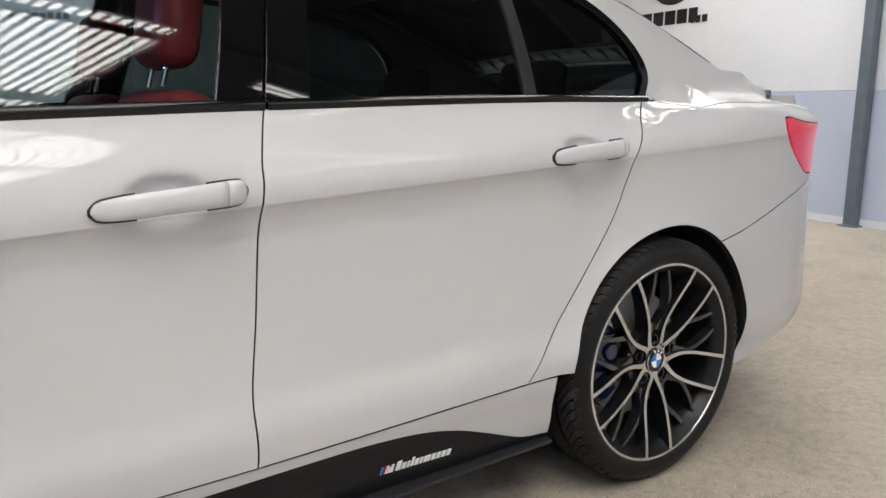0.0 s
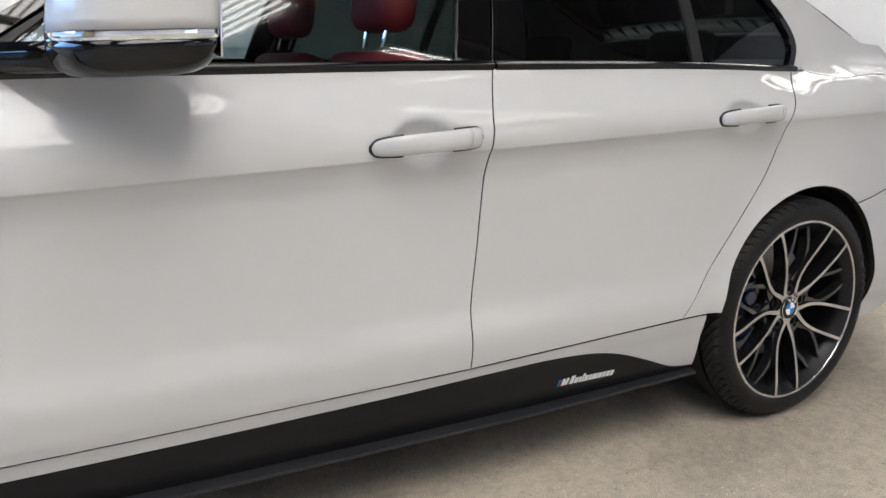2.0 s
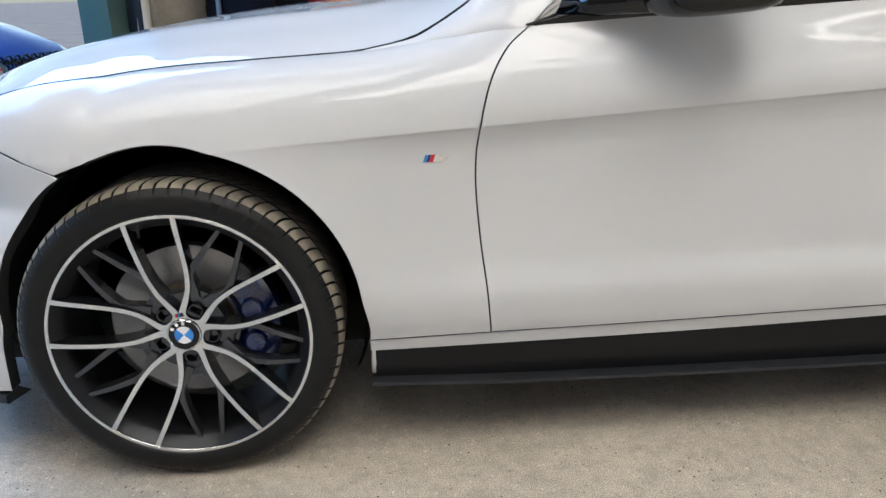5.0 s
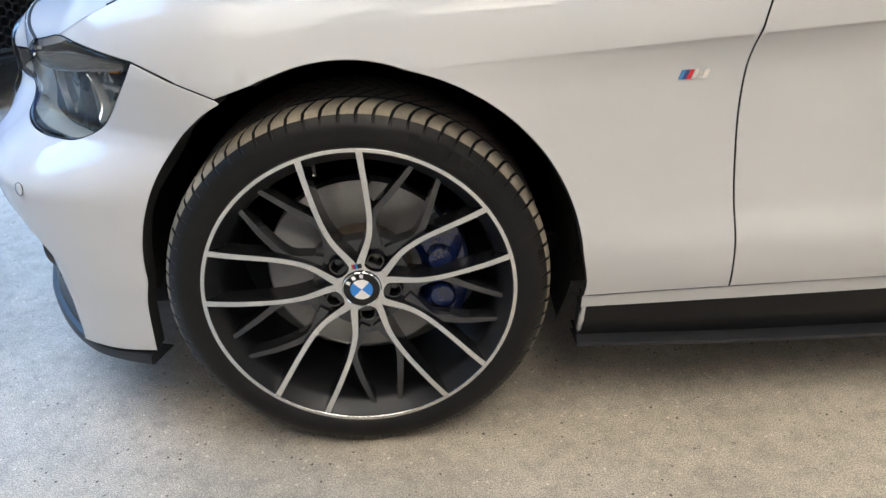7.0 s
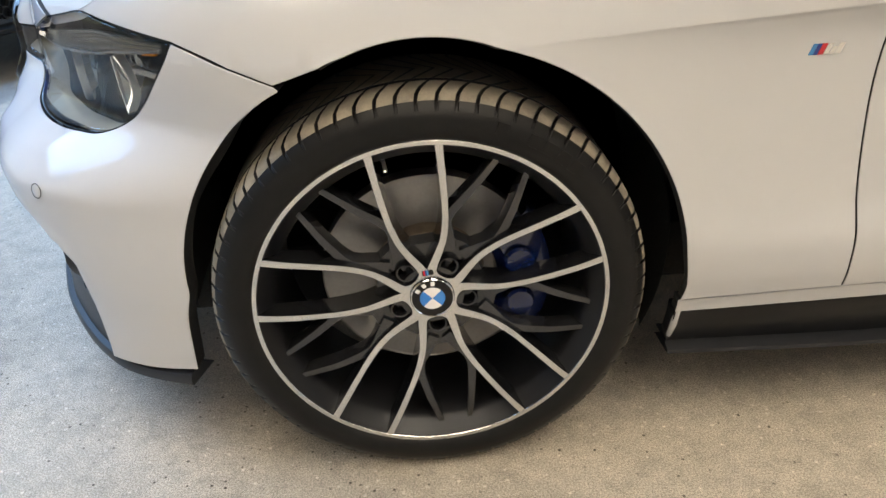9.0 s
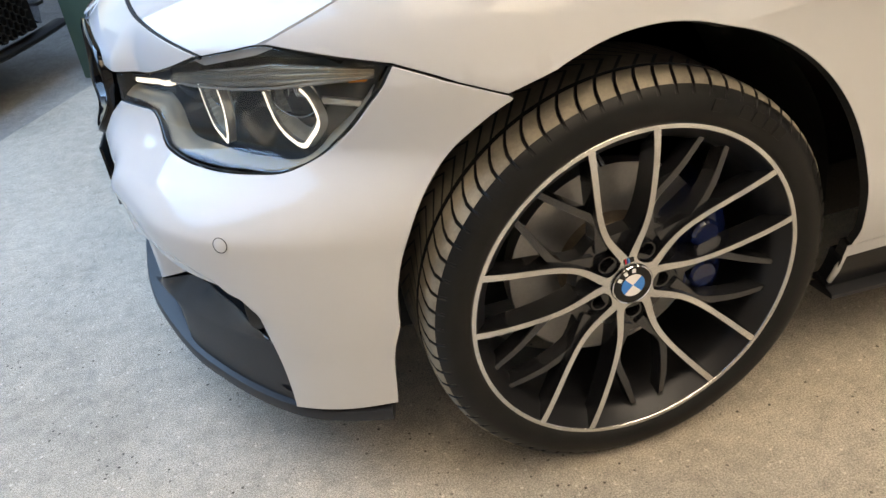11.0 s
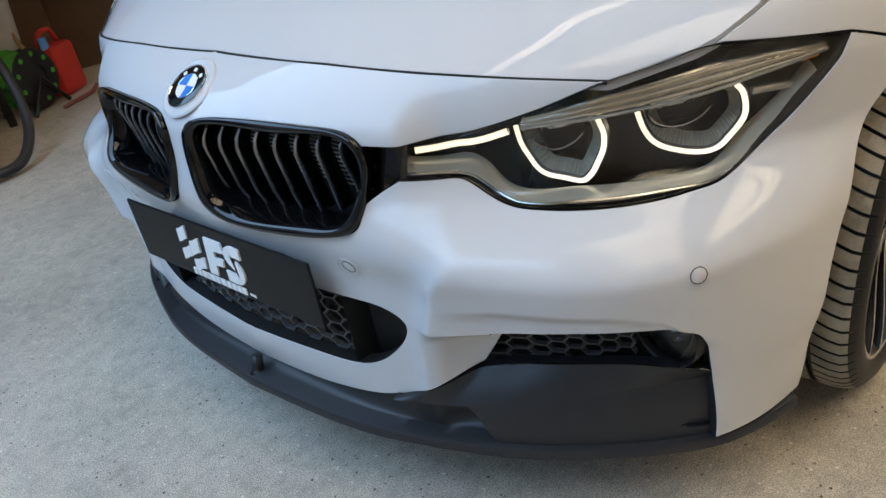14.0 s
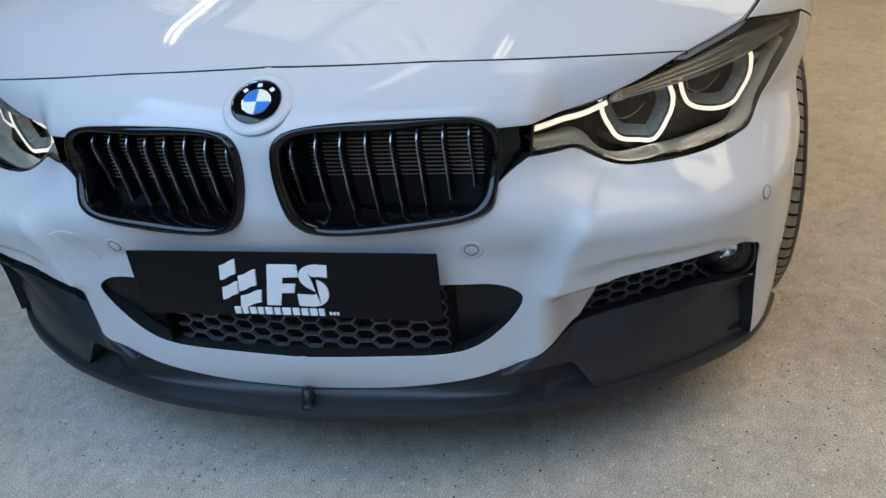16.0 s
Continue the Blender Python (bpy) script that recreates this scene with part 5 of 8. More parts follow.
def honeycomb(inside_test, place, u0, u1, v0, v1, cw, ch, bar, depth):
    """Flat-topped six-sided cells as thin ribs; place maps (u, v, w) into the world, w pointing out."""
    bm = bmesh.new()
    seen = set()
    cols, rows_n = int((u1 - u0) / (cw * 0.75)) + 1, int((v1 - v0) / ch) + 2
    for i in range(cols):
        for j in range(rows_n):
            cx, cy = u0 + i * cw * 0.75, v0 + j * ch + (ch / 2 if i % 2 else 0)
            cs = [(cx + cw / 2 * math.cos(radians(a)) * (1 if a % 180 == 0 else 1), cy + ch / 2 * (math.sin(radians(a)) / math.sin(radians(60)) if a % 180 else 0)) for a in (0, 60, 120, 180, 240, 300)]
            for k in range(6):
                a, b = cs[k], cs[(k + 1) % 6]
                key = (round((a[0] + b[0]) * 400), round((a[1] + b[1]) * 400))
                if key in seen or not (inside_test(*a) and inside_test(*b)):
                    continue
                seen.add(key)
                d = Vector((b[0] - a[0], b[1] - a[1])).normalized()
                nx, ny = -d.y * bar, d.x * bar
                f = [place(a[0] + nx, a[1] + ny, 0), place(b[0] + nx, b[1] + ny, 0), place(b[0] - nx, b[1] - ny, 0), place(a[0] - nx, a[1] - ny, 0)]
                g2 = [place(a[0] + nx * 1.6, a[1] + ny * 1.6, -depth), place(b[0] + nx * 1.6, b[1] + ny * 1.6, -depth), place(b[0] - nx * 1.6, b[1] - ny * 1.6, -depth), place(a[0] - nx * 1.6, a[1] - ny * 1.6, -depth)]
                fv, gv = [bm.verts.new(p) for p in f], [bm.verts.new(p) for p in g2]
                bm.faces.new(fv)
                for e in range(4):
                    bm.faces.new((fv[e], gv[e], gv[(e + 1) % 4], fv[(e + 1) % 4]))
    return bm


# lower intake: mesh in the middle, smooth cheeks beside it
part("intake_mesh", honeycomb(lambda u, v: abs(u) < 0.262 and 0.280 < v < 0.43, lambda u, v, w: Vector((-0.742 + 0.02 * (u / 0.26) ** 2 - w, u, v)), -0.27, 0.27, 0.27, 0.43, 0.043, 0.026, 0.0015, 0.008), MESH, car, "black honeycomb intake mesh", smooth=False)
part("intake_backing", bm_box(-0.690, -0.685, -0.42, 0.42, 0.25, 0.44), VOID, car, smooth=False)
for sg in (-1, 1):
    bm, rows = bmesh.new(), []
    for y, x in ((0.262, -0.745), (0.268, -0.70), (0.31, -0.69), (0.36, -0.705), (0.41, -0.725)):
        rows.append([bm.verts.new((x + (0.02 if z > 0.40 else 0), sg * y, z)) for z in (0.27, 0.33, 0.40, 0.435)])
    for p, q in zip(rows[:-1], rows[1:]):
        for k in range(3):
            bm.faces.new((p[k], p[k + 1], q[k + 1], q[k]))
    part("intake_cheek", bm, TRIM, car)

# plan of the blade: how far it reaches beyond the body's lower outline
blade_y = curve([0.0, 0.10, 0.14, 0.228, 0.355, 0.441, 0.579, 0.665, 0.712, 0.80], [0.0, 0.185, 0.255, 0.39, 0.55, 0.64, 0.752, 0.80, 0.82, 0.852])
blade_x = curve([0.0, 0.2, 0.3, 0.4, 0.5, 0.55, 0.633, 0.70, 0.75, 0.79, 0.815, 0.84, 0.86], [-0.812, -0.798, -0.782, -0.753, -0.716, -0.694, -0.646, -0.600, -0.558, -0.515, -0.475, -0.42, -0.36])
ridge_in = curve([0.19, 0.25, 0.30, 0.38, 0.50, 0.63], [-0.012, -0.016, -0.020, -0.026, -0.026, -0.020])
shelf_top = curve([0.197, 0.235, 0.277, 0.333, 0.409, 0.495, 0.58, 0.609, 0.63], [0.252, 0.280, 0.303, 0.314, 0.324, 0.334, 0.336, 0.333, 0.330])
shelf_ridge = curve([0.197, 0.25, 0.30, 0.40, 0.50, 0.56, 0.63], [0.249, 0.249, 0.252, 0.268, 0.284, 0.291, 0.296])
lip_q = curve([0.0, 0.085, 0.156, 0.197, 0.235, 0.277, 0.33, 0.45, 0.80], [0.205, 0.212, 0.229, 0.250, 0.280, 0.300, 0.26, 0.21, 0.205])


def low_plan(s):
    """A point of the blade's edge and its outward direction, seen from above."""
    y = np.array([blade_y(max(s - 0.02, 0.0)), blade_y(s), blade_y(s + 0.02)])
    x = blade_x(y)
    d = Vector((x[2] - x[0], y[2] - y[0])).normalized()
    return (float(x[1]), float(y[1])), (-d.y, d.x) if s > 1e-3 else (-1.0, 0.0)


# side ducts with mesh and fog lamp; satin black insert below; splitter blade all round
duct_poly = np.array(soft_closed([(0.272, 0.31), (0.36, 0.305), (0.47, 0.33), (0.61, 0.318), (0.607, 0.41), (0.50, 0.433), (0.40, 0.43), (0.312, 0.418)], 0.01))
for mir in (False, True):
    sheet("duct_backing", [[(0.262, 0.295), (0.62, 0.295)], [(0.62, 0.295), (0.62, 0.43)], [(0.62, 0.43), (0.30, 0.43)], [(0.30, 0.43), (0.262, 0.295)]], VOID, car, h=0.03, gap=0, depth=0.01, lift=-0.05, mirror=mir)

    def duct_ok(u, v):
        return bool(inside(duct_poly, np.array([[u / NOSE, v]]))[0]) and u / NOSE < 0.475
    part("duct_mesh", honeycomb(duct_ok, lambda u, v, w, mir=mir: on_body(u / NOSE, v, -0.022 + w, mir).translation, 0.34, 0.66, 0.29, 0.44, 0.040, 0.021, 0.0013, 0.008), MESH, car, "black honeycomb duct mesh", smooth=False)
    fo = on_body(0.521, 0.381, -0.025, mir).translation
    fm = Matrix.Translation(fo) @ Matrix.Rotation(radians(14 if mir else -14), 4, "Z") @ Matrix.Rotation(radians(-90), 4, "Y")
    fog = part("fog_lamp", bm_lathe([(0.056, -0.03), (0.0575, 0.001), (0.056, 0.004), (0.053, 0.002), (0.051, -0.008), (0.051, -0.02)], 40, "Z"), TRIM, car, "round fog lamp in a black bezel")
    fog.data.transform(fm)
    bl = part("fog_reflector", bm_lathe([(0, -0.035), (0.023, -0.033), (0.041, -0.022), (0.050, -0.006)], 32, "Z"), CHROME, fog, smooth="all")
    bl.data.transform(fm)
    bl = part("fog_lens", bm_lathe([(0, 0.006), (0.023, 0.005), (0.041, 0.0), (0.0505, -0.006)], 32, "Z"), CLEAR, fog, smooth="all")
    bl.data.transform(fm)
    bl = part("fog_bulb_shield", bm_lathe([(0, -0.012), (0.010, -0.014), (0.013, -0.03)], 20, "Z"), CHROME, fog, smooth="all")
    bl.data.transform(fm)
    # blanking cheek outside the fog lamp
    sheet("duct_cheek", [[(0.476, 0.312), (0.62, 0.305)], [(0.62, 0.305), (0.618, 0.40), (0.60, 0.43)], [(0.60, 0.43), (0.47, 0.435)], [(0.47, 0.435), (0.476, 0.312)]], TRIM, car, h=0.025, gap=0, depth=0.01, lift=-0.045, mirror=mir)

    # insert: a shelf from the duct's lower edge out to a soft ridge, then an upright face down to the blade
    rows, ss = [], np.concatenate([np.linspace(0.199, 0.275, 14), np.linspace(0.28, 0.33, 24), np.linspace(0.337, 0.630, 42)])
    for sv in ss:
        (ox, oy), (nx, ny) = low_plan(sv)
        t_q, r_q = float(shelf_top(sv)), float(shelf_ridge(sv))
        tp = [float(v[0]) for v in front(np.array([sv]), np.array([t_q]), 1.0)]
        face = float(step(0.283, 0.322, sv))
        b_q = r_q + (0.188 - r_q) * face
        e = 0.0
        rd = (ox + nx * (e + float(ridge_in(sv))), oy + ny * (e + float(ridge_in(sv))), r_q)
        bd = (ox + nx * (e - 0.012), oy + ny * (e - 0.012), 0.188)
        bd = tuple(rd[c] + (bd[c] - rd[c]) * face for c in range(3))
        row = [Vector((tp[0] + 0.02, tp[1] - 0.01, tp[2] - 0.002)), Vector(tp)]
        for f in (0.25, 0.5, 0.72, 0.88, 0.96):
            p = Vector(tp).lerp(Vector(rd), f)
            p.z += (tp[2] - r_q) * 0.06 * math.sin(math.pi * f ** 1.5)
            row.append(p)
        row.append(Vector(rd))
        for f in (0.05, 0.14, 0.4, 0.7, 1.0):
            p = Vector(rd).lerp(Vector(bd), f)
            o = 0.004 * math.sin(math.pi * min(1, f * 1.3)) * face
            row.append(p + Vector((nx * o, ny * o, 0)))
        row.append(Vector(bd) + Vector((-nx * 0.03, -ny * 0.03, 0)))
        rows.append([(p.x, p.y if mir else -p.y, p.z) for p in row])
    part("bumper_insert", grid_mesh("bumper_insert", np.array(rows)), MATTE, car, "satin black bumper insert with a shelf")
    edge = [r[1] for r in rows[24:-4]]
    part("insert_edge", bm_tube(edge, 0.0016, sides=6), PIANO, car)

# splitter blade, concave up to the bumper's lower edge
bm, rows = bmesh.new(), []
for sv in np.concatenate([-np.linspace(0.79, 0, 80), np.linspace(0, 0.79, 80)[1:]]):
    a, sg = abs(sv), 1 if sv > 0 else -1
    (ox, oy), (nx, ny) = low_plan(a)
    e, zq = 0.0, float(lip_q(a))
    ip = [float(v[0]) for v in front(np.array([a]), np.array([zq]), 1.0)]
    inner = Vector((ip[0] - nx * 0.016, ip[1] - ny * 0.016, ip[2] + 0.008))
    z = float(np.interp(a, [0, 0.3, 0.62, 0.8], [0.168, 0.166, 0.170, 0.178]))
    blade = [Vector((ox + nx * (e + d), oy + ny * (e + d), z + h)) for d, h in ((-0.032, 0.0245), (-0.012, 0.0225), (-0.003, 0.0205), (0, 0.016), (0, 0.004), (-0.004, 0.0), (-0.07, 0.0))]
    row = [inner]
    for f in (0.25, 0.5, 0.75):
        p = inner.lerp(blade[0], f)
        p.z = blade[0].z + (inner.z - blade[0].z) * (1 - f) ** 2.2
        row.append(p)
    rows.append([bm.verts.new((p.x, sg * p.y, p.z)) for p in row + blade])
for p, q in zip(rows[:-1], rows[1:]):
    for k in range(len(p) - 1):
        bm.faces.new((p[k], p[k + 1], q[k + 1], q[k]))
bm.faces.new(rows[0])
bm.faces.new(rows[-1][::-1])
part("splitter", bm, MATTE, car, "satin black splitter blade")
part("splitter_strut", bm_tube([(-0.787, 0, 0.186), (-0.7865, 0, 0.190), (-0.785, 0, 0.196), (-0.780, 0, 0.220)], [0.020, 0.013, 0.0105, 0.0105], sides=16), BARREL, car, smooth="all")

# parking sensors and towing cover
for s0, q0 in ((0.603, 0.506), (0.161, 0.490)):
    for mir in (False, True):
        m = on_body(s0, q0, 0.0, mir)
        ob = part("parking_sensor", bm_lathe([(0, 0.0012), (0.0095, 0.0012), (0.0105, 0.0006), (0.0108, -0.002)], 28, "Z"), WHITE, car)
        ob.data.transform(m)
        rg = part("sensor_ring", bm_lathe([(0.0106, -0.001), (0.0108, 0.0008), (0.0114, 0.0010), (0.0118, 0.0002)], 28, "Z"), TRIM, ob)
        rg.data.transform(m)
        if s0 < 0.3:
            rg = part("sensor_collar", bm_lathe([(0.0124, 0.0002), (0.0165, 0.0012), (0.0185, 0.0008), (0.019, -0.001)], 28, "Z"), WHITE, ob, smooth="all")
            rg.data.transform(m)
sheet("tow_cover", [[(0.249, 0.507), (0.23, 0.515), (0.204, 0.512)], [(0.204, 0.512), (0.190, 0.456)], [(0.190, 0.456), (0.235, 0.448)], [(0.235, 0.448), (0.249, 0.507)]], WHITE, car, h=0.01, gap=0.0005, depth=0.004, lift=0.0014, edge=0.0012, mirror=True)

# headlamps
lamp_runs = [lamp_low, lamp_top_out, lamp_top_in[:-1] + [(0.284, 0.671)], [(0.284, 0.671), (0.284, 0.624)]]


def forward_glow(ob):
    """A light guide shines to the front; its back and flanks are bright plastic."""
    ob.data.materials.append(REFLECTOR)
    ob.data.polygons.foreach_set("material_index", [0 if f.normal.x < -0.45 else 1 for f in ob.data.polygons])
    return ob


def ring_plane(pts, ctr, mir, d=0.0025):
    """A light ring's centre line on a plane that looks ahead: points, directions towards its middle, and the plane's normal."""
    sg = 1 if mir else -1
    c = on_body(*ctr, -0.040, mir)
    fw = (Vector(c.col[2][:3]) * 0.5 + Vector((-1, 0, 0.05)) * 0.5).normalized()
    view = Vector((0.93, -0.33 * sg, -0.14)).normalized()
    out = []
    for a, b in smooth_run(pts, d) + [pts[-1]]:
        p = on_body(a, b, -0.020, mir).translation
        out.append(p + view * max(0.0, (c.translation - p).dot(fw) / view.dot(fw)))
    inw = []
    for i, p in enumerate(out):
        t = (out[min(i + 1, len(out) - 1)] - out[max(i - 1, 0)]).normalized()
        n = fw.cross(t).normalized()
        inw.append(n if n.dot(c.translation - p) > 0 else -n)
    return out, inw, fw


def deep_path(pts, lift, mir, d=0.006):
    fine = smooth_run(pts, d) + [pts[-1]]
    return [on_body(a, b, lift, mir).translation for a, b in fine]


for mir in (False, True):
    lamp = new("headlamp")
    lamp.parent = car
    lamp["label"] = "clear headlamp with two glowing rings"
    sheet("headlamp_lens", lamp_runs, CLEAR, lamp, h=0.015, gap=0.004, depth=0.006, lift=-0.001, mirror=mir, label="clear polycarbonate lens").visible_shadow = False
    sheet("headlamp_seal", [lamp_low, lamp_top_out, lamp_top_in, [(0.284, 0.671), (0.284, 0.624)]], VOID, lamp, h=0.03, gap=0.0012, depth=0.01, lift=-0.105, mirror=mir)
    loop = []
    for r in lamp_runs:
        loop += smooth_run(r, 0.012)
    c0 = np.mean(np.array(loop), 0)
    bm, rows = bmesh.new(), []
    for a, b in loop:
        rows.append([bm.verts.new(on_body(a + (c0[0] - a) * f, b + (c0[1] - b) * f, lf, mir).translation) for f, lf in ((0.004, -0.002), (0.02, -0.003), (0.03, -0.010), (0.04, -0.055), (0.05, -0.105))])
    for i in range(len(rows)):
        p, q = rows[i], rows[(i + 1) % len(rows)]
        for k in range(4):
            bm.faces.new((p[k], p[k + 1], q[k + 1], q[k]))
    part("headlamp_housing", bm, LAMP_BLACK, lamp, smooth="all")
    # chrome trim along the lower edge and the pleated brow above
    low = [(0.292, 0.634), (0.345, 0.624), (0.392, 0.592), (0.467, 0.589), (0.557, 0.589), (0.640, 0.594), (0.710, 0.640), (0.755, 0.690)]
    bm, rows = bmesh.new(), []
    for a, b in smooth_run(low, 0.008):
        rows.append([bm.verts.new(on_body(a, b + dv, lf, mir).translation) for dv, lf in ((-0.004, -0.006), (0.002, -0.010), (0.010, -0.022), (0.013, -0.034))])
    for p, q in zip(rows[:-1], rows[1:]):
        for k in range(3):
            bm.faces.new((p[k], p[k + 1], q[k + 1], q[k]))
    part("lower_trim", bm, SHELF, lamp, "bright trim along the lamp's lower edge")
    part("lower_lip", bm_tube(deep_path([(a, b - 0.003) for a, b in low], -0.007, mir), 0.0024, sides=8), CHROME, lamp, smooth="all")
    for j in range(3):
        bm, rows = bmesh.new(), []
        for f in np.linspace(0, 1, 26):
            a = 0.40 + 0.36 * f
            lo = float(np.interp(a, [0.40, 0.497, 0.598, 0.674, 0.772], [0.678, 0.684, 0.695, 0.708, 0.716]))
            hi = float(np.interp(a, [0.40, 0.487, 0.607, 0.69, 0.772], [0.697, 0.727, 0.748, 0.737, 0.727]))
            b0, b1 = lo + (hi - lo) * (0.04 + 0.19 * j), lo + (hi - lo) * (0.04 + 0.19 * (j + 1))
            rows.append([bm.verts.new(on_body(a, b0, -0.012 - 0.002 * j, mir).translation), bm.verts.new(on_body(a, (b0 + b1) / 2, -0.007 - 0.002 * j, mir).translation), bm.verts.new(on_body(a, b1, -0.014 - 0.002 * j, mir).translation)])
        for p, q in zip(rows[:-1], rows[1:]):
            for k in range(2):
                bm.faces.new((p[k], p[k + 1], q[k + 1], q[k]))
        part("lamp_brow", bm, BROW, lamp, "pleated clear brow strip", smooth="all")
    for (rc, pts, ctr, rx, rz) in (("inner", [(0.386, 0.668), (0.397, 0.636), (0.416, 0.610), (0.444, 0.603), (0.470, 0.602), (0.491, 0.622), (0.493, 0.650), (0.481, 0.677)], (0.442, 0.648), 0.036, 0.028),
                                   ("outer", [(0.522, 0.668), (0.536, 0.638), (0.553, 0.620), (0.588, 0.612), (0.622, 0.611), (0.645, 0.620), (0.662, 0.645), (0.655, 0.676), (0.643, 0.692)], (0.596, 0.655), 0.046, 0.030)):
        rp, ri, fw = ring_plane(pts, ctr, mir)
        bm, rows = bmesh.new(), []
        for p, i in zip(rp, ri):
            rows.append([bm.verts.new(p + i * o - fw * d) for o, d in ((-0.0052, 0.012), (-0.0046, 0.002), (-0.0036, 0.0), (0.0036, 0.0), (0.0046, 0.002), (0.0052, 0.012))])
        for p, q in zip(rows[:-1], rows[1:]):
            for k in range(5):
                bm.faces.new((p[k], p[k + 1], q[k + 1], q[k]))
        for r in (rows[0], rows[-1][::-1]):
            bm.faces.new(r)
        glow = part("light_ring", bm, RING, lamp, "glowing white light ring", smooth=False)
        glow.data.materials.append(REFLECTOR)
        glow.data.polygons.foreach_set("material_index", [0 if k % 5 == 2 else 1 for k in range(len(glow.data.polygons))])
        # ribbed collar that falls back from the ring to the projector
        bm, rows = bmesh.new(), []
        for k, (p, i) in enumerate(zip(rp, ri)):
            d = 0.0022 * (k % 2)
            rows.append([bm.verts.new(p + i * o - fw * (e + d)) for o, e in ((0.0060, 0.004), (0.0130, 0.010), (0.0200, 0.020))])
        for p, q in zip(rows[:-1], rows[1:]):
            for k in range(2):
                bm.faces.new((p[k], p[k + 1], q[k + 1], q[k]))
        part("ribbed_collar", bm, COLLAR, lamp, "fine-ribbed grey collar", smooth=False)
        bez = []
        for a in range(28):
            t = a / 28 * math.tau
            ex = 0.75
            cu = math.copysign(abs(math.cos(t)) ** ex, math.cos(t))
            su = math.copysign(abs(math.sin(t)) ** ex, math.sin(t))
            bez.append((ctr[0] + rx * cu, ctr[1] + rz * su))
        bm, rows = bmesh.new(), []
        for a, b in bez:
            rows.append([bm.verts.new(on_body(ctr[0] + (a - ctr[0]) * f, ctr[1] + (b - ctr[1]) * f, lf, mir).translation) for f, lf in ((1.10, -0.076), (1.0, -0.064), (0.93, -0.062), (0.86, -0.074), (0.50, -0.092))])
        for i in range(len(rows)):
            p, q = rows[i], rows[(i + 1) % len(rows)]
            for k in range(4):
                bm.faces.new((p[k], p[k + 1], q[k + 1], q[k]))
        bm.faces.new([r[-1] for r in rows])
        part("projector_bowl", bm, LAMP_DARK, lamp, "dark projector bowl")
        for k in range(-2, 3):
            m = on_body(ctr[0] + rx * 0.30 * k, ctr[1] + rz * 0.12, -0.082, mir) @ pose(0, 0, 0, -14 + 9 * (k % 2), 13 * k, 0)
            part("reflector_facet", bm_box(-rx * 0.17, rx * 0.17, -rz * 0.42, rz * 0.42, -0.002, 0.002, 0.001, m=m), CHROME, lamp, "mirror facet inside the projector")
        arc = [(ctr[0] + rx * 0.93 * math.cos(a), ctr[1] + rz * 0.93 * math.sin(a)) for a in np.linspace(radians(200), radians(340), 12)]
        part("projector_lip", bm_tube([on_body(a, b, -0.061, mir).translation for a, b in arc], 0.0015, sides=6), CHROME, lamp, smooth="all")
        bm, rows = bmesh.new(), []
        for a, b in bez:
            rows.append([bm.verts.new(on_body(ctr[0] + (a - ctr[0]) * f, ctr[1] + (b - ctr[1]) * f, lf, mir).translation) for f, lf in ((0.92, -0.064), (0.6, -0.056), (0.25, -0.052))])
        for i in range(len(rows)):
            p, q = rows[i], rows[(i + 1) % len(rows)]
            for k in range(2):
                bm.faces.new((p[k], p[k + 1], q[k + 1], q[k]))
        bm.faces.new([r[-1] for r in rows])
        part("projector_lens", bm, CLEAR, lamp, smooth="all")
    part("brow_edge", bm_tube(deep_path([(0.40, 0.677), (0.497, 0.683), (0.598, 0.694), (0.674, 0.707), (0.76, 0.716)], -0.010, mir), 0.0026, sides=6), REFLECTOR, lamp, smooth="all")
    forward_glow(part("light_bar", bm_tube(deep_path([(0.299, 0.656), (0.349, 0.657), (0.386, 0.668)], -0.026, mir), 0.0052, sides=12), RING, lamp, "glowing white light bar", smooth="all"))
    # dark bridge between the two units, amber side marker
    sheet("lamp_mask", [[(0.30, 0.668), (0.38, 0.685), (0.52, 0.70), (0.66, 0.708)], [(0.66, 0.708), (0.74, 0.69)], [(0.74, 0.69), (0.66, 0.60), (0.50, 0.592), (0.40, 0.596), (0.345, 0.627), (0.30, 0.640)], [(0.30, 0.640), (0.30, 0.668)]], LAMP_DARK, lamp, h=0.03, gap=0, depth=0.004, lift=-0.098, mirror=mir)
    m = on_body(0.70, 0.672, -0.030, mir)
    part("side_marker", bm_box(-0.03, 0.028, -0.006, 0.004, -0.004, 0.004, 0.002, m=m), REFLECTOR, lamp)
    m = on_body(0.735, 0.712, -0.014, mir)
    part("amber_marker", bm_box(-0.012, 0.012, -0.003, 0.003, -0.003, 0.003, 0.001, m=m), AMBER, lamp)


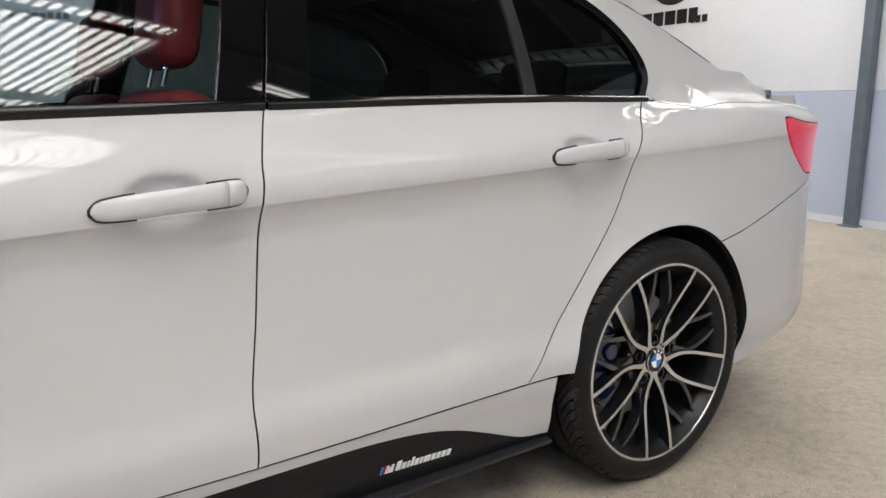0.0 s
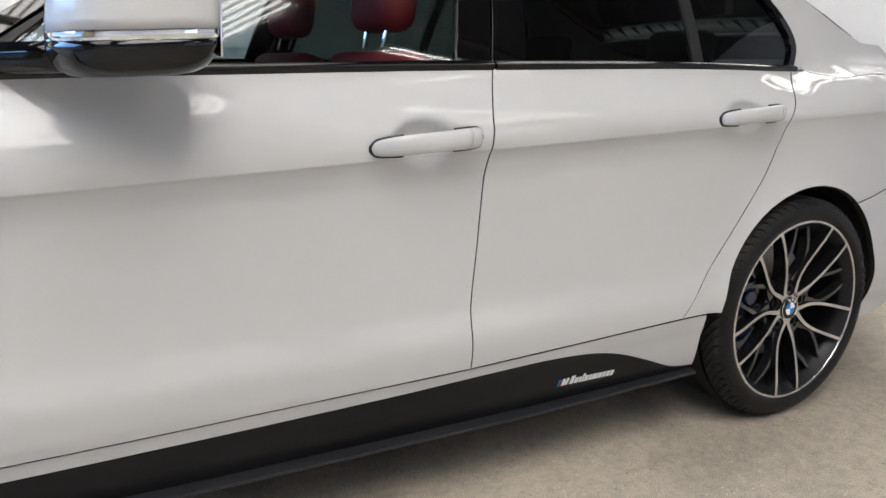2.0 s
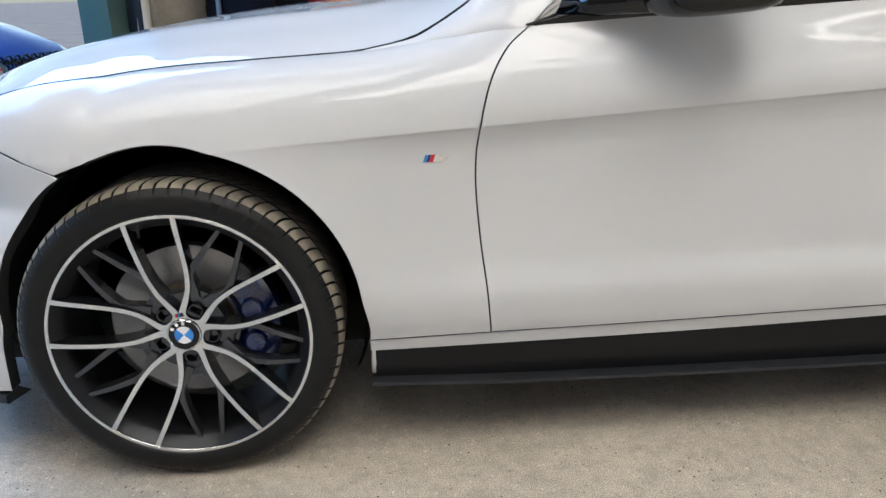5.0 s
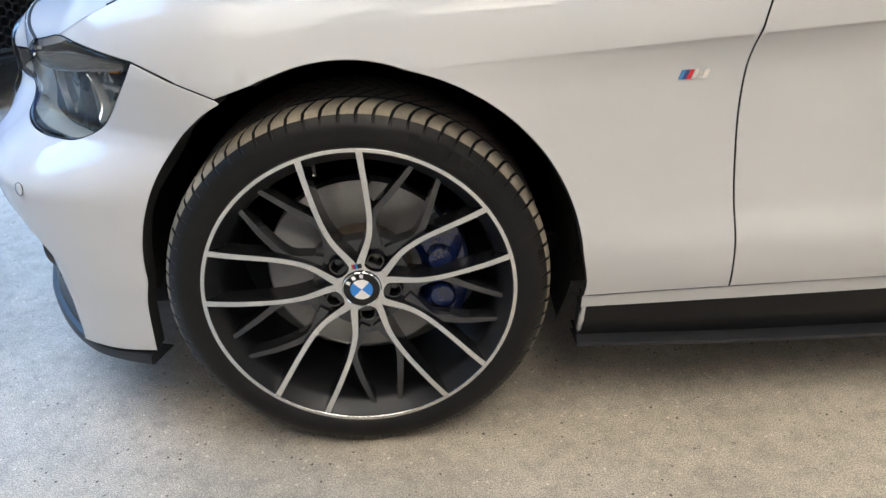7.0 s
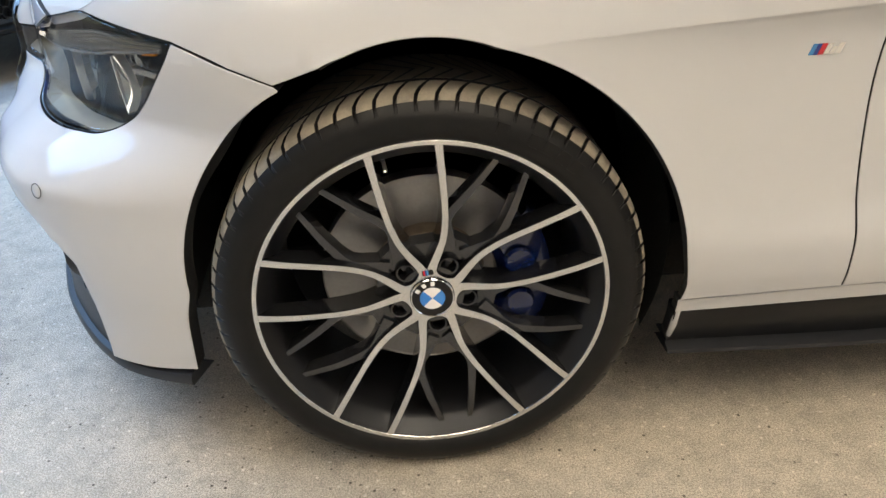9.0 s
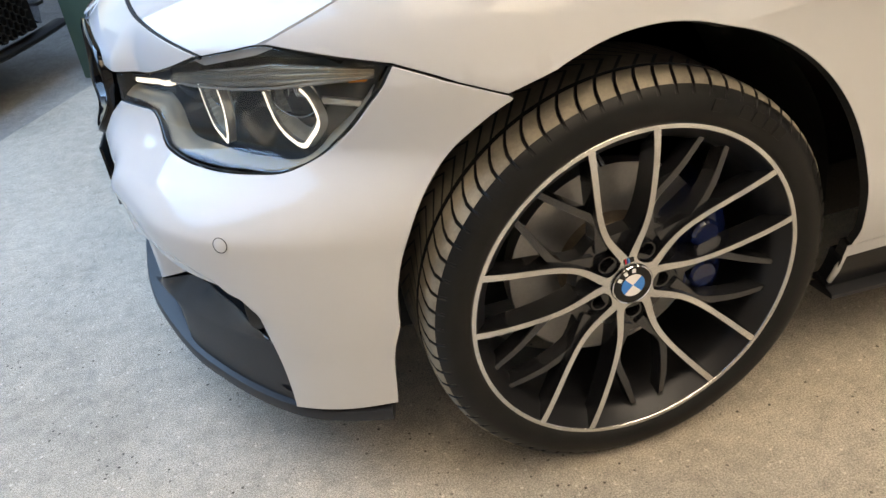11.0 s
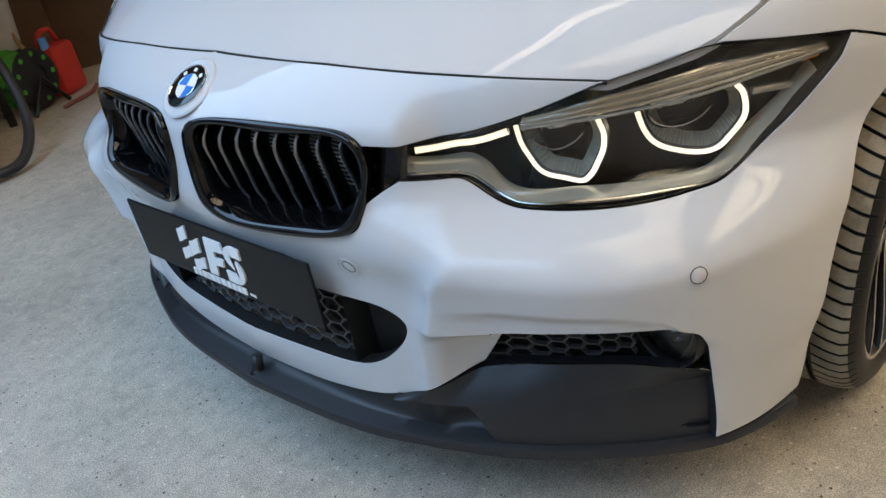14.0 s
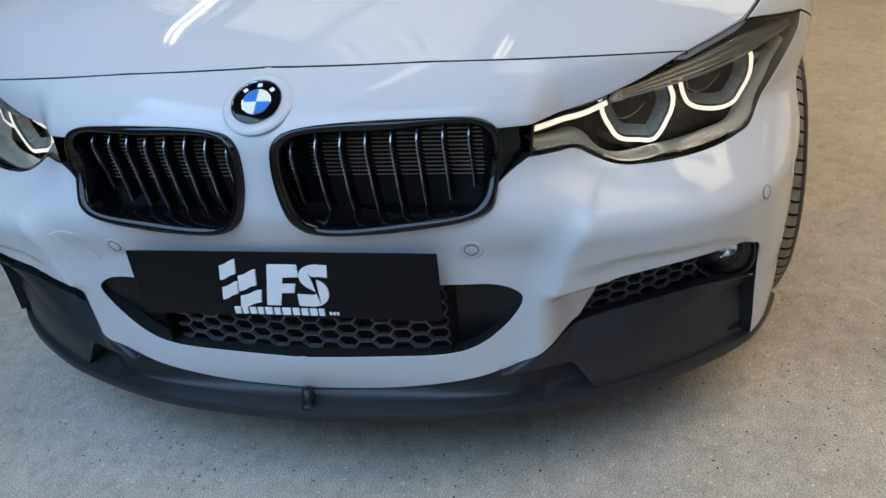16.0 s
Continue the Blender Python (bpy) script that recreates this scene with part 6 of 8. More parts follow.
# ---- flank details: handles, mirrors, badges, wipers ----
def handle(s0, s1, q_mid, mir):
    """A pull bar that stands off the door, tapered towards the front, with a key cover at the back."""
    root = new("door_handle")
    root.parent = car
    L = s1 - s0

    def bar(f0, f1, n, shape):
        bm, rows = bmesh.new(), []
        ends = [on_body(s0, q_mid - 0.010, 0, mir), on_body(s1, q_mid + 0.012, 0, mir)]
        pa, pb = ends[0].translation, ends[1].translation
        nn = Vector((0, 1 if mir else -1, 0.12)).normalized()
        up = Vector((0, 0, 1))
        for i in range(n + 1):
            f = f0 + (f1 - f0) * i / n
            half, lift, thick = shape(f)
            c = pa.lerp(pb, f) + nn * lift
            rows.append([bm.verts.new(c + up * (half * math.copysign(abs(math.sin(a)) ** 0.8, math.sin(a))) + nn * (thick * math.cos(a) * (1.0 if math.cos(a) > 0 else 0.8))) for a in [k * math.tau / 14 for k in range(14)]])
        for p, q in zip(rows[:-1], rows[1:]):
            for k in range(14):
                bm.faces.new((p[k], p[(k + 1) % 14], q[(k + 1) % 14], q[k]))
        bm.faces.new(rows[0])
        bm.faces.new(rows[-1][::-1])
        return bm
    hw = curve([0, 0.02, 0.08, 0.25, 0.6, 0.86, 0.94, 0.985, 1.0], [0.004, 0.011, 0.0165, 0.0195, 0.0205, 0.0215, 0.0205, 0.0155, 0.006])
    lf = curve([0, 0.15, 0.4, 0.7, 0.9, 1.0], [0.002, 0.016, 0.024, 0.026, 0.020, 0.006])
    th = curve([0, 0.1, 0.3, 0.8, 0.95, 1.0], [0.004, 0.009, 0.011, 0.013, 0.012, 0.004])
    part("handle_bar", bar(0.0, 0.833, 26, lambda f: (float(hw(f)), float(lf(f)), float(th(f)))), WHITE, root, smooth="all")
    part("key_cover", bar(0.837, 1.0, 12, lambda f: (float(hw(f)), float(lf(f)), float(th(f)))), WHITE, root, smooth="all")
    for f0, f1 in ((-0.012, 0.27), (0.72, 1.012)):
        part("handle_gasket", bar(f0, f1, 14, lambda f: (float(hw(min(max(f, 0), 1))) + 0.0022 * (0 < f < 1) + 0.001, float(lf(min(max(f, 0), 1))) * (0.35 if 0.1 < f < 0.9 else 0.1), 0.006)), TRIM, root, smooth="all")


for mir in (False, True):
    handle(2.564, 2.809, 0.838, mir)
    handle(3.509, 3.738, 0.897, mir)


def door_mirror(mir):
    """Body-colour upper shell, black lower shell, indicator strip, arm and mirror glass."""
    sg = 1 if mir else -1
    root = new("door_mirror")
    root.parent = car
    root["label"] = "door mirror with white cap, black base and indicator strip"
    cx, cy, cz = 1.025, sg * 0.975, 1.020

    def shell(levels, m=48):
        """A rounded box lofted through levels (z, scale along, scale across)."""
        bm, rows = bmesh.new(), []
        for z, kx, ky in levels:
            row = []
            for j in range(m):
                a = j * math.tau / m
                c, s = math.cos(a), math.sin(a)
                x = math.copysign(abs(c) ** 0.62, c) * 0.112 * kx
                y = math.copysign(abs(s) ** 0.70, s) * 0.104 * ky
                x *= 1.0 if x > 0 else 0.92 + 0.10 * (1 - abs(s))
                row.append(bm.verts.new((cx + x + 0.05 * (z - cz) + 0.16 * y, cy + sg * y, z + 0.075 * x)))
            rows.append(row)
        for p, q in zip(rows[:-1], rows[1:]):
            for k in range(m):
                bm.faces.new((p[k], p[(k + 1) % m], q[(k + 1) % m], q[k]))
        bm.faces.new(rows[0])
        bm.faces.new(rows[-1][::-1])
        return bm
    part("mirror_cap", shell([(1.019, 1.0, 1.0), (1.035, 1.005, 1.0), (1.055, 0.99, 0.985), (1.078, 0.955, 0.95), (1.097, 0.89, 0.89), (1.110, 0.79, 0.79), (1.118, 0.63, 0.62), (1.122, 0.40, 0.38)]), WHITE, root, "pearl white mirror cap", smooth="all")
    part("indicator_strip", shell([(1.0055, 0.998, 0.99), (1.007, 1.003, 1.0), (1.013, 1.006, 1.004), (1.0175, 1.0, 0.998)]), CHROME, root, "bright indicator strip")
    part("mirror_base", shell([(0.953, 0.55, 0.50), (0.956, 0.72, 0.68), (0.964, 0.86, 0.85), (0.978, 0.955, 0.95), (0.994, 0.995, 0.99), (1.0045, 1.0, 0.995)]), PIANO, root, "gloss black lower shell", smooth="all")
    bm = bmesh.new()
    rows = []
    for f, hx, z0, z1 in ((0.0, 0.095, 0.945, 0.992), (0.35, 0.075, 0.950, 0.995), (0.7, 0.066, 0.954, 0.998), (1.0, 0.06, 0.958, 1.0)):
        y = sg * (0.828 + (0.93 - 0.828) * f)
        x = 0.87 + 0.10 * f
        rows.append([bm.verts.new((x + dx * hx, y, z)) for dx, z in ((-1, z0 + 0.008), (-0.5, z0), (0.6, z0), (1, z0 + 0.008), (0.9, z1), (-0.8, z1))])
    for p, q in zip(rows[:-1], rows[1:]):
        for k in range(6):
            bm.faces.new((p[k], p[(k + 1) % 6], q[(k + 1) % 6], q[k]))
    bm.faces.new(rows[0])
    bm.faces.new(rows[-1][::-1])
    part("mirror_arm", bm, PIANO, root, smooth="all")
    part("mirror_glass", bm_box(cx + 0.112, cx + 0.116, cy - 0.07, cy + 0.07, 0.985, 1.085, 0.002), CHROME, root)


for mir in (False, True):
    door_mirror(mir)


def stripes(s, q, w, h, lean, lift, mir, bits, name):
    """Slanted little blocks in a row on the body sheet: (start, end, material)."""
    m = on_body(s, q, lift, mir)
    for a, b, mt, hh in bits:
        poly = [(a * w, 0), (b * w, 0), (b * w + lean * h * hh, h * hh), (a * w + lean * h * hh, h * hh)]
        part(name, bm_prism(poly, 0.0016, m), mt, car, smooth=False)


for mir in (False, True):
    stripes(1.628, 0.6835, 0.044, 0.0145, 0.35, 0.0006, mir, ((0, 0.13, STRIPE_SKY, 1), (0.14, 0.27, STRIPE_NAVY, 1), (0.28, 0.44, STRIPE_RED, 1), (0.46, 0.62, CHROME, 1), (0.64, 0.80, CHROME, 0.7), (0.82, 1.0, CHROME, 1)), "wing_badge")
    sk = [(0.0, 0.018, STRIPE_SKY, 0.85), (0.020, 0.038, STRIPE_NAVY, 0.85), (0.040, 0.060, STRIPE_RED, 0.85), (0.065, 0.095, LETTER, 0.85), (0.10, 0.125, LETTER, 0.65), (0.13, 0.165, LETTER, 0.85)]
    x = 0.20
    for wl, hh in ((0.062, 1.0), (0.055, 0.68), (0.036, 0.68), (0.034, 1.0), (0.056, 0.68), (0.036, 0.68), (0.09, 0.68), (0.056, 0.68), (0.056, 0.68), (0.054, 0.68), (0.056, 0.68)):
        sk.append((x, x + wl, LETTER, hh))
        x += wl + 0.0165
    stripes(3.088, 0.232, 0.186, 0.024, 0.12, -0.0066, mir, sk, "skirt_mark")

# scuttle, wipers and cabin
cross_patch("scuttle", [(0.60, 0.955, 0.70), (0.645, 0.972, 0.72), (0.70, 1.0, 0.735)], TRIM, "black plastic scuttle below the windscreen", (-0.15, 0.0))
for y0, y1, xx in ((-0.62, -0.02, 0.60), (0.0, 0.58, 0.56)):
    part("wiper", bm_tube([(xx, y0, 1.0), (xx - 0.04, (y0 + y1) / 2, 1.022), (xx - 0.05, y1, 1.028)], 0.008, sides=6, flat=1.6), TRIM, car)


def cushion(x0, x1, y0, y1, z0, z1, r, lean=0.0, n=2):
    bm = bm_box(x0, x1, y0, y1, z0, z1, 0.0)
    bmesh.ops.bevel(bm, geom=list(bm.edges), offset=r, segments=4, affect="EDGES", profile=0.5)
    bmesh.ops.transform(bm, verts=bm.verts, matrix=Matrix.Translation((x0, 0, z0)) @ Matrix.Rotation(radians(lean), 4, "Y") @ Matrix.Translation((-x0, 0, -z0)))
    return bm


def front_seat(y):
    seat = new("front_seat")
    seat.parent = car
    seat["label"] = "red leather front seat with headrest"
    part("seat_cushion", cushion(1.05, 1.58, y - 0.25, y + 0.25, 0.38, 0.54, 0.05), RED_TRIM, seat, smooth="all")
    part("seat_back", cushion(1.50, 1.64, y - 0.25, y + 0.25, 0.50, 1.055, 0.055, 16), RED_TRIM, seat, smooth="all")
    part("headrest", cushion(1.655, 1.755, y - 0.125, y + 0.125, 1.075, 1.265, 0.045, 8), RED_TRIM, seat, smooth="all")
    for dy in (-0.06, 0.06):
        part("headrest_post", bm_tube([(1.685, y + dy, 1.03), (1.705, y + dy, 1.10)], 0.006, sides=8), CHROME, seat)


for y in (-0.37, 0.37):
    front_seat(y)
rear = new("rear_bench")
rear.parent = car
part("bench_cushion", cushion(2.05, 2.55, -0.62, 0.62, 0.40, 0.58, 0.06), RED_TRIM, rear, smooth="all")
part("bench_back", cushion(2.50, 2.64, -0.62, 0.62, 0.55, 1.03, 0.05, 22), RED_TRIM, rear, smooth="all")
for y in (-0.36, 0.36):
    part("headrest", cushion(2.74, 2.82, y - 0.13, y + 0.13, 1.01, 1.14, 0.035, 10), TRIM, rear, smooth="all")
part("parcel_shelf", bm_box(2.72, 3.24, -0.60, 0.60, 0.985, 1.005), TRIM, car)
dash = part("dashboard", cushion(0.62, 1.02, -0.74, 0.74, 0.70, 0.955, 0.07), TRIM, car, "black dashboard", smooth="all")
wheel_pts = [(1.18 + 0.06 * math.sin(a), 0.37 + 0.185 * math.cos(a), 0.86 + 0.175 * math.sin(a)) for a in [k * math.tau / 36 for k in range(36)]]
part("steering_wheel", bm_tube(wheel_pts, 0.016, sides=8, closed=True), TRIM, car, smooth="all")
part("headliner", bm_box(1.25, 2.60, -0.52, 0.52, 1.355, 1.372), LINER, car, smooth=False)
for sg in (-1, 1):
    part("door_trim", bm_box(0.80, 2.80, min(sg * 0.73, sg * 0.77), max(sg * 0.73, sg * 0.77), 0.35, 0.945, 0.01), TRIM, car)


# ---- wheels ----
def spoke_bar(path, widths, tops, depths, bm, cap=False, flare=1.5):
    """A bar along path (x, z in the wheel plane); tops is the height of its face, depths how far it goes in; y points outward."""
    rows = []
    for i, (x, z) in enumerate(path):
        a, b = path[max(0, i - 1)], path[min(len(path) - 1, i + 1)]
        d = Vector((b[0] - a[0], b[1] - a[1])).normalized()
        nx, nz = -d.y, d.x
        w, t, dp = widths[i], tops[i], depths[i]
        prof = [(-w, t), (w, t)] if cap else [(-w * flare, t - dp), (-w * 1.12, t - 0.004), (-w, t), (w, t), (w * 1.12, t - 0.004), (w * flare, t - dp)]
        rows.append([bm.verts.new((x + nx * o, h, z + nz * o)) for o, h in prof])
    for p, q in zip(rows[:-1], rows[1:]):
        for k in range(len(p) - 1):
            bm.faces.new((p[k], p[k + 1], q[k + 1], q[k]))
    if not cap:
        bm.faces.new(rows[0])
        bm.faces.new(rows[-1][::-1])
    return bm


def dish(r):
    """Height of the wheel face over the rim lip's plane, towards the hub."""
    return 0.0012 - 0.0297 * float(step(0.262, 0.05, r)) ** 0.9


def tulip(side):
    lat = curve([0.040, 0.055, 0.08, 0.11, 0.15, 0.20, 0.262], [0.004, 0.010, 0.0225, 0.034, 0.0415, 0.0455, 0.0485])
    rs = np.linspace(0.040, 0.262, 16)
    return [(side * float(lat(r)), math.sqrt(max(0, r * r - float(lat(r)) ** 2))) for r in rs], rs


BLOCKS = 74


def tyre_mesh(prof, lean):
    """Turned tyre with one slanting cross groove to each tread block; lean: how far the grooves sweep round, in radians."""
    steps = (0.0, 0.04, 0.16, 0.20, 0.50, 0.80)
    bm, rings = bmesh.new(), []
    for k in range(BLOCKS):
        for j, f in enumerate(steps):
            ring = []
            for i, (r, h) in enumerate(prof):
                over = min(max((-0.006 - h) / 0.07, 0.0), 1.6) if 5 <= i <= 14 else 0.0
                a = (k + f) * math.tau / BLOCKS + lean * over ** 1.4
                if 6 <= i <= 9:
                    r -= 0.0075 * (j in (1, 2)) * (1.0 if i > 6 else 0.45)
                ring.append(bm.verts.new((r * math.cos(a), h, r * math.sin(a))))
            rings.append(ring)
    n = len(prof)
    for j in range(len(rings)):
        p, q = rings[j], rings[(j + 1) % len(rings)]
        for i in range(n - 1):
            bm.faces.new((p[i], p[i + 1], q[i + 1], q[i]))
    return bm


def tread_slots(tyre, radius, mat):
    """The worn crown of the tread takes mat, the grooves and the sidewall stay black."""
    tyre.data.materials.append(mat)
    n = len(tyre_profile(0.225, radius)) - 1
    tyre.data.polygons.foreach_set("material_index", [1 if k % n in (6, 7, 8, 9, 13, 14, 15) and k // n % 6 > 2 else 0 for k in range(len(tyre.data.polygons))])


def tyre_profile(width, radius):
    return [(0.262, -0.012), (0.268, 0.001), (0.274, 0.006), (0.285, 0.0085), (0.300, 0.0085), (radius - 0.022, 0.003), (radius - 0.0105, -0.005), (radius - 0.004, -0.015), (radius - 0.0008, -0.031),
            (radius, -0.045), (radius + 0.0002, -0.056), (radius - 0.007, -0.0575), (radius - 0.007, -0.065), (radius + 0.0003, -0.0665), (radius + 0.0004, -width / 2), (radius, -width + 0.05),
            (radius - 0.002, -width + 0.03), (radius - 0.012, -width + 0.008), (0.29, -width), (0.262, -width + 0.012)]


def build_wheel(width, radius):
    """A wheel about the origin whose outer side looks towards +y."""
    w = thing("wheel", "black tyre on a bright-faced double-spoke alloy wheel, standing on the concrete", "wheel", group="car wheels")
    tyre = part("tyre", tyre_mesh(tyre_profile(width, radius), 0.10), TYRE, w, "black low-profile tyre with worn tread")
    tread_slots(tyre, radius, DUST)
    part("rim_barrel", bm_lathe([(0.268, -0.004), (0.266, 0.0), (0.260, 0.0), (0.256, -0.006), (0.243, -0.020), (0.237, -0.034), (0.235, -0.06), (0.232, -0.12), (0.236, -0.19), (0.245, -0.20), (0.262, -0.19)], 96), BARREL, w, "dark grey rim barrel")
    part("rim_lip", bm_lathe([(0.2690, -0.004), (0.2690, 0.0010), (0.2680, 0.0018), (0.2618, 0.0018), (0.2610, 0.0008), (0.2606, -0.004)], 120), FACE, w, "bright machined rim lip")
    for k in range(5):
        a = radians(83 + 72 * k)
        rot = lambda x, z, a=a: (x * math.sin(a) + z * math.cos(a), -x * math.cos(a) + z * math.sin(a))
        for sd in (-1, 1):
            p, rs = tulip(sd)
            pts = [rot(x, z) for x, z in p]
            wd = [float(np.interp(r, [0.04, 0.06, 0.10, 0.16, 0.24, 0.262], [0.0075, 0.0062, 0.0050, 0.0046, 0.0050, 0.0056])) for r in rs]
            top = [dish(r) for r in rs]
            sp = part("spoke", spoke_bar(pts, wd, [t - 0.0006 for t in top], [float(np.interp(r, [0.04, 0.12, 0.26], [0.050, 0.042, 0.030])) for r in rs], bmesh.new()), GREY, w)
            part("machined_face", spoke_bar(pts, [v * 0.97 for v in wd], top, top, bmesh.new(), cap=True), FACE, sp, "bright machined spoke face", smooth=False)
        # forked spoke between the pairs, its grey lightened to look lit
        b = a + radians(36)
        rot2 = lambda x, z, a=b: (x * math.sin(a) + z * math.cos(a), -x * math.cos(a) + z * math.sin(a))
        for sd in (-1, 1):
            lat = curve([0.082, 0.107, 0.125, 0.140, 0.155, 0.17, 0.20, 0.228, 0.258], [0.010, 0.0250, 0.0365, 0.0415, 0.0410, 0.0385, 0.033, 0.0275, 0.022])
            rs = np.linspace(0.082, 0.256, 20)
            pts = [rot2(sd * float(lat(r)), math.sqrt(r * r - float(lat(r)) ** 2)) for r in rs]
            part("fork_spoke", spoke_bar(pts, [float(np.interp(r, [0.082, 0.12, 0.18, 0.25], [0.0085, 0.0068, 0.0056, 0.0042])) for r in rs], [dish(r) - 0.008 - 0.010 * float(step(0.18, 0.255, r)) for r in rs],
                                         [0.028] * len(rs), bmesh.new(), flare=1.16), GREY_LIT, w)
        # web inside each pair by the hub
        poly = [(-0.021, 0.085), (0.021, 0.085), (0.012, 0.055), (0.004, 0.036), (-0.004, 0.036), (-0.012, 0.055)]
        bm = bmesh.new()
        lo = [bm.verts.new((rot(x, z)[0], dish(z) - 0.020, rot(x, z)[1])) for x, z in poly]
        up = [bm.verts.new((rot(x, z)[0], dish(z) - 0.05, rot(x, z)[1])) for x, z in poly]
        bm.faces.new(lo)
        for i in range(len(poly)):
            bm.faces.new((lo[i], lo[(i + 1) % len(poly)], up[(i + 1) % len(poly)], up[i]))
        part("hub_web", bm, GREY, w)
        # bolt well and bolt
        cx, cz = rot2(0, 0.056)
        bm = bm_lathe([(0.0135, 0.0), (0.0150, 0.001), (0.0165, -0.002), (0.0175, -0.028), (0.0125, -0.026), (0.0118, -0.004), (0.0125, 0.0)], 20, close=True)
        bmesh.ops.translate(bm, verts=bm.verts, vec=(cx, dish(0.056) - 0.006, cz))
        part("bolt_well", bm, GREY, w)
        bm = bm_lathe([(0, -0.018), (0.0068, -0.018), (0.0082, -0.020), (0.0085, -0.034)], 6)
        bmesh.ops.translate(bm, verts=bm.verts, vec=(cx, dish(0.056) - 0.002, cz))
        part("wheel_bolt", bm, GREY, w)
        # solid arms from hub to the fork
        pts = [rot2(0, r) for r in (0.070, 0.085, 0.10)]
        part("fork_root", spoke_bar(pts, [0.022, 0.019, 0.017], [dish(r) - 0.014 for r in (0.07, 0.085, 0.1)], [0.03] * 3, bmesh.new()), GREY, w)
    # hub star: bright plate between the bolt wells
    star = []
    for k in range(5):
        a = radians(83 + 72 * k)
        for da, r in ((-26, 0.0395), (-14, 0.049), (-7, 0.060), (0, 0.047), (7, 0.060), (14, 0.049), (26, 0.0395)):
            star.append(polar_xy(r, a + radians(da)))
    star = soft_closed(star, 0.004)
    part("hub_face", bm_lathe([(0, -0.034), (0.05, -0.034), (0.052, -0.06)], 48), GREY, w)
    bm2 = bmesh.new()
    bm2.faces.new([bm2.verts.new((x, -0.0283, z)) for x, z in star])
    part("hub_star", bm2, FACE, w, "bright machined hub star", smooth=False)
    # cap: black ring, quartered disc
    cap = part("centre_cap", bm_lathe([(0, -0.0235), (0.030, -0.0235), (0.0325, -0.0245), (0.0345, -0.028), (0.0345, -0.034)], 48), PIANO, w, "black and blue quartered centre cap")
    part("cap_rim", bm_lathe([(0.0318, -0.0236), (0.0330, -0.0228), (0.0342, -0.0240)], 48), CHROME, cap)
    for k in range(4):
        poly = [(0, 0)] + [polar_xy(0.0195, radians(-45 + 90 * k + 9 * i)) for i in range(11)]
        bm = bmesh.new()
        bm.faces.new([bm.verts.new((x, -0.0228, z)) for x, z in poly])
        part("cap_quarter", bm, BADGE_BLUE if k % 2 == 0 else BADGE_WHITE, cap, smooth=False)
    for ang in (32, 62, 92):
        a = radians(ang)
        m = Matrix.Translation((0.0262 * math.cos(a), -0.0232, 0.0262 * math.sin(a))) @ Matrix.Rotation(-(a - math.pi / 2), 4, "Y")
        part("cap_mark", bm_box(-0.003, 0.003, 0, 0.0008, -0.0035, 0.0035, m=m), BADGE_WHITE, cap, smooth=False)
    # small stripe tag above the cap
    a = radians(83)
    for k, mt in enumerate((PIANO, STRIPE_SKY, STRIPE_NAVY, STRIPE_RED)):
        m = Matrix.Translation((0.0435 * math.cos(a), -0.0278, 0.0435 * math.sin(a))) @ Matrix.Rotation(-(a - math.pi / 2), 4, "Y")
        x0 = -0.0085 if k == 0 else -0.001 + 0.0026 * (k - 1)
        part("stripe_tag", bm_box(x0, 0.0085 if k == 0 else x0 + 0.0026, 0, 0.0006 + 0.0004 * (k > 0), -0.004, 0.004, m=m), mt, w, smooth=False)
    # valve
    a = radians(75.5)
    part("valve", bm_tube([(r * math.cos(a), y, r * math.sin(a)) for r, y in ((0.246, -0.035), (0.236, -0.022), (0.226, -0.012))], 0.004, sides=8), CHROME, w)
    # raised moulded bars on the sidewall where the maker's words stand
    for i, wbar in enumerate((1.0, 0, 1.1, 1.0, 1.0, 1.1)):
        if wbar:
            ang = radians(110 + i * 4.6)
            m = Matrix.Translation((0.298 * math.cos(ang), 0.0083, 0.298 * math.sin(ang))) @ Matrix.Rotation(-(ang - math.pi / 2), 4, "Y")
            part("sidewall_mark", bm_box(-0.0085 * wbar, 0.0085 * wbar, 0, 0.0012, -0.009, 0.009, 0.0004, m=m), TYRE, w, "plain raised bar moulded on the sidewall", smooth=False)
    return w


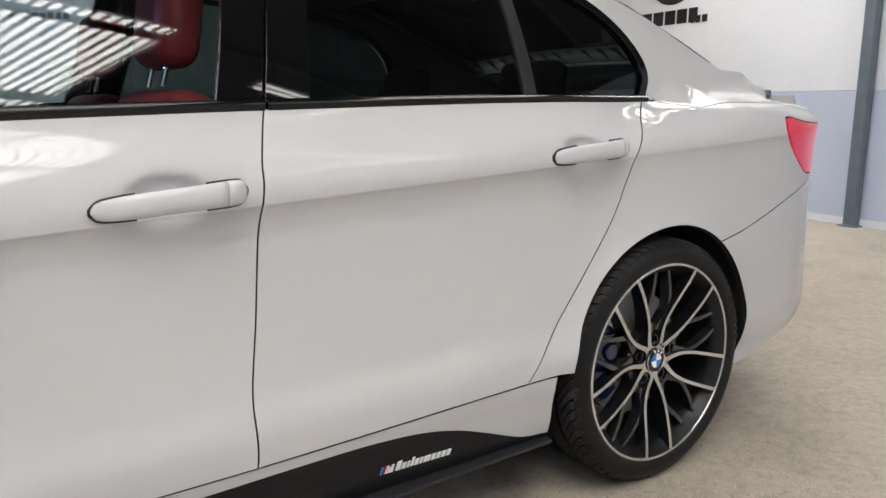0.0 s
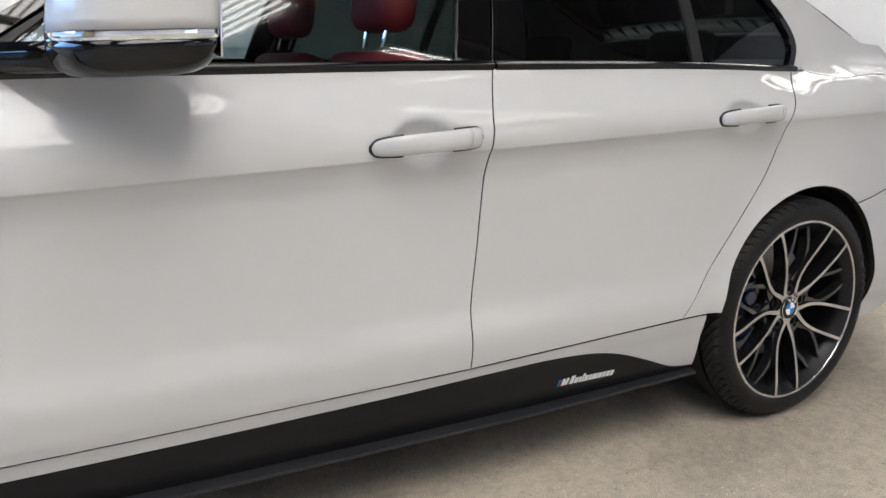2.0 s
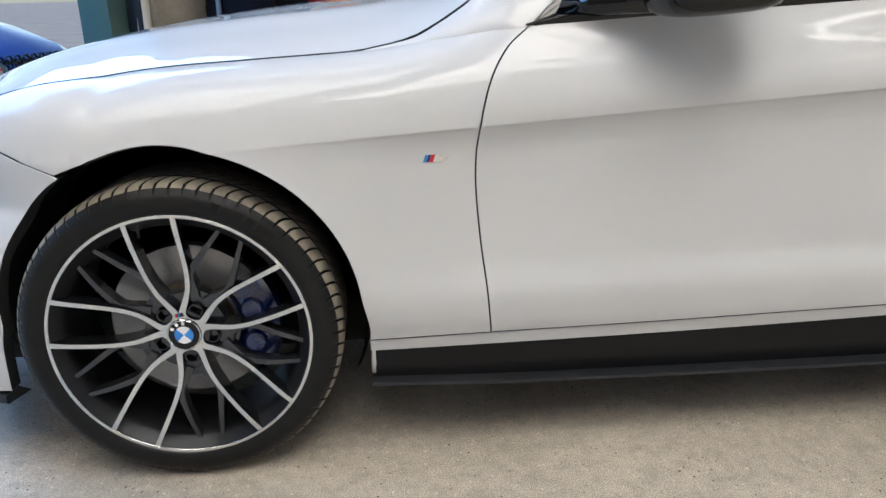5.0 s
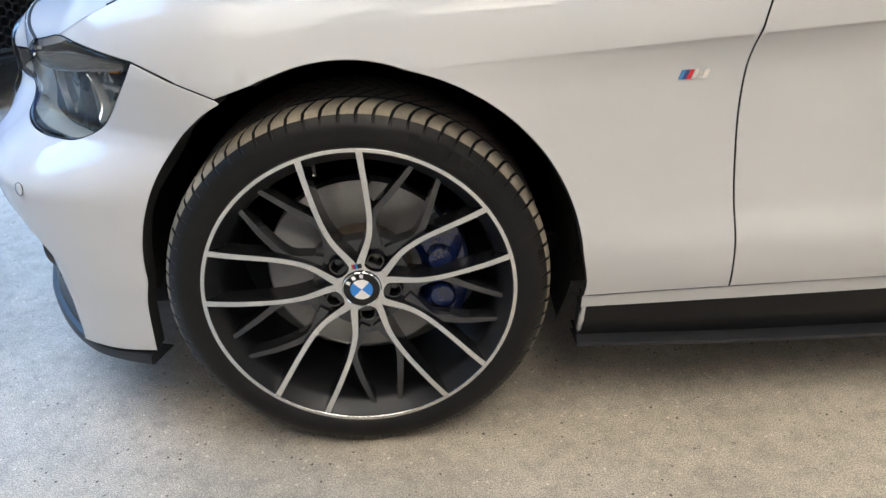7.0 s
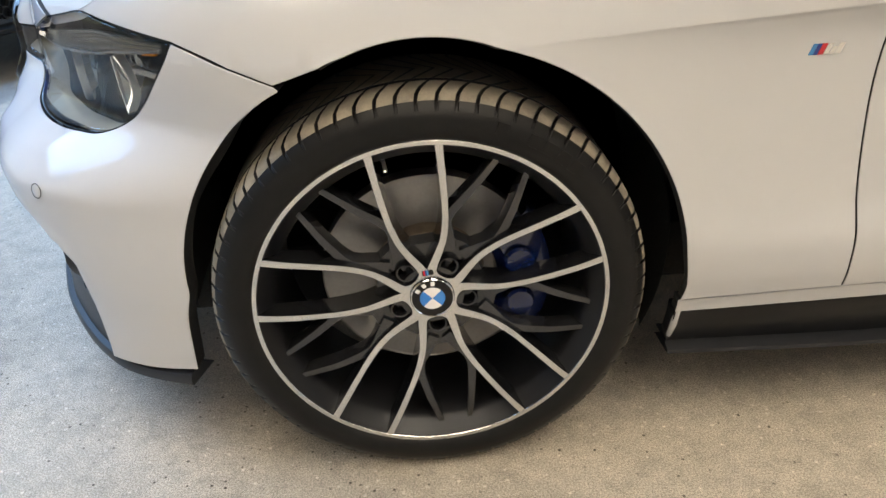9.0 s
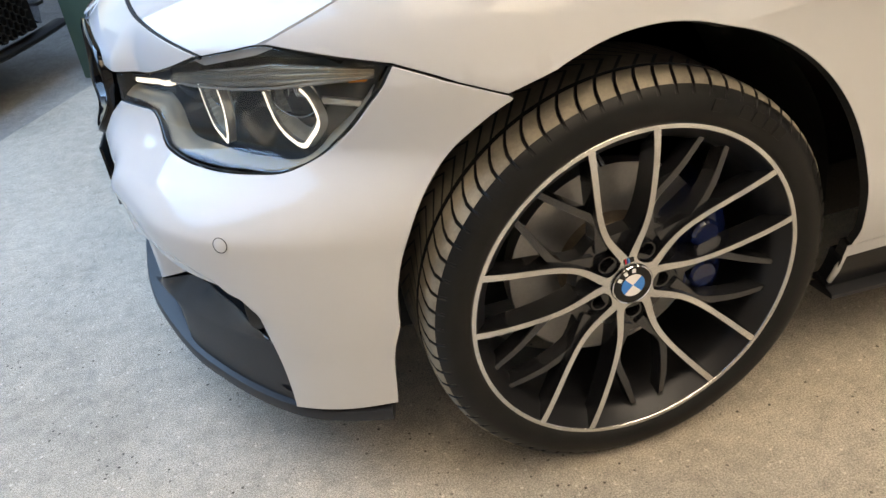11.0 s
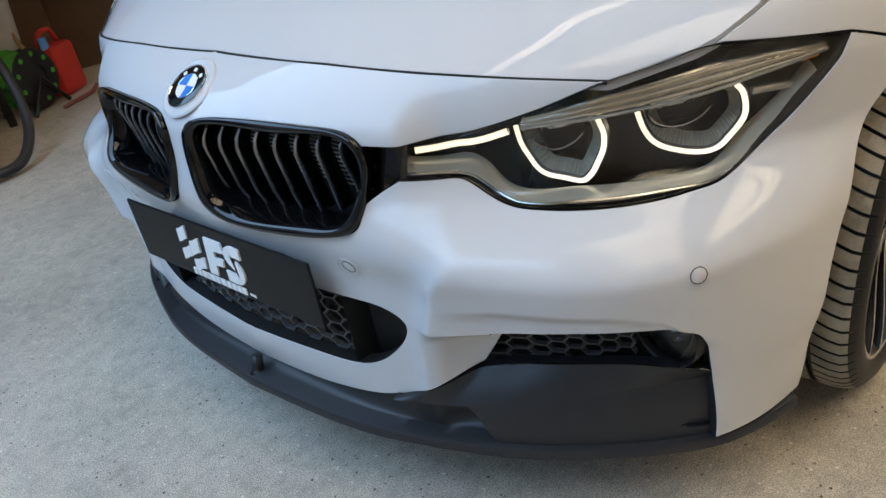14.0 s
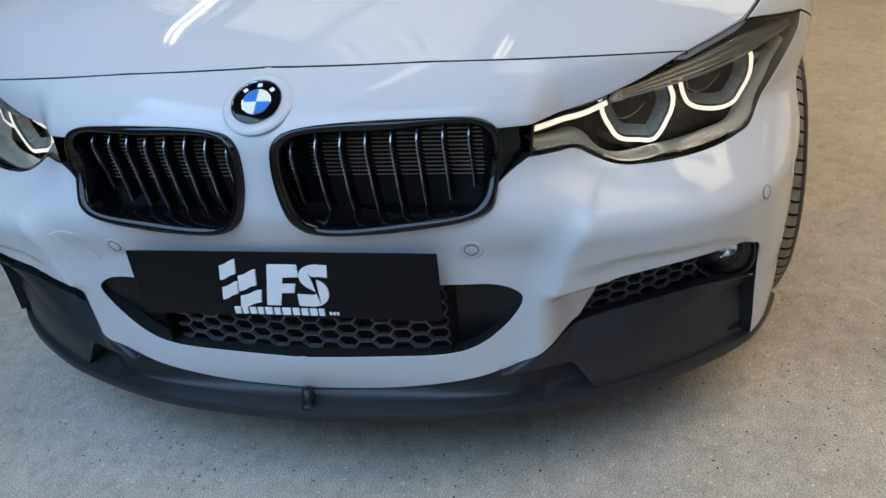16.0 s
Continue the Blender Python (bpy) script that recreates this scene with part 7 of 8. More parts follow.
def brake(x, sgn, rear=False):
    """Vented disc with hat and a blue caliper behind the spokes."""
    b = thing("brake", "steel brake disc with a blue caliper behind the spokes", "brake", group="car brakes")
    o = -sgn

    def turned(prof, segs=64):
        return bm_lathe([(r, h) for r, h in prof], segs)
    part("disc", turned([(0.085, 0.012 * o), (0.17, 0.012 * o), (0.172, 0.010 * o), (0.172, 0.038 * o), (0.085, 0.038 * o)]), DISC, b, "worn steel disc")
    part("disc_hat", turned([(0, -0.02 * o), (0.075, -0.02 * o), (0.085, -0.012 * o), (0.090, 0.014 * o), (0.10, 0.014 * o)]), CAST, b, "rusty cast disc hat")
    side = 1 if not rear else -1
    rows = []
    bm = bmesh.new()
    for a in np.linspace(radians(-32), radians(38), 12):
        aa = a if side > 0 else math.pi - a
        rows.append([bm.verts.new((r * math.cos(aa), h * o, r * math.sin(aa))) for r, h in ((0.105, 0.006), (0.108, -0.018), (0.125, -0.034), (0.165, -0.036), (0.192, -0.022), (0.198, 0.02), (0.195, 0.06))])
    for p, q in zip(rows[:-1], rows[1:]):
        for k in range(6):
            bm.faces.new((p[k], p[k + 1], q[k + 1], q[k]))
    bm.faces.new(rows[0])
    bm.faces.new(rows[-1])
    cal = part("caliper", bm, BLUE, b, "gloss blue brake caliper")
    for a in (-14, 16):
        aa = radians(a) if side > 0 else math.pi - radians(a)
        bm = turned([(0, -0.046 * o), (0.020, -0.046 * o), (0.024, -0.042 * o), (0.025, -0.030 * o)], 24)
        bmesh.ops.translate(bm, verts=bm.verts, vec=(0.145 * math.cos(aa), 0, 0.145 * math.sin(aa)))
        part("piston_boss", bm, BLUE, cal)
    part("hub_carrier", bm_box(-0.06, 0.06, min(0.05 * o, 0.16 * o), max(0.05 * o, 0.16 * o), -0.10, 0.12, 0.02), CAST, b)
    b.matrix_world = pose(x, sgn * 0.80, 0.331)
    return b


wheel = build_wheel(0.225, 0.3315)
wheel.matrix_world = pose(0, -0.893, 0.3315, 0, 0, 180)
for wx, wy, turn, spin in ((2.81, -0.899, 180, -42), (0.0, 0.893, 0, 20), (2.81, 0.899, 0, 50)):
    other = copy_thing(wheel, pose(wx, wy, 0.3315, 0, 0, turn) @ pose(0, 0, 0, 0, spin, 0))
    if wx > 1:
        for piece in other.children:
            if piece.name.startswith("tyre"):
                rear_tread = tyre_mesh(tyre_profile(0.225, 0.3315), -0.34)
                piece.data = bpy.data.meshes.new("tyre")
                bmesh.ops.recalc_face_normals(rear_tread, faces=rear_tread.faces)
                rear_tread.to_mesh(piece.data)
                rear_tread.free()
                piece.data.materials.append(TYRE)
                tread_slots(piece, 0.3315, TREAD)
                piece.data.polygons.foreach_set("use_smooth", [True] * len(piece.data.polygons))
                piece.data.set_sharp_from_angle(angle=radians(38))
for bx, sg, rr in ((0, -1, False), (2.81, -1, True), (0, 1, False), (2.81, 1, True)):
    brake(bx, sg, rr)


# ---- things round the garage ----
def lathe_at(profile, at, segs=28, bm=None):
    m = bm_lathe(profile, segs, "Z")
    bmesh.ops.translate(m, verts=m.verts, vec=at)
    return m


def tube_curve(pts, r, sides=10, d=0.03):
    return bm_tube([tuple(p) for p in smooth_run_3(pts, d)], r, sides=sides)


def smooth_run_3(pts, d):
    p = np.array(pts, float)
    e = np.concatenate([[2 * p[0] - p[1]], p, [2 * p[-1] - p[-2]]])
    out = []
    for i in range(len(p) - 1):
        a, b, c, g = e[i:i + 4]
        n = max(2, int(np.linalg.norm(c - b) / d))
        for k in range(n):
            t = k / n
            out.append(0.5 * (2 * b + (c - a) * t + (2 * a - 5 * b + 4 * c - g) * t * t + (3 * b - a - 3 * c + g) * t ** 3))
    return out + [p[-1]]


# doorway post, galvanised strip, pipe
def site_at(a, b, z=0.0):
    return SITE @ Vector((a, b, z))


post = thing("door_post", "green painted steel door post with a pale strip", "door post")
part("post", site_box(-2.12, -1.90, 1.42, 1.62, 0.0, 3.1, 0.008), GREEN, post)
part("weather_strip", site_box(-1.905, -1.885, 1.60, 1.635, 0.0, 3.05, 0.004), MILKY, post)
part("post_flange", site_box(-1.90, -1.80, 1.55, 1.585, 0.0, 3.05, 0.004), SIGN_BLACK, post)
pipe = tagged(part("wall_pipe", bm_tube([site_at(-1.83, 1.59, 0.0), site_at(-1.83, 1.59, 0.35), site_at(-1.83, 1.60, 1.4), site_at(-1.83, 1.60, 2.9)], 0.045, sides=14), PALE_CARD), "cream pipe running up beside the door post", "pipe")
grey_post = thing("corner_post", "grey steel post standing against the rear wall", "post")
part("post", bm_box(-0.11, -0.018, -0.10, 0.0, 0.0, 3.75, 0.006, m=EAST), STEEL_GREY, grey_post)
part("post_foot", bm_box(-0.14, -0.017, -0.13, 0.03, 0.0, 0.015, 0.003, m=EAST), STEEL_GREY, grey_post)

# fire extinguisher on the wall by the door
ex = thing("fire_extinguisher", "red fire extinguisher with a black foot hanging on the wall", "extinguisher")
ec = site_at(-1.665, 1.73, 0.21)
part("cylinder", lathe_at([(0, 0.52), (0.035, 0.52), (0.07, 0.49), (0.094, 0.43), (0.096, 0.08), (0.094, 0.07)], ec, 32), RED_PAINT, ex)
part("foot", lathe_at([(0.095, 0.085), (0.101, 0.08), (0.103, 0.0), (0, 0.0)], ec, 32), TRIM, ex)
part("label", bm_box(-0.035, 0.035, -0.0985, -0.0905, 0.17, 0.40, m=Matrix.Translation(ec) @ pose(0, 0, 0, 0, 0, 10)), LETTER, ex, "white instruction label", smooth=False)
for k in range(4):
    part("label_line", bm_box(-0.026, 0.026, -0.0995, -0.0986, 0.20 + 0.045 * k, 0.215 + 0.045 * k, m=Matrix.Translation(ec) @ pose(0, 0, 0, 0, 0, 10)), RED_PAINT, ex, smooth=False)
part("valve_head", lathe_at([(0, 0.58), (0.022, 0.58), (0.024, 0.52)], ec, 16), TRIM, ex)
part("discharge_hose", tube_curve([ec + Vector(v) for v in ((0.02, -0.02, 0.56), (-0.10, -0.06, 0.50), (-0.12, -0.06, 0.30), (-0.085, -0.075, 0.07))], 0.012), HOSE, ex, smooth="all")
part("bracket", site_box(-1.79, -1.75, 1.69, 1.77, 0.50, 0.65, 0.003), TRIM, ex)

# wet and dry vacuum cleaner
vc = thing("vacuum_cleaner", "yellow drum vacuum cleaner with a black band and hose", "vacuum cleaner", (-0.50, 2.52, 0))
o = Vector((-0.50, 2.52, 0))
part("drum", lathe_at([(0, 0.045), (0.15, 0.045), (0.165, 0.06), (0.172, 0.12), (0.160, 0.14), (0.163, 0.30), (0.165, 0.305)], o, 40), YELLOW, vc)
part("band", lathe_at([(0.165, 0.30), (0.174, 0.302), (0.176, 0.345), (0.168, 0.352)], o, 40), TRIM, vc, "black clamp band")
part("head", lathe_at([(0.168, 0.350), (0.165, 0.42), (0.150, 0.50), (0.11, 0.535), (0, 0.545)], o, 40), YELLOW, vc)
part("maker_bar", bm_box(-0.05, 0.05, -0.164, -0.160, 0.405, 0.425, m=Matrix.Translation(o) @ pose(0, 0, 0, 0, 0, 20)), TRIM, vc, "plain dark bar", smooth=False)
part("handle", tube_curve([o + Vector(v) for v in ((-0.09, 0.03, 0.52), (-0.06, 0.02, 0.59), (0.06, -0.02, 0.59), (0.09, -0.03, 0.52))], 0.018), TRIM, vc, smooth="all")
for k in range(4):
    a = k * math.pi / 2 + 0.6
    part("castor", lathe_at([(0, 0.0), (0.02, 0.004), (0.026, 0.025), (0.02, 0.046), (0, 0.05)], o + Vector((0.14 * math.cos(a), 0.14 * math.sin(a), 0)), 14), TRIM, vc)
part("suction_hose", tube_curve([o + Vector(v) for v in ((-0.05, -0.13, 0.47), (-0.06, -0.20, 0.56), (0.06, -0.16, 0.66), (0.22, -0.05, 0.60), (0.33, 0.03, 0.40), (0.30, -0.10, 0.16), (0.16, -0.26, 0.045), (-0.02, -0.27, 0.04), (-0.20, -0.18, 0.05), (-0.28, -0.05, 0.22), (-0.24, 0.0, 0.42), (-0.12, 0.0, 0.62), (0.1, 0.1, 0.66))], 0.022, 12), HOSE, vc, "black corrugated suction hose", smooth="all")

# extension lead by the door post, suction tube on the workbench
lead = thing("extension_lead", "dusty white socket strip with its cable lying on the floor", "extension lead", (-0.958, 2.136, 0))
part("socket_strip", bm_box(-0.095, 0.095, -0.028, 0.028, 0.0, 0.036, 0.008, m=pose(-0.958, 2.136, 0, 0, 0, 35)), MILKY, lead)
for k in (-1, 0, 1):
    part("socket", bm_box(-0.018, 0.018, -0.018, 0.018, 0.0362, 0.0375, m=pose(-0.958, 2.136, 0, 0, 0, 35) @ Matrix.Translation((0.055 * k, 0, 0))), LETTER_GREY, lead, smooth=False)
part("cable", tube_curve([(-0.885, 2.190, 0.018), (-0.862, 2.26, 0.010), (-0.885, 2.36, 0.008), (-0.872, 2.44, 0.05), (-0.868, 2.47, 0.25)], 0.0045, 8), PALE_CARD, lead, smooth="all")
tube = thing("suction_tube", "bright chromed suction tube standing on the workbench", "tube")
part("pipe", bm_tube([(-0.076, 3.016, 1.050), (-0.308, 3.132, 1.364)], 0.017, sides=14), CHROME, tube)
part("joint", bm_tube([(-0.193, 3.074, 1.208), (-0.168, 3.062, 1.175)], 0.021, sides=14), TRIM, tube, "black joint collar")

# hose reel, fuel can, bucket and leaning boards
reel = thing("hose_reel", "green garden hose on a green and black reel", "hose reel", (0.10, 3.12, 0))
ro = Vector((0.10, 3.12, 0.17))
mm = Matrix.Translation(ro) @ pose(0, 0, 0, 0, 0, 25)
for k in range(7):
    for r in (0.085, 0.105, 0.125):
        bm = bm_tube([mm @ Vector((r * math.cos(a), -0.06 + 0.02 * k, r * math.sin(a))) for a in [i * math.tau / 28 for i in range(28)]], 0.0095, sides=6, closed=True)
        part("hose_turn", bm, GREEN_PLASTIC, reel, smooth="all")
for h in (-0.075, 0.075):
    bm = bm_lathe([(0, h), (0.07, h), (0.075, h + 0.006), (0.145, h + 0.006), (0.15, h), (0.145, h - 0.006), (0.07, h - 0.006)], 32)
    bmesh.ops.transform(bm, verts=bm.verts, matrix=mm)
    part("reel_flange", bm, TRIM if h < 0 else GREEN_PLASTIC, reel)
for k in range(9):
    a = k * math.tau / 9
    bm = bm_lathe([(0, -0.084), (0.013, -0.083), (0.014, -0.080)], 14)
    bmesh.ops.transform(bm, verts=bm.verts, matrix=mm @ Matrix.Translation((0.118 * math.cos(a), 0, 0.118 * math.sin(a))))
    part("flange_window", bm, GREEN_PLASTIC, reel)
for h in (-0.1, 0.1):
    part("reel_leg", bm_tube([mm @ Vector((-0.13, h, -0.165)), mm @ Vector((0, h, 0.0)), mm @ Vector((0.13, h, -0.165))], 0.011), TRIM, reel)
can = thing("fuel_can", "red plastic fuel can with a blue cap", "fuel can", (0.33, 3.24, 0))
part("can_body", bm_box(-0.10, 0.10, -0.075, 0.075, 0.0, 0.27, 0.03, m=Matrix.Translation((0.33, 3.24, 0)) @ pose(0, 0, 0, 0, 0, 30)), RED_PLASTIC, can)
part("can_handle", tube_curve([(0.26, 3.21, 0.26), (0.28, 3.22, 0.33), (0.36, 3.26, 0.34), (0.39, 3.27, 0.27)], 0.014), RED_PLASTIC, can, smooth="all")
part("can_cap", lathe_at([(0, 0.32), (0.02, 0.32), (0.022, 0.26)], Vector((0.28, 3.18, 0)), 16), SKY_TIN, can)
bucket = thing("bucket", "pale plastic bucket holding tools", "bucket", (0.22, 3.62, 0))
part("bucket_shell", lathe_at([(0.10, 0.0), (0.145, 0.40), (0.152, 0.405), (0.148, 0.395), (0.11, 0.03), (0, 0.03)], Vector((0.22, 3.62, 0.241)), 28), MILKY, bucket)
part("bucket_foot", lathe_at([(0, 0.0), (0.13, 0.0), (0.12, 0.24), (0, 0.24)], Vector((0.22, 3.62, 0.0)), 20), TRIM, bucket)
for k, (dx, dy, zz, mt) in enumerate(((0.03, 0.02, 0.75, WOOD), (-0.05, 0.03, 0.70, TRIM), (0.0, -0.05, 0.66, PALE_CARD))):
    part("tool_shaft", bm_tube([(0.22 + dx * 0.5, 3.62 + dy * 0.5, 0.35), (0.22 + dx * 2.2, 3.62 + dy * 2.2, zz + 0.2)], 0.013), mt, bucket)
broom = tagged(part("broom_pole", bm_tube([(0.34, 3.48, 0.02), (0.02, 3.70, 1.45)], 0.013), WOOD), "pale wooden pole leaning in the corner", "pole")
bars = thing("crowbar", "rusty bent bar lying on the floor", "crowbar", (0.28, 2.98, 0))
part("bar", tube_curve([(0.16, 2.93, 0.012), (0.24, 2.97, 0.012), (0.36, 3.02, 0.014), (0.42, 3.07, 0.03)], 0.010), RUST, bars, smooth="all")
for k, (x, y, w, h, tn) in enumerate(((0.95, 3.75, 0.75, 0.95, -24), (1.75, 3.55, 0.55, 0.70, -30), (0.35, 3.85, 0.5, 1.25, -22))):
    box = thing("storage_box", "brown cardboard box with a folded lid", "box", (x, y, 0), tn, group="boxes by the wall")
    mm = pose(x, y, 0, 0, 0, tn)
    part("box_body", bm_box(-w / 2, w / 2, -0.22, 0.22, 0.0, h, 0.006, m=mm), CARD, box)
    part("box_flap", bm_box(-w / 2, w / 2, -0.25, -0.02, h + 0.002, h + 0.010, 0.002, m=mm @ pose(0, 0, 0, 4, 0, 0)), PALE_CARD, box)

# red workbench with bottles on it, coats beside it
cm = SITE @ Matrix.Translation((-0.95, 2.85, 0))
chest = thing("workbench", "red painted steel workbench crowded with bottles and boxes", "workbench", cm.translation, TURN)
part("bench_top", bm_box(-0.52, 0.74, -0.26, 0.26, 1.003, 1.035, 0.006, m=cm), RED_PAINT, chest)
part("bench_rail", bm_box(-0.50, 0.72, -0.25, 0.25, 0.90, 1.0, 0.006, m=cm), RED_PAINT, chest)
for dx, dy in ((-0.47, -0.22), (0.69, -0.22), (-0.47, 0.22), (0.69, 0.22)):
    part("bench_leg", bm_box(dx - 0.018, dx + 0.018, dy - 0.018, dy + 0.018, 0.0, 0.898, 0.004, m=cm), TRIM, chest)


def bottle(dx, dy, r, h, liquid, shell=MILKY, name="bottle", label="milky plastic bottle with coloured liquid and a dark label"):
    at = cm @ Vector((dx, dy, 1.036))
    b = thing(name, label, "bottle", at, group="bottles on the workbench")
    part("shell", lathe_at([(0, 0.0), (r * 0.95, 0.0), (r, 0.01), (r, h * 0.62), (r * 0.75, h * 0.75), (r * 0.32, h * 0.84), (r * 0.32, h * 0.93), (0, h * 0.93)], at, 24), shell, b)
    part("liquid", lathe_at([(r * 1.01, 0.006), (r * 1.01, h * 0.38)], at, 24), liquid, b)
    part("cap", lathe_at([(r * 0.36, h * 0.88), (r * 0.38, h), (0, h)], at, 16), TRIM, b)
    part("bottle_label", lathe_at([(r * 1.02, h * 0.22), (r * 1.02, h * 0.50)], at, 24), SIGN_BLACK if r > 0.03 else LETTER, b)


for dx, dy, r, h, lq in ((-0.13, -0.12, 0.045, 0.27, CYAN), (0.07, -0.10, 0.045, 0.28, AMBERISH), (0.16, 0.05, 0.05, 0.30, PINKISH), (0.27, 0.04, 0.05, 0.30, AMBERISH), (0.36, 0.08, 0.05, 0.28, PINKISH)):
    bottle(dx, dy, r, h, lq)
for dx, h, mt in ((-0.06, 0.33, YELLOW), (0.04, 0.36, PINKISH), (0.14, 0.38, RED_PLASTIC), (0.24, 0.37, PINKISH), (0.34, 0.38, YELLOW), (0.44, 0.40, RED_PLASTIC), (0.54, 0.40, SKY_TIN), (0.64, 0.39, GREEN_PLASTIC)):
    bottle(dx, 0.19, 0.052, h, mt, mt, label="brightly coloured plastic bottle with a dark label")
tin = thing("spray_tin", "light blue spray tin with a coloured label", "tin", cm @ Vector((-0.03, -0.17, 1.036)))
part("tin_body", lathe_at([(0, 0), (0.03, 0), (0.032, 0.005), (0.032, 0.14), (0.026, 0.152), (0, 0.155)], cm @ Vector((-0.03, -0.17, 1.036)), 20), SKY_TIN, tin)
part("tin_label", lathe_at([(0.0325, 0.05), (0.0325, 0.11)], cm @ Vector((-0.03, -0.17, 1.036)), 20), YELLOW, tin)
for k, (x0, x1, y0, y1, hh, mt) in enumerate(((0.12, 0.36, -0.22, -0.06, 0.125, PALE_CARD), (0.40, 0.60, -0.20, 0.02, 0.10, PALE_CARD), (0.44, 0.50, 0.05, 0.16, 0.30, CYAN), (0.505, 0.56, 0.05, 0.16, 0.29, LETTER_GREY), (0.565, 0.62, 0.05, 0.16, 0.30, GREEN_PLASTIC))):
    bx = thing("carton", "small printed carton on the workbench", "carton", cm @ Vector(((x0 + x1) / 2, (y0 + y1) / 2, 1.036)), TURN, group="cartons")
    part("carton_body", bm_box(x0, x1, y0, y1, 1.036, 1.036 + hh, 0.003, m=cm), mt, bx)
    part("carton_print", bm_box(x0 + 0.01, x1 - 0.01, y0 - 0.002, y0 - 0.0008, 1.05, 1.036 + hh * 0.6, m=cm), RED_PLASTIC if k < 2 else SIGN_BLACK, bx, smooth=False)
bag = thing("refill_bag", "orange plastic bag slumped on the workbench", "bag", cm @ Vector((-0.33, 0.0, 1.036)))
bmb = bmesh.new()
bmesh.ops.create_uvsphere(bmb, u_segments=24, v_segments=16, radius=1.0, matrix=cm @ Matrix.Translation((-0.33, -0.02, 1.036 + 0.17)) @ Matrix.Diagonal((0.15, 0.11, 0.19, 1)))
for v in bmb.verts:
    v.co += Vector(noise.noise_vector(v.co * 9)) * 0.018
    v.co.z = max(v.co.z, 1.037)
part("bag_skin", bmb, ORANGE, bag, smooth="all")
coats = thing("coat_rail", "dark coats hanging from a rail by the wall", "coats")
part("rail", bm_tube([site_at(-1.60, 1.98, 1.75), site_at(-1.60, 2.62, 1.75)], 0.015), STEEL_GREY, coats)
for e in (1.98, 2.62):
    part("rail_stand", bm_tube([site_at(-1.60, e, 0.0), site_at(-1.60, e, 1.75)], 0.015), STEEL_GREY, coats)
for k in range(3):
    P = np.zeros((14, 16, 3))
    for i, z in enumerate(np.linspace(0.75, 1.72, 14)):
        for j, a in enumerate(np.linspace(0, math.tau, 16)):
            f = 1 - 0.55 * max(0, (z - 1.5) / 0.22)
            r = 1 + 0.12 * math.sin(5 * a + k) + 0.08 * math.sin(9 * z + 3 * k)
            P[i, j] = site_at(-1.55 + 0.22 * f * r * math.cos(a), 2.10 + 0.19 * k + 0.10 * r * math.sin(a), z)
    part("coat", grid_mesh("coat", P), CLOTH, coats, "dark navy coat", smooth="all")

# signs
SIGN_X, SIGN_Z = -2.07, 1.93
sg_wall = thing("wall_sign", "black company sign lettering shown as plain bars on the rear wall", "sign")
wm = EAST @ Matrix(((0, 0, -1, -0.002), (-1, 0, 0, 0), (0, 1, 0, 0), (0, 0, 0, 1)))
x = SIGN_X - 1.70
for wl in (0.16, 0.15, 0.16, 0.15, 0.18, 0.16, 0.21, 0.18, 0.18, 0.17, 0.15):
    part("sign_bar", bm_prism([(x, SIGN_Z), (x + wl - 0.03, SIGN_Z), (x + wl - 0.03, SIGN_Z + 0.15), (x, SIGN_Z + 0.15)], 0.006, wm), SIGN_BLACK, sg_wall, smooth=False)
    x += wl
x = SIGN_X + 0.03
for wl in (0.05, 0.06, 0.07):
    part("small_bar", bm_prism([(x, SIGN_Z - 0.01), (x + wl, SIGN_Z - 0.01), (x + wl, SIGN_Z + 0.065), (x, SIGN_Z + 0.065)], 0.004, wm), SIGN_BLACK, sg_wall, smooth=False)
    x += wl + 0.025
part("sign_disc", bm_prism([(SIGN_X - 0.25 + 0.33 * math.cos(a), SIGN_Z + 0.46 + 0.25 * math.sin(a)) for a in [k * math.tau / 40 for k in range(40)]], 0.006, wm), SIGN_BLACK, sg_wall, smooth=False)
board = thing("info_board", "pale board with round red and blue icons", "sign")
bo = SITE @ Matrix(((1, 0, 0, 0), (0, 0, -1, 4.296), (0, 1, 0, 0), (0, 0, 0, 1)))
ba = SITE.inverted() @ Vector((2.0, 4.3, 1.65))
part("board", bm_prism([(ba.x - 0.9, 1.10), (ba.x + 1.0, 1.10), (ba.x + 1.0, 2.40), (ba.x - 0.9, 2.40)], 0.012, bo), MILKY, board, smooth=False)
for k, (mt, zz) in enumerate(((ICON_RED, 1.74), (ICON_BLUE, 1.585), (ICON_RED, 1.90))):
    cx = ba.x - 0.12 + 0.05 * (k == 1)
    part("icon", bm_prism([(cx + 0.058 * math.cos(a), zz + 0.058 * math.sin(a)) for a in [i * math.tau / 28 for i in range(28)]], 0.016, bo), mt, board, smooth=False)
    for j in range(8):
        part("text_bar", bm_prism([(cx + 0.10 + 0.05 * j, zz - 0.02), (cx + 0.138 + 0.05 * j, zz - 0.02), (cx + 0.138 + 0.05 * j, zz + 0.02), (cx + 0.10 + 0.05 * j, zz + 0.02)], 0.014, bo), LETTER_GREY, board, smooth=False)

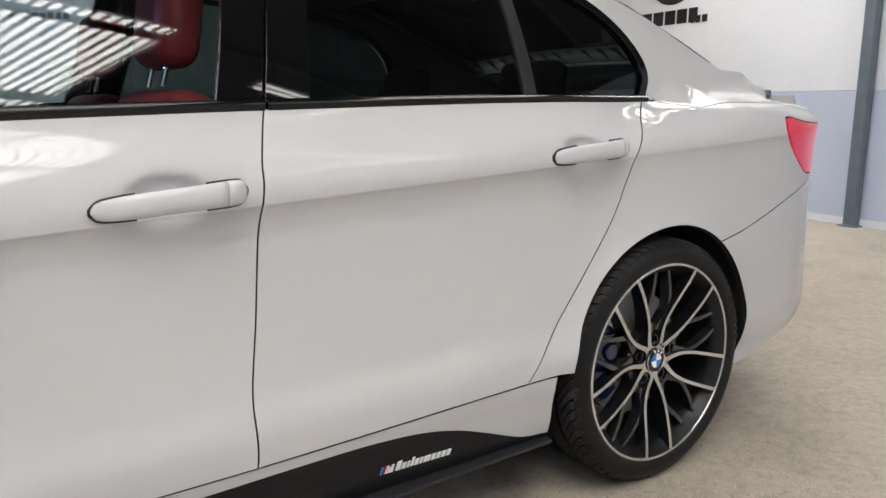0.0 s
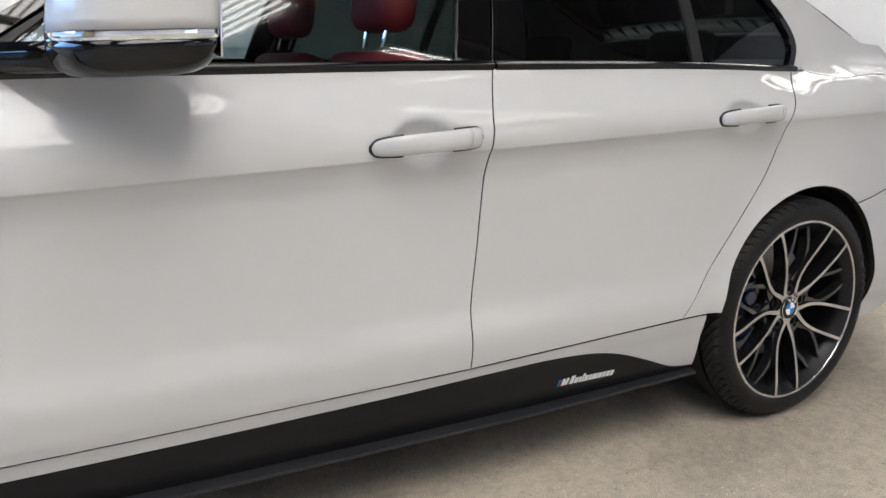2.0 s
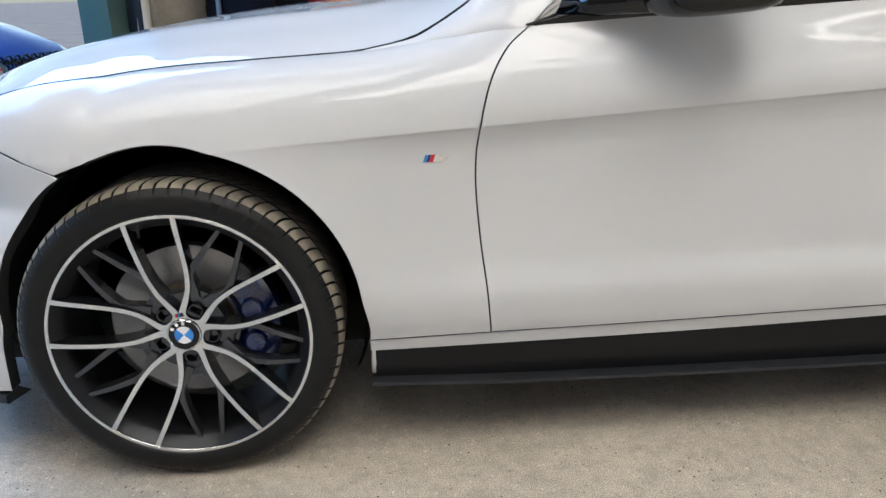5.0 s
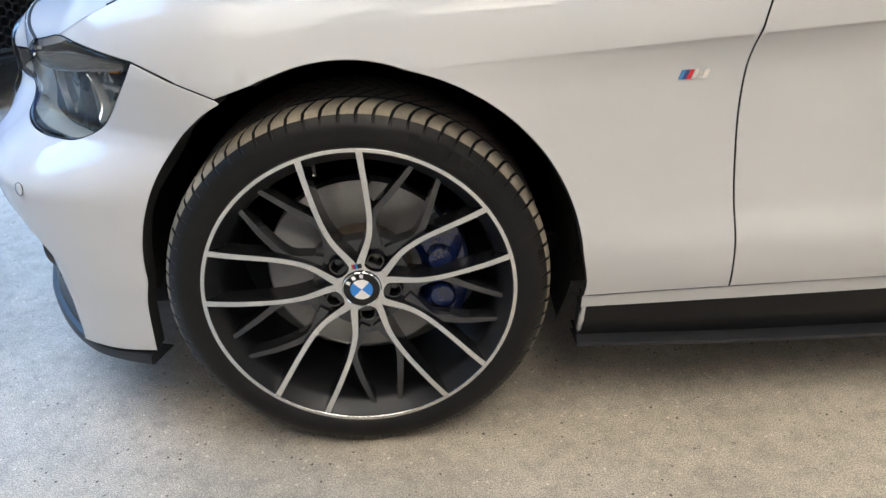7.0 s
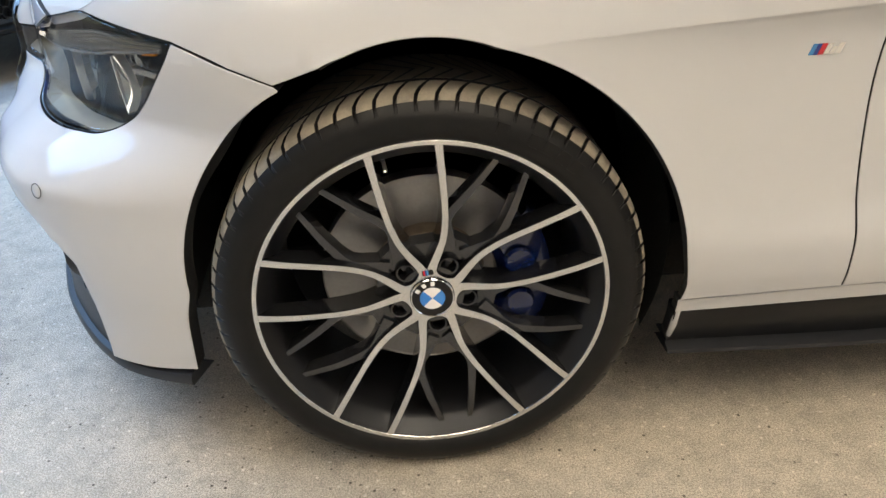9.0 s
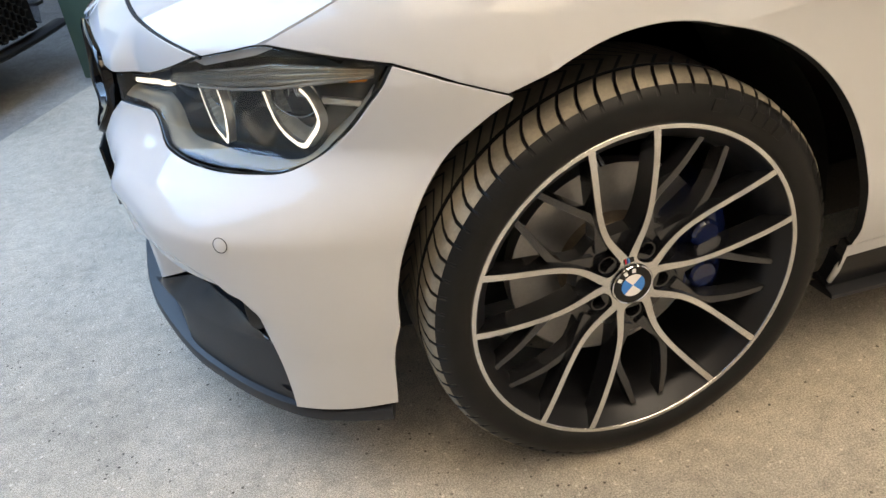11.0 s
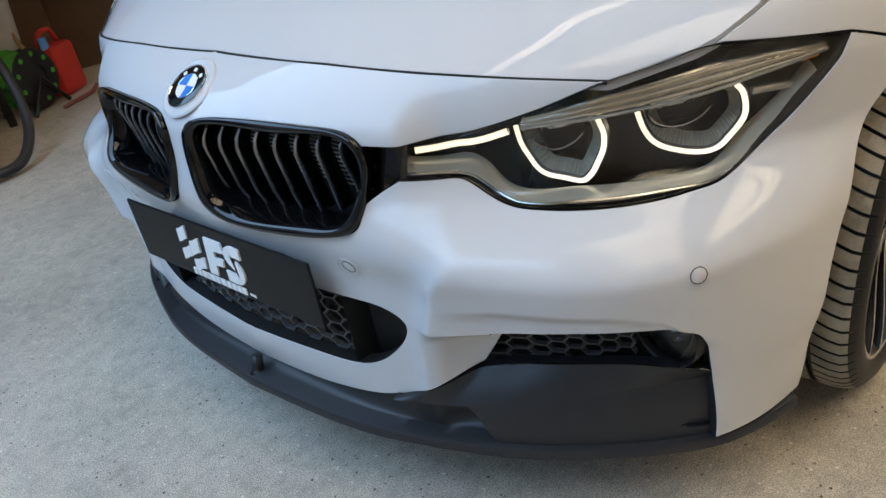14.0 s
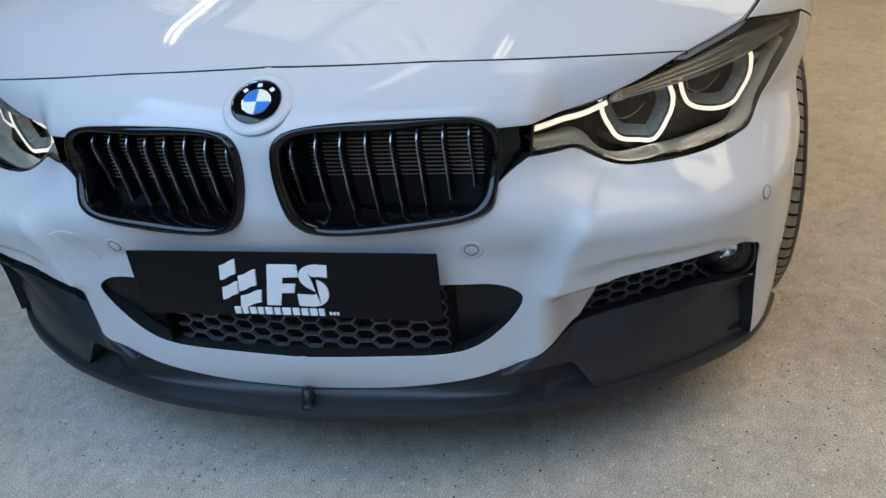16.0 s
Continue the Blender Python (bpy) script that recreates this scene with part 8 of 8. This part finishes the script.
# twin tube lamp under the roof
for ta, tb in ((4.65, -1.2), (0.0, -0.05), (0.9, 2.65)):
    lampo = thing("strip_lamp", "white twin-tube strip lamp under the roof", "lamp", group="strip lamps")
    part("tray", site_box(ta - 0.87, ta + 0.87, tb - 0.07, tb + 0.07, 3.46, 3.50, 0.006), MILKY, lampo)
    for dy in (-0.04, 0.04):
        part("tube", bm_tube([site_at(ta - 0.84, tb + dy, 3.435), site_at(ta + 0.84, tb + dy, 3.435)], 0.014), TUBE, lampo, "lit tube", smooth="all")
    for da in (-0.6, 0.6):
        part("hanger", bm_tube([site_at(ta + da, tb, 3.50), site_at(ta + da, tb, 3.752)], 0.004, sides=6), STEEL_GREY, lampo)


# a dark blue hatchback parked nose-on outside the doorway
def yard_car():
    c = thing("parked_car", "dark blue hatchback parked outside the open doorway", "car")
    base = SITE @ Matrix.Translation((-2.30, 0.95, 0)) @ pose(0, 0, 0, 0, 0, 90)
    # local: y runs back from the nose, x to the side
    st = [(-0.02, 0.55, 0.30, 0.60), (0.06, 0.78, 0.22, 0.68), (0.20, 0.86, 0.20, 0.76), (0.55, 0.90, 0.20, 0.86), (1.0, 0.90, 0.20, 0.95), (1.30, 0.90, 0.20, 1.0), (2.4, 0.90, 0.20, 1.0), (3.4, 0.89, 0.22, 1.0), (4.0, 0.82, 0.28, 0.98), (4.15, 0.74, 0.35, 0.90)]
    prof = ((0.0, 1.02), (0.45, 1.0), (0.78, 0.93), (0.95, 0.80), (1.0, 0.55), (0.98, 0.25), (0.93, 0.0))
    rows = []
    for y, w, z0, z1 in st:
        half = [(w * a, y + 0.10 * a * a * (1 if y < 1 else 0) , z0 + (z1 - z0) * b) for a, b in prof]
        rows.append([(-a, b, d) for a, b, d in half[::-1]] + half[1:])
    P = np.array(rows)
    me = grid_mesh("body", P)
    me.transform(base)
    part("body", me, VW_PAINT, c, smooth="all")
    cab = np.array([[(sx * w, y, z) for sx in (-1, -0.8, 0, 0.8, 1)] for y, w, z in ((1.15, 0.78, 0.97), (1.85, 0.62, 1.40), (2.6, 0.62, 1.46), (3.4, 0.60, 1.42), (4.0, 0.72, 1.0))])
    me = grid_mesh("cabin", cab)
    me.transform(base)
    part("cabin_roof", me, DARK_GLASS, c, smooth="all")
    for sx in (-1, 1):
        bm = bmesh.new()
        for y0, y1, w0, w1 in ((1.15, 3.9, 0.80, 0.62),):
            v = [bm.verts.new(base @ Vector(q)) for q in ((sx * 0.86, 1.2, 0.97), (sx * 0.63, 1.9, 1.39), (sx * 0.62, 3.4, 1.41), (sx * 0.80, 3.95, 0.99))]
            bm.faces.new(v)
        part("side_window", bm, DARK_GLASS, c)
    part("upper_grille", honeycomb(lambda u, v: abs(u) < 0.52, lambda u, v, w: base @ Vector((u, -0.035 + 0.12 * u * u - w, v)), -0.52, 0.52, 0.545, 0.66, 0.036, 0.03, 0.002, 0.015), TRIM, c, smooth=False)
    part("grille_strip", bm_tube([base @ Vector((u, -0.045 + 0.12 * u * u, 0.535)) for u in np.linspace(-0.55, 0.55, 16)], 0.010), CHROME, c)
    part("lower_grille", honeycomb(lambda u, v: abs(u) < 0.50, lambda u, v, w: base @ Vector((u, -0.03 + 0.14 * u * u - w, v)), -0.5, 0.5, 0.27, 0.42, 0.05, 0.045, 0.003, 0.02), TRIM, c, smooth=False)
    part("grille_backing", bm_box(-0.54, 0.54, 0.03, 0.05, 0.24, 0.67, m=base), VOID, c, smooth=False)
    bm = bm_lathe([(0, -0.012), (0.045, -0.010), (0.062, -0.002), (0.064, 0.01)], 32)
    bmesh.ops.transform(bm, verts=bm.verts, matrix=base @ Matrix.Translation((0, -0.055, 0.61)))
    part("round_badge", bm, CHROME, c, "plain round bright badge")
    part("front_lip", bm_tube([base @ Vector((u, 0.0 + 0.16 * u * u, 0.20)) for u in np.linspace(-0.80, 0.80, 22)], 0.022, flat=2.0), TRIM, c)
    for sx in (-1, 1):
        part("head_lamp", bm_box(min(sx * 0.58, sx * 0.84), max(sx * 0.58, sx * 0.84), 0.05, 0.16, 0.57, 0.68, 0.03, m=base), REFLECTOR, c)
        for k in range(2):
            part("duct_slat", bm_box(min(sx * 0.56, sx * 0.82), max(sx * 0.56, sx * 0.82), 0.03, 0.06, 0.30 + 0.06 * k, 0.315 + 0.06 * k, m=base @ pose(0, 0, 0, 0, 0, 9 * sx)), TRIM, c, smooth=False)
        for y in (0.85, 3.4):
            bm = bm_lathe([(0, -0.1), (0.20, -0.1), (0.215, -0.09), (0.31, -0.09), (0.32, -0.06), (0.32, 0.10), (0, 0.10)], 32)
            bmesh.ops.transform(bm, verts=bm.verts, matrix=base @ Matrix.Translation((sx * 0.80, y, 0.32 - 0.02)) @ pose(0, 0, 0, 0, 0, -90 * sx))
            part("wheel_disc", bm, TYRE, c)


yard_car()
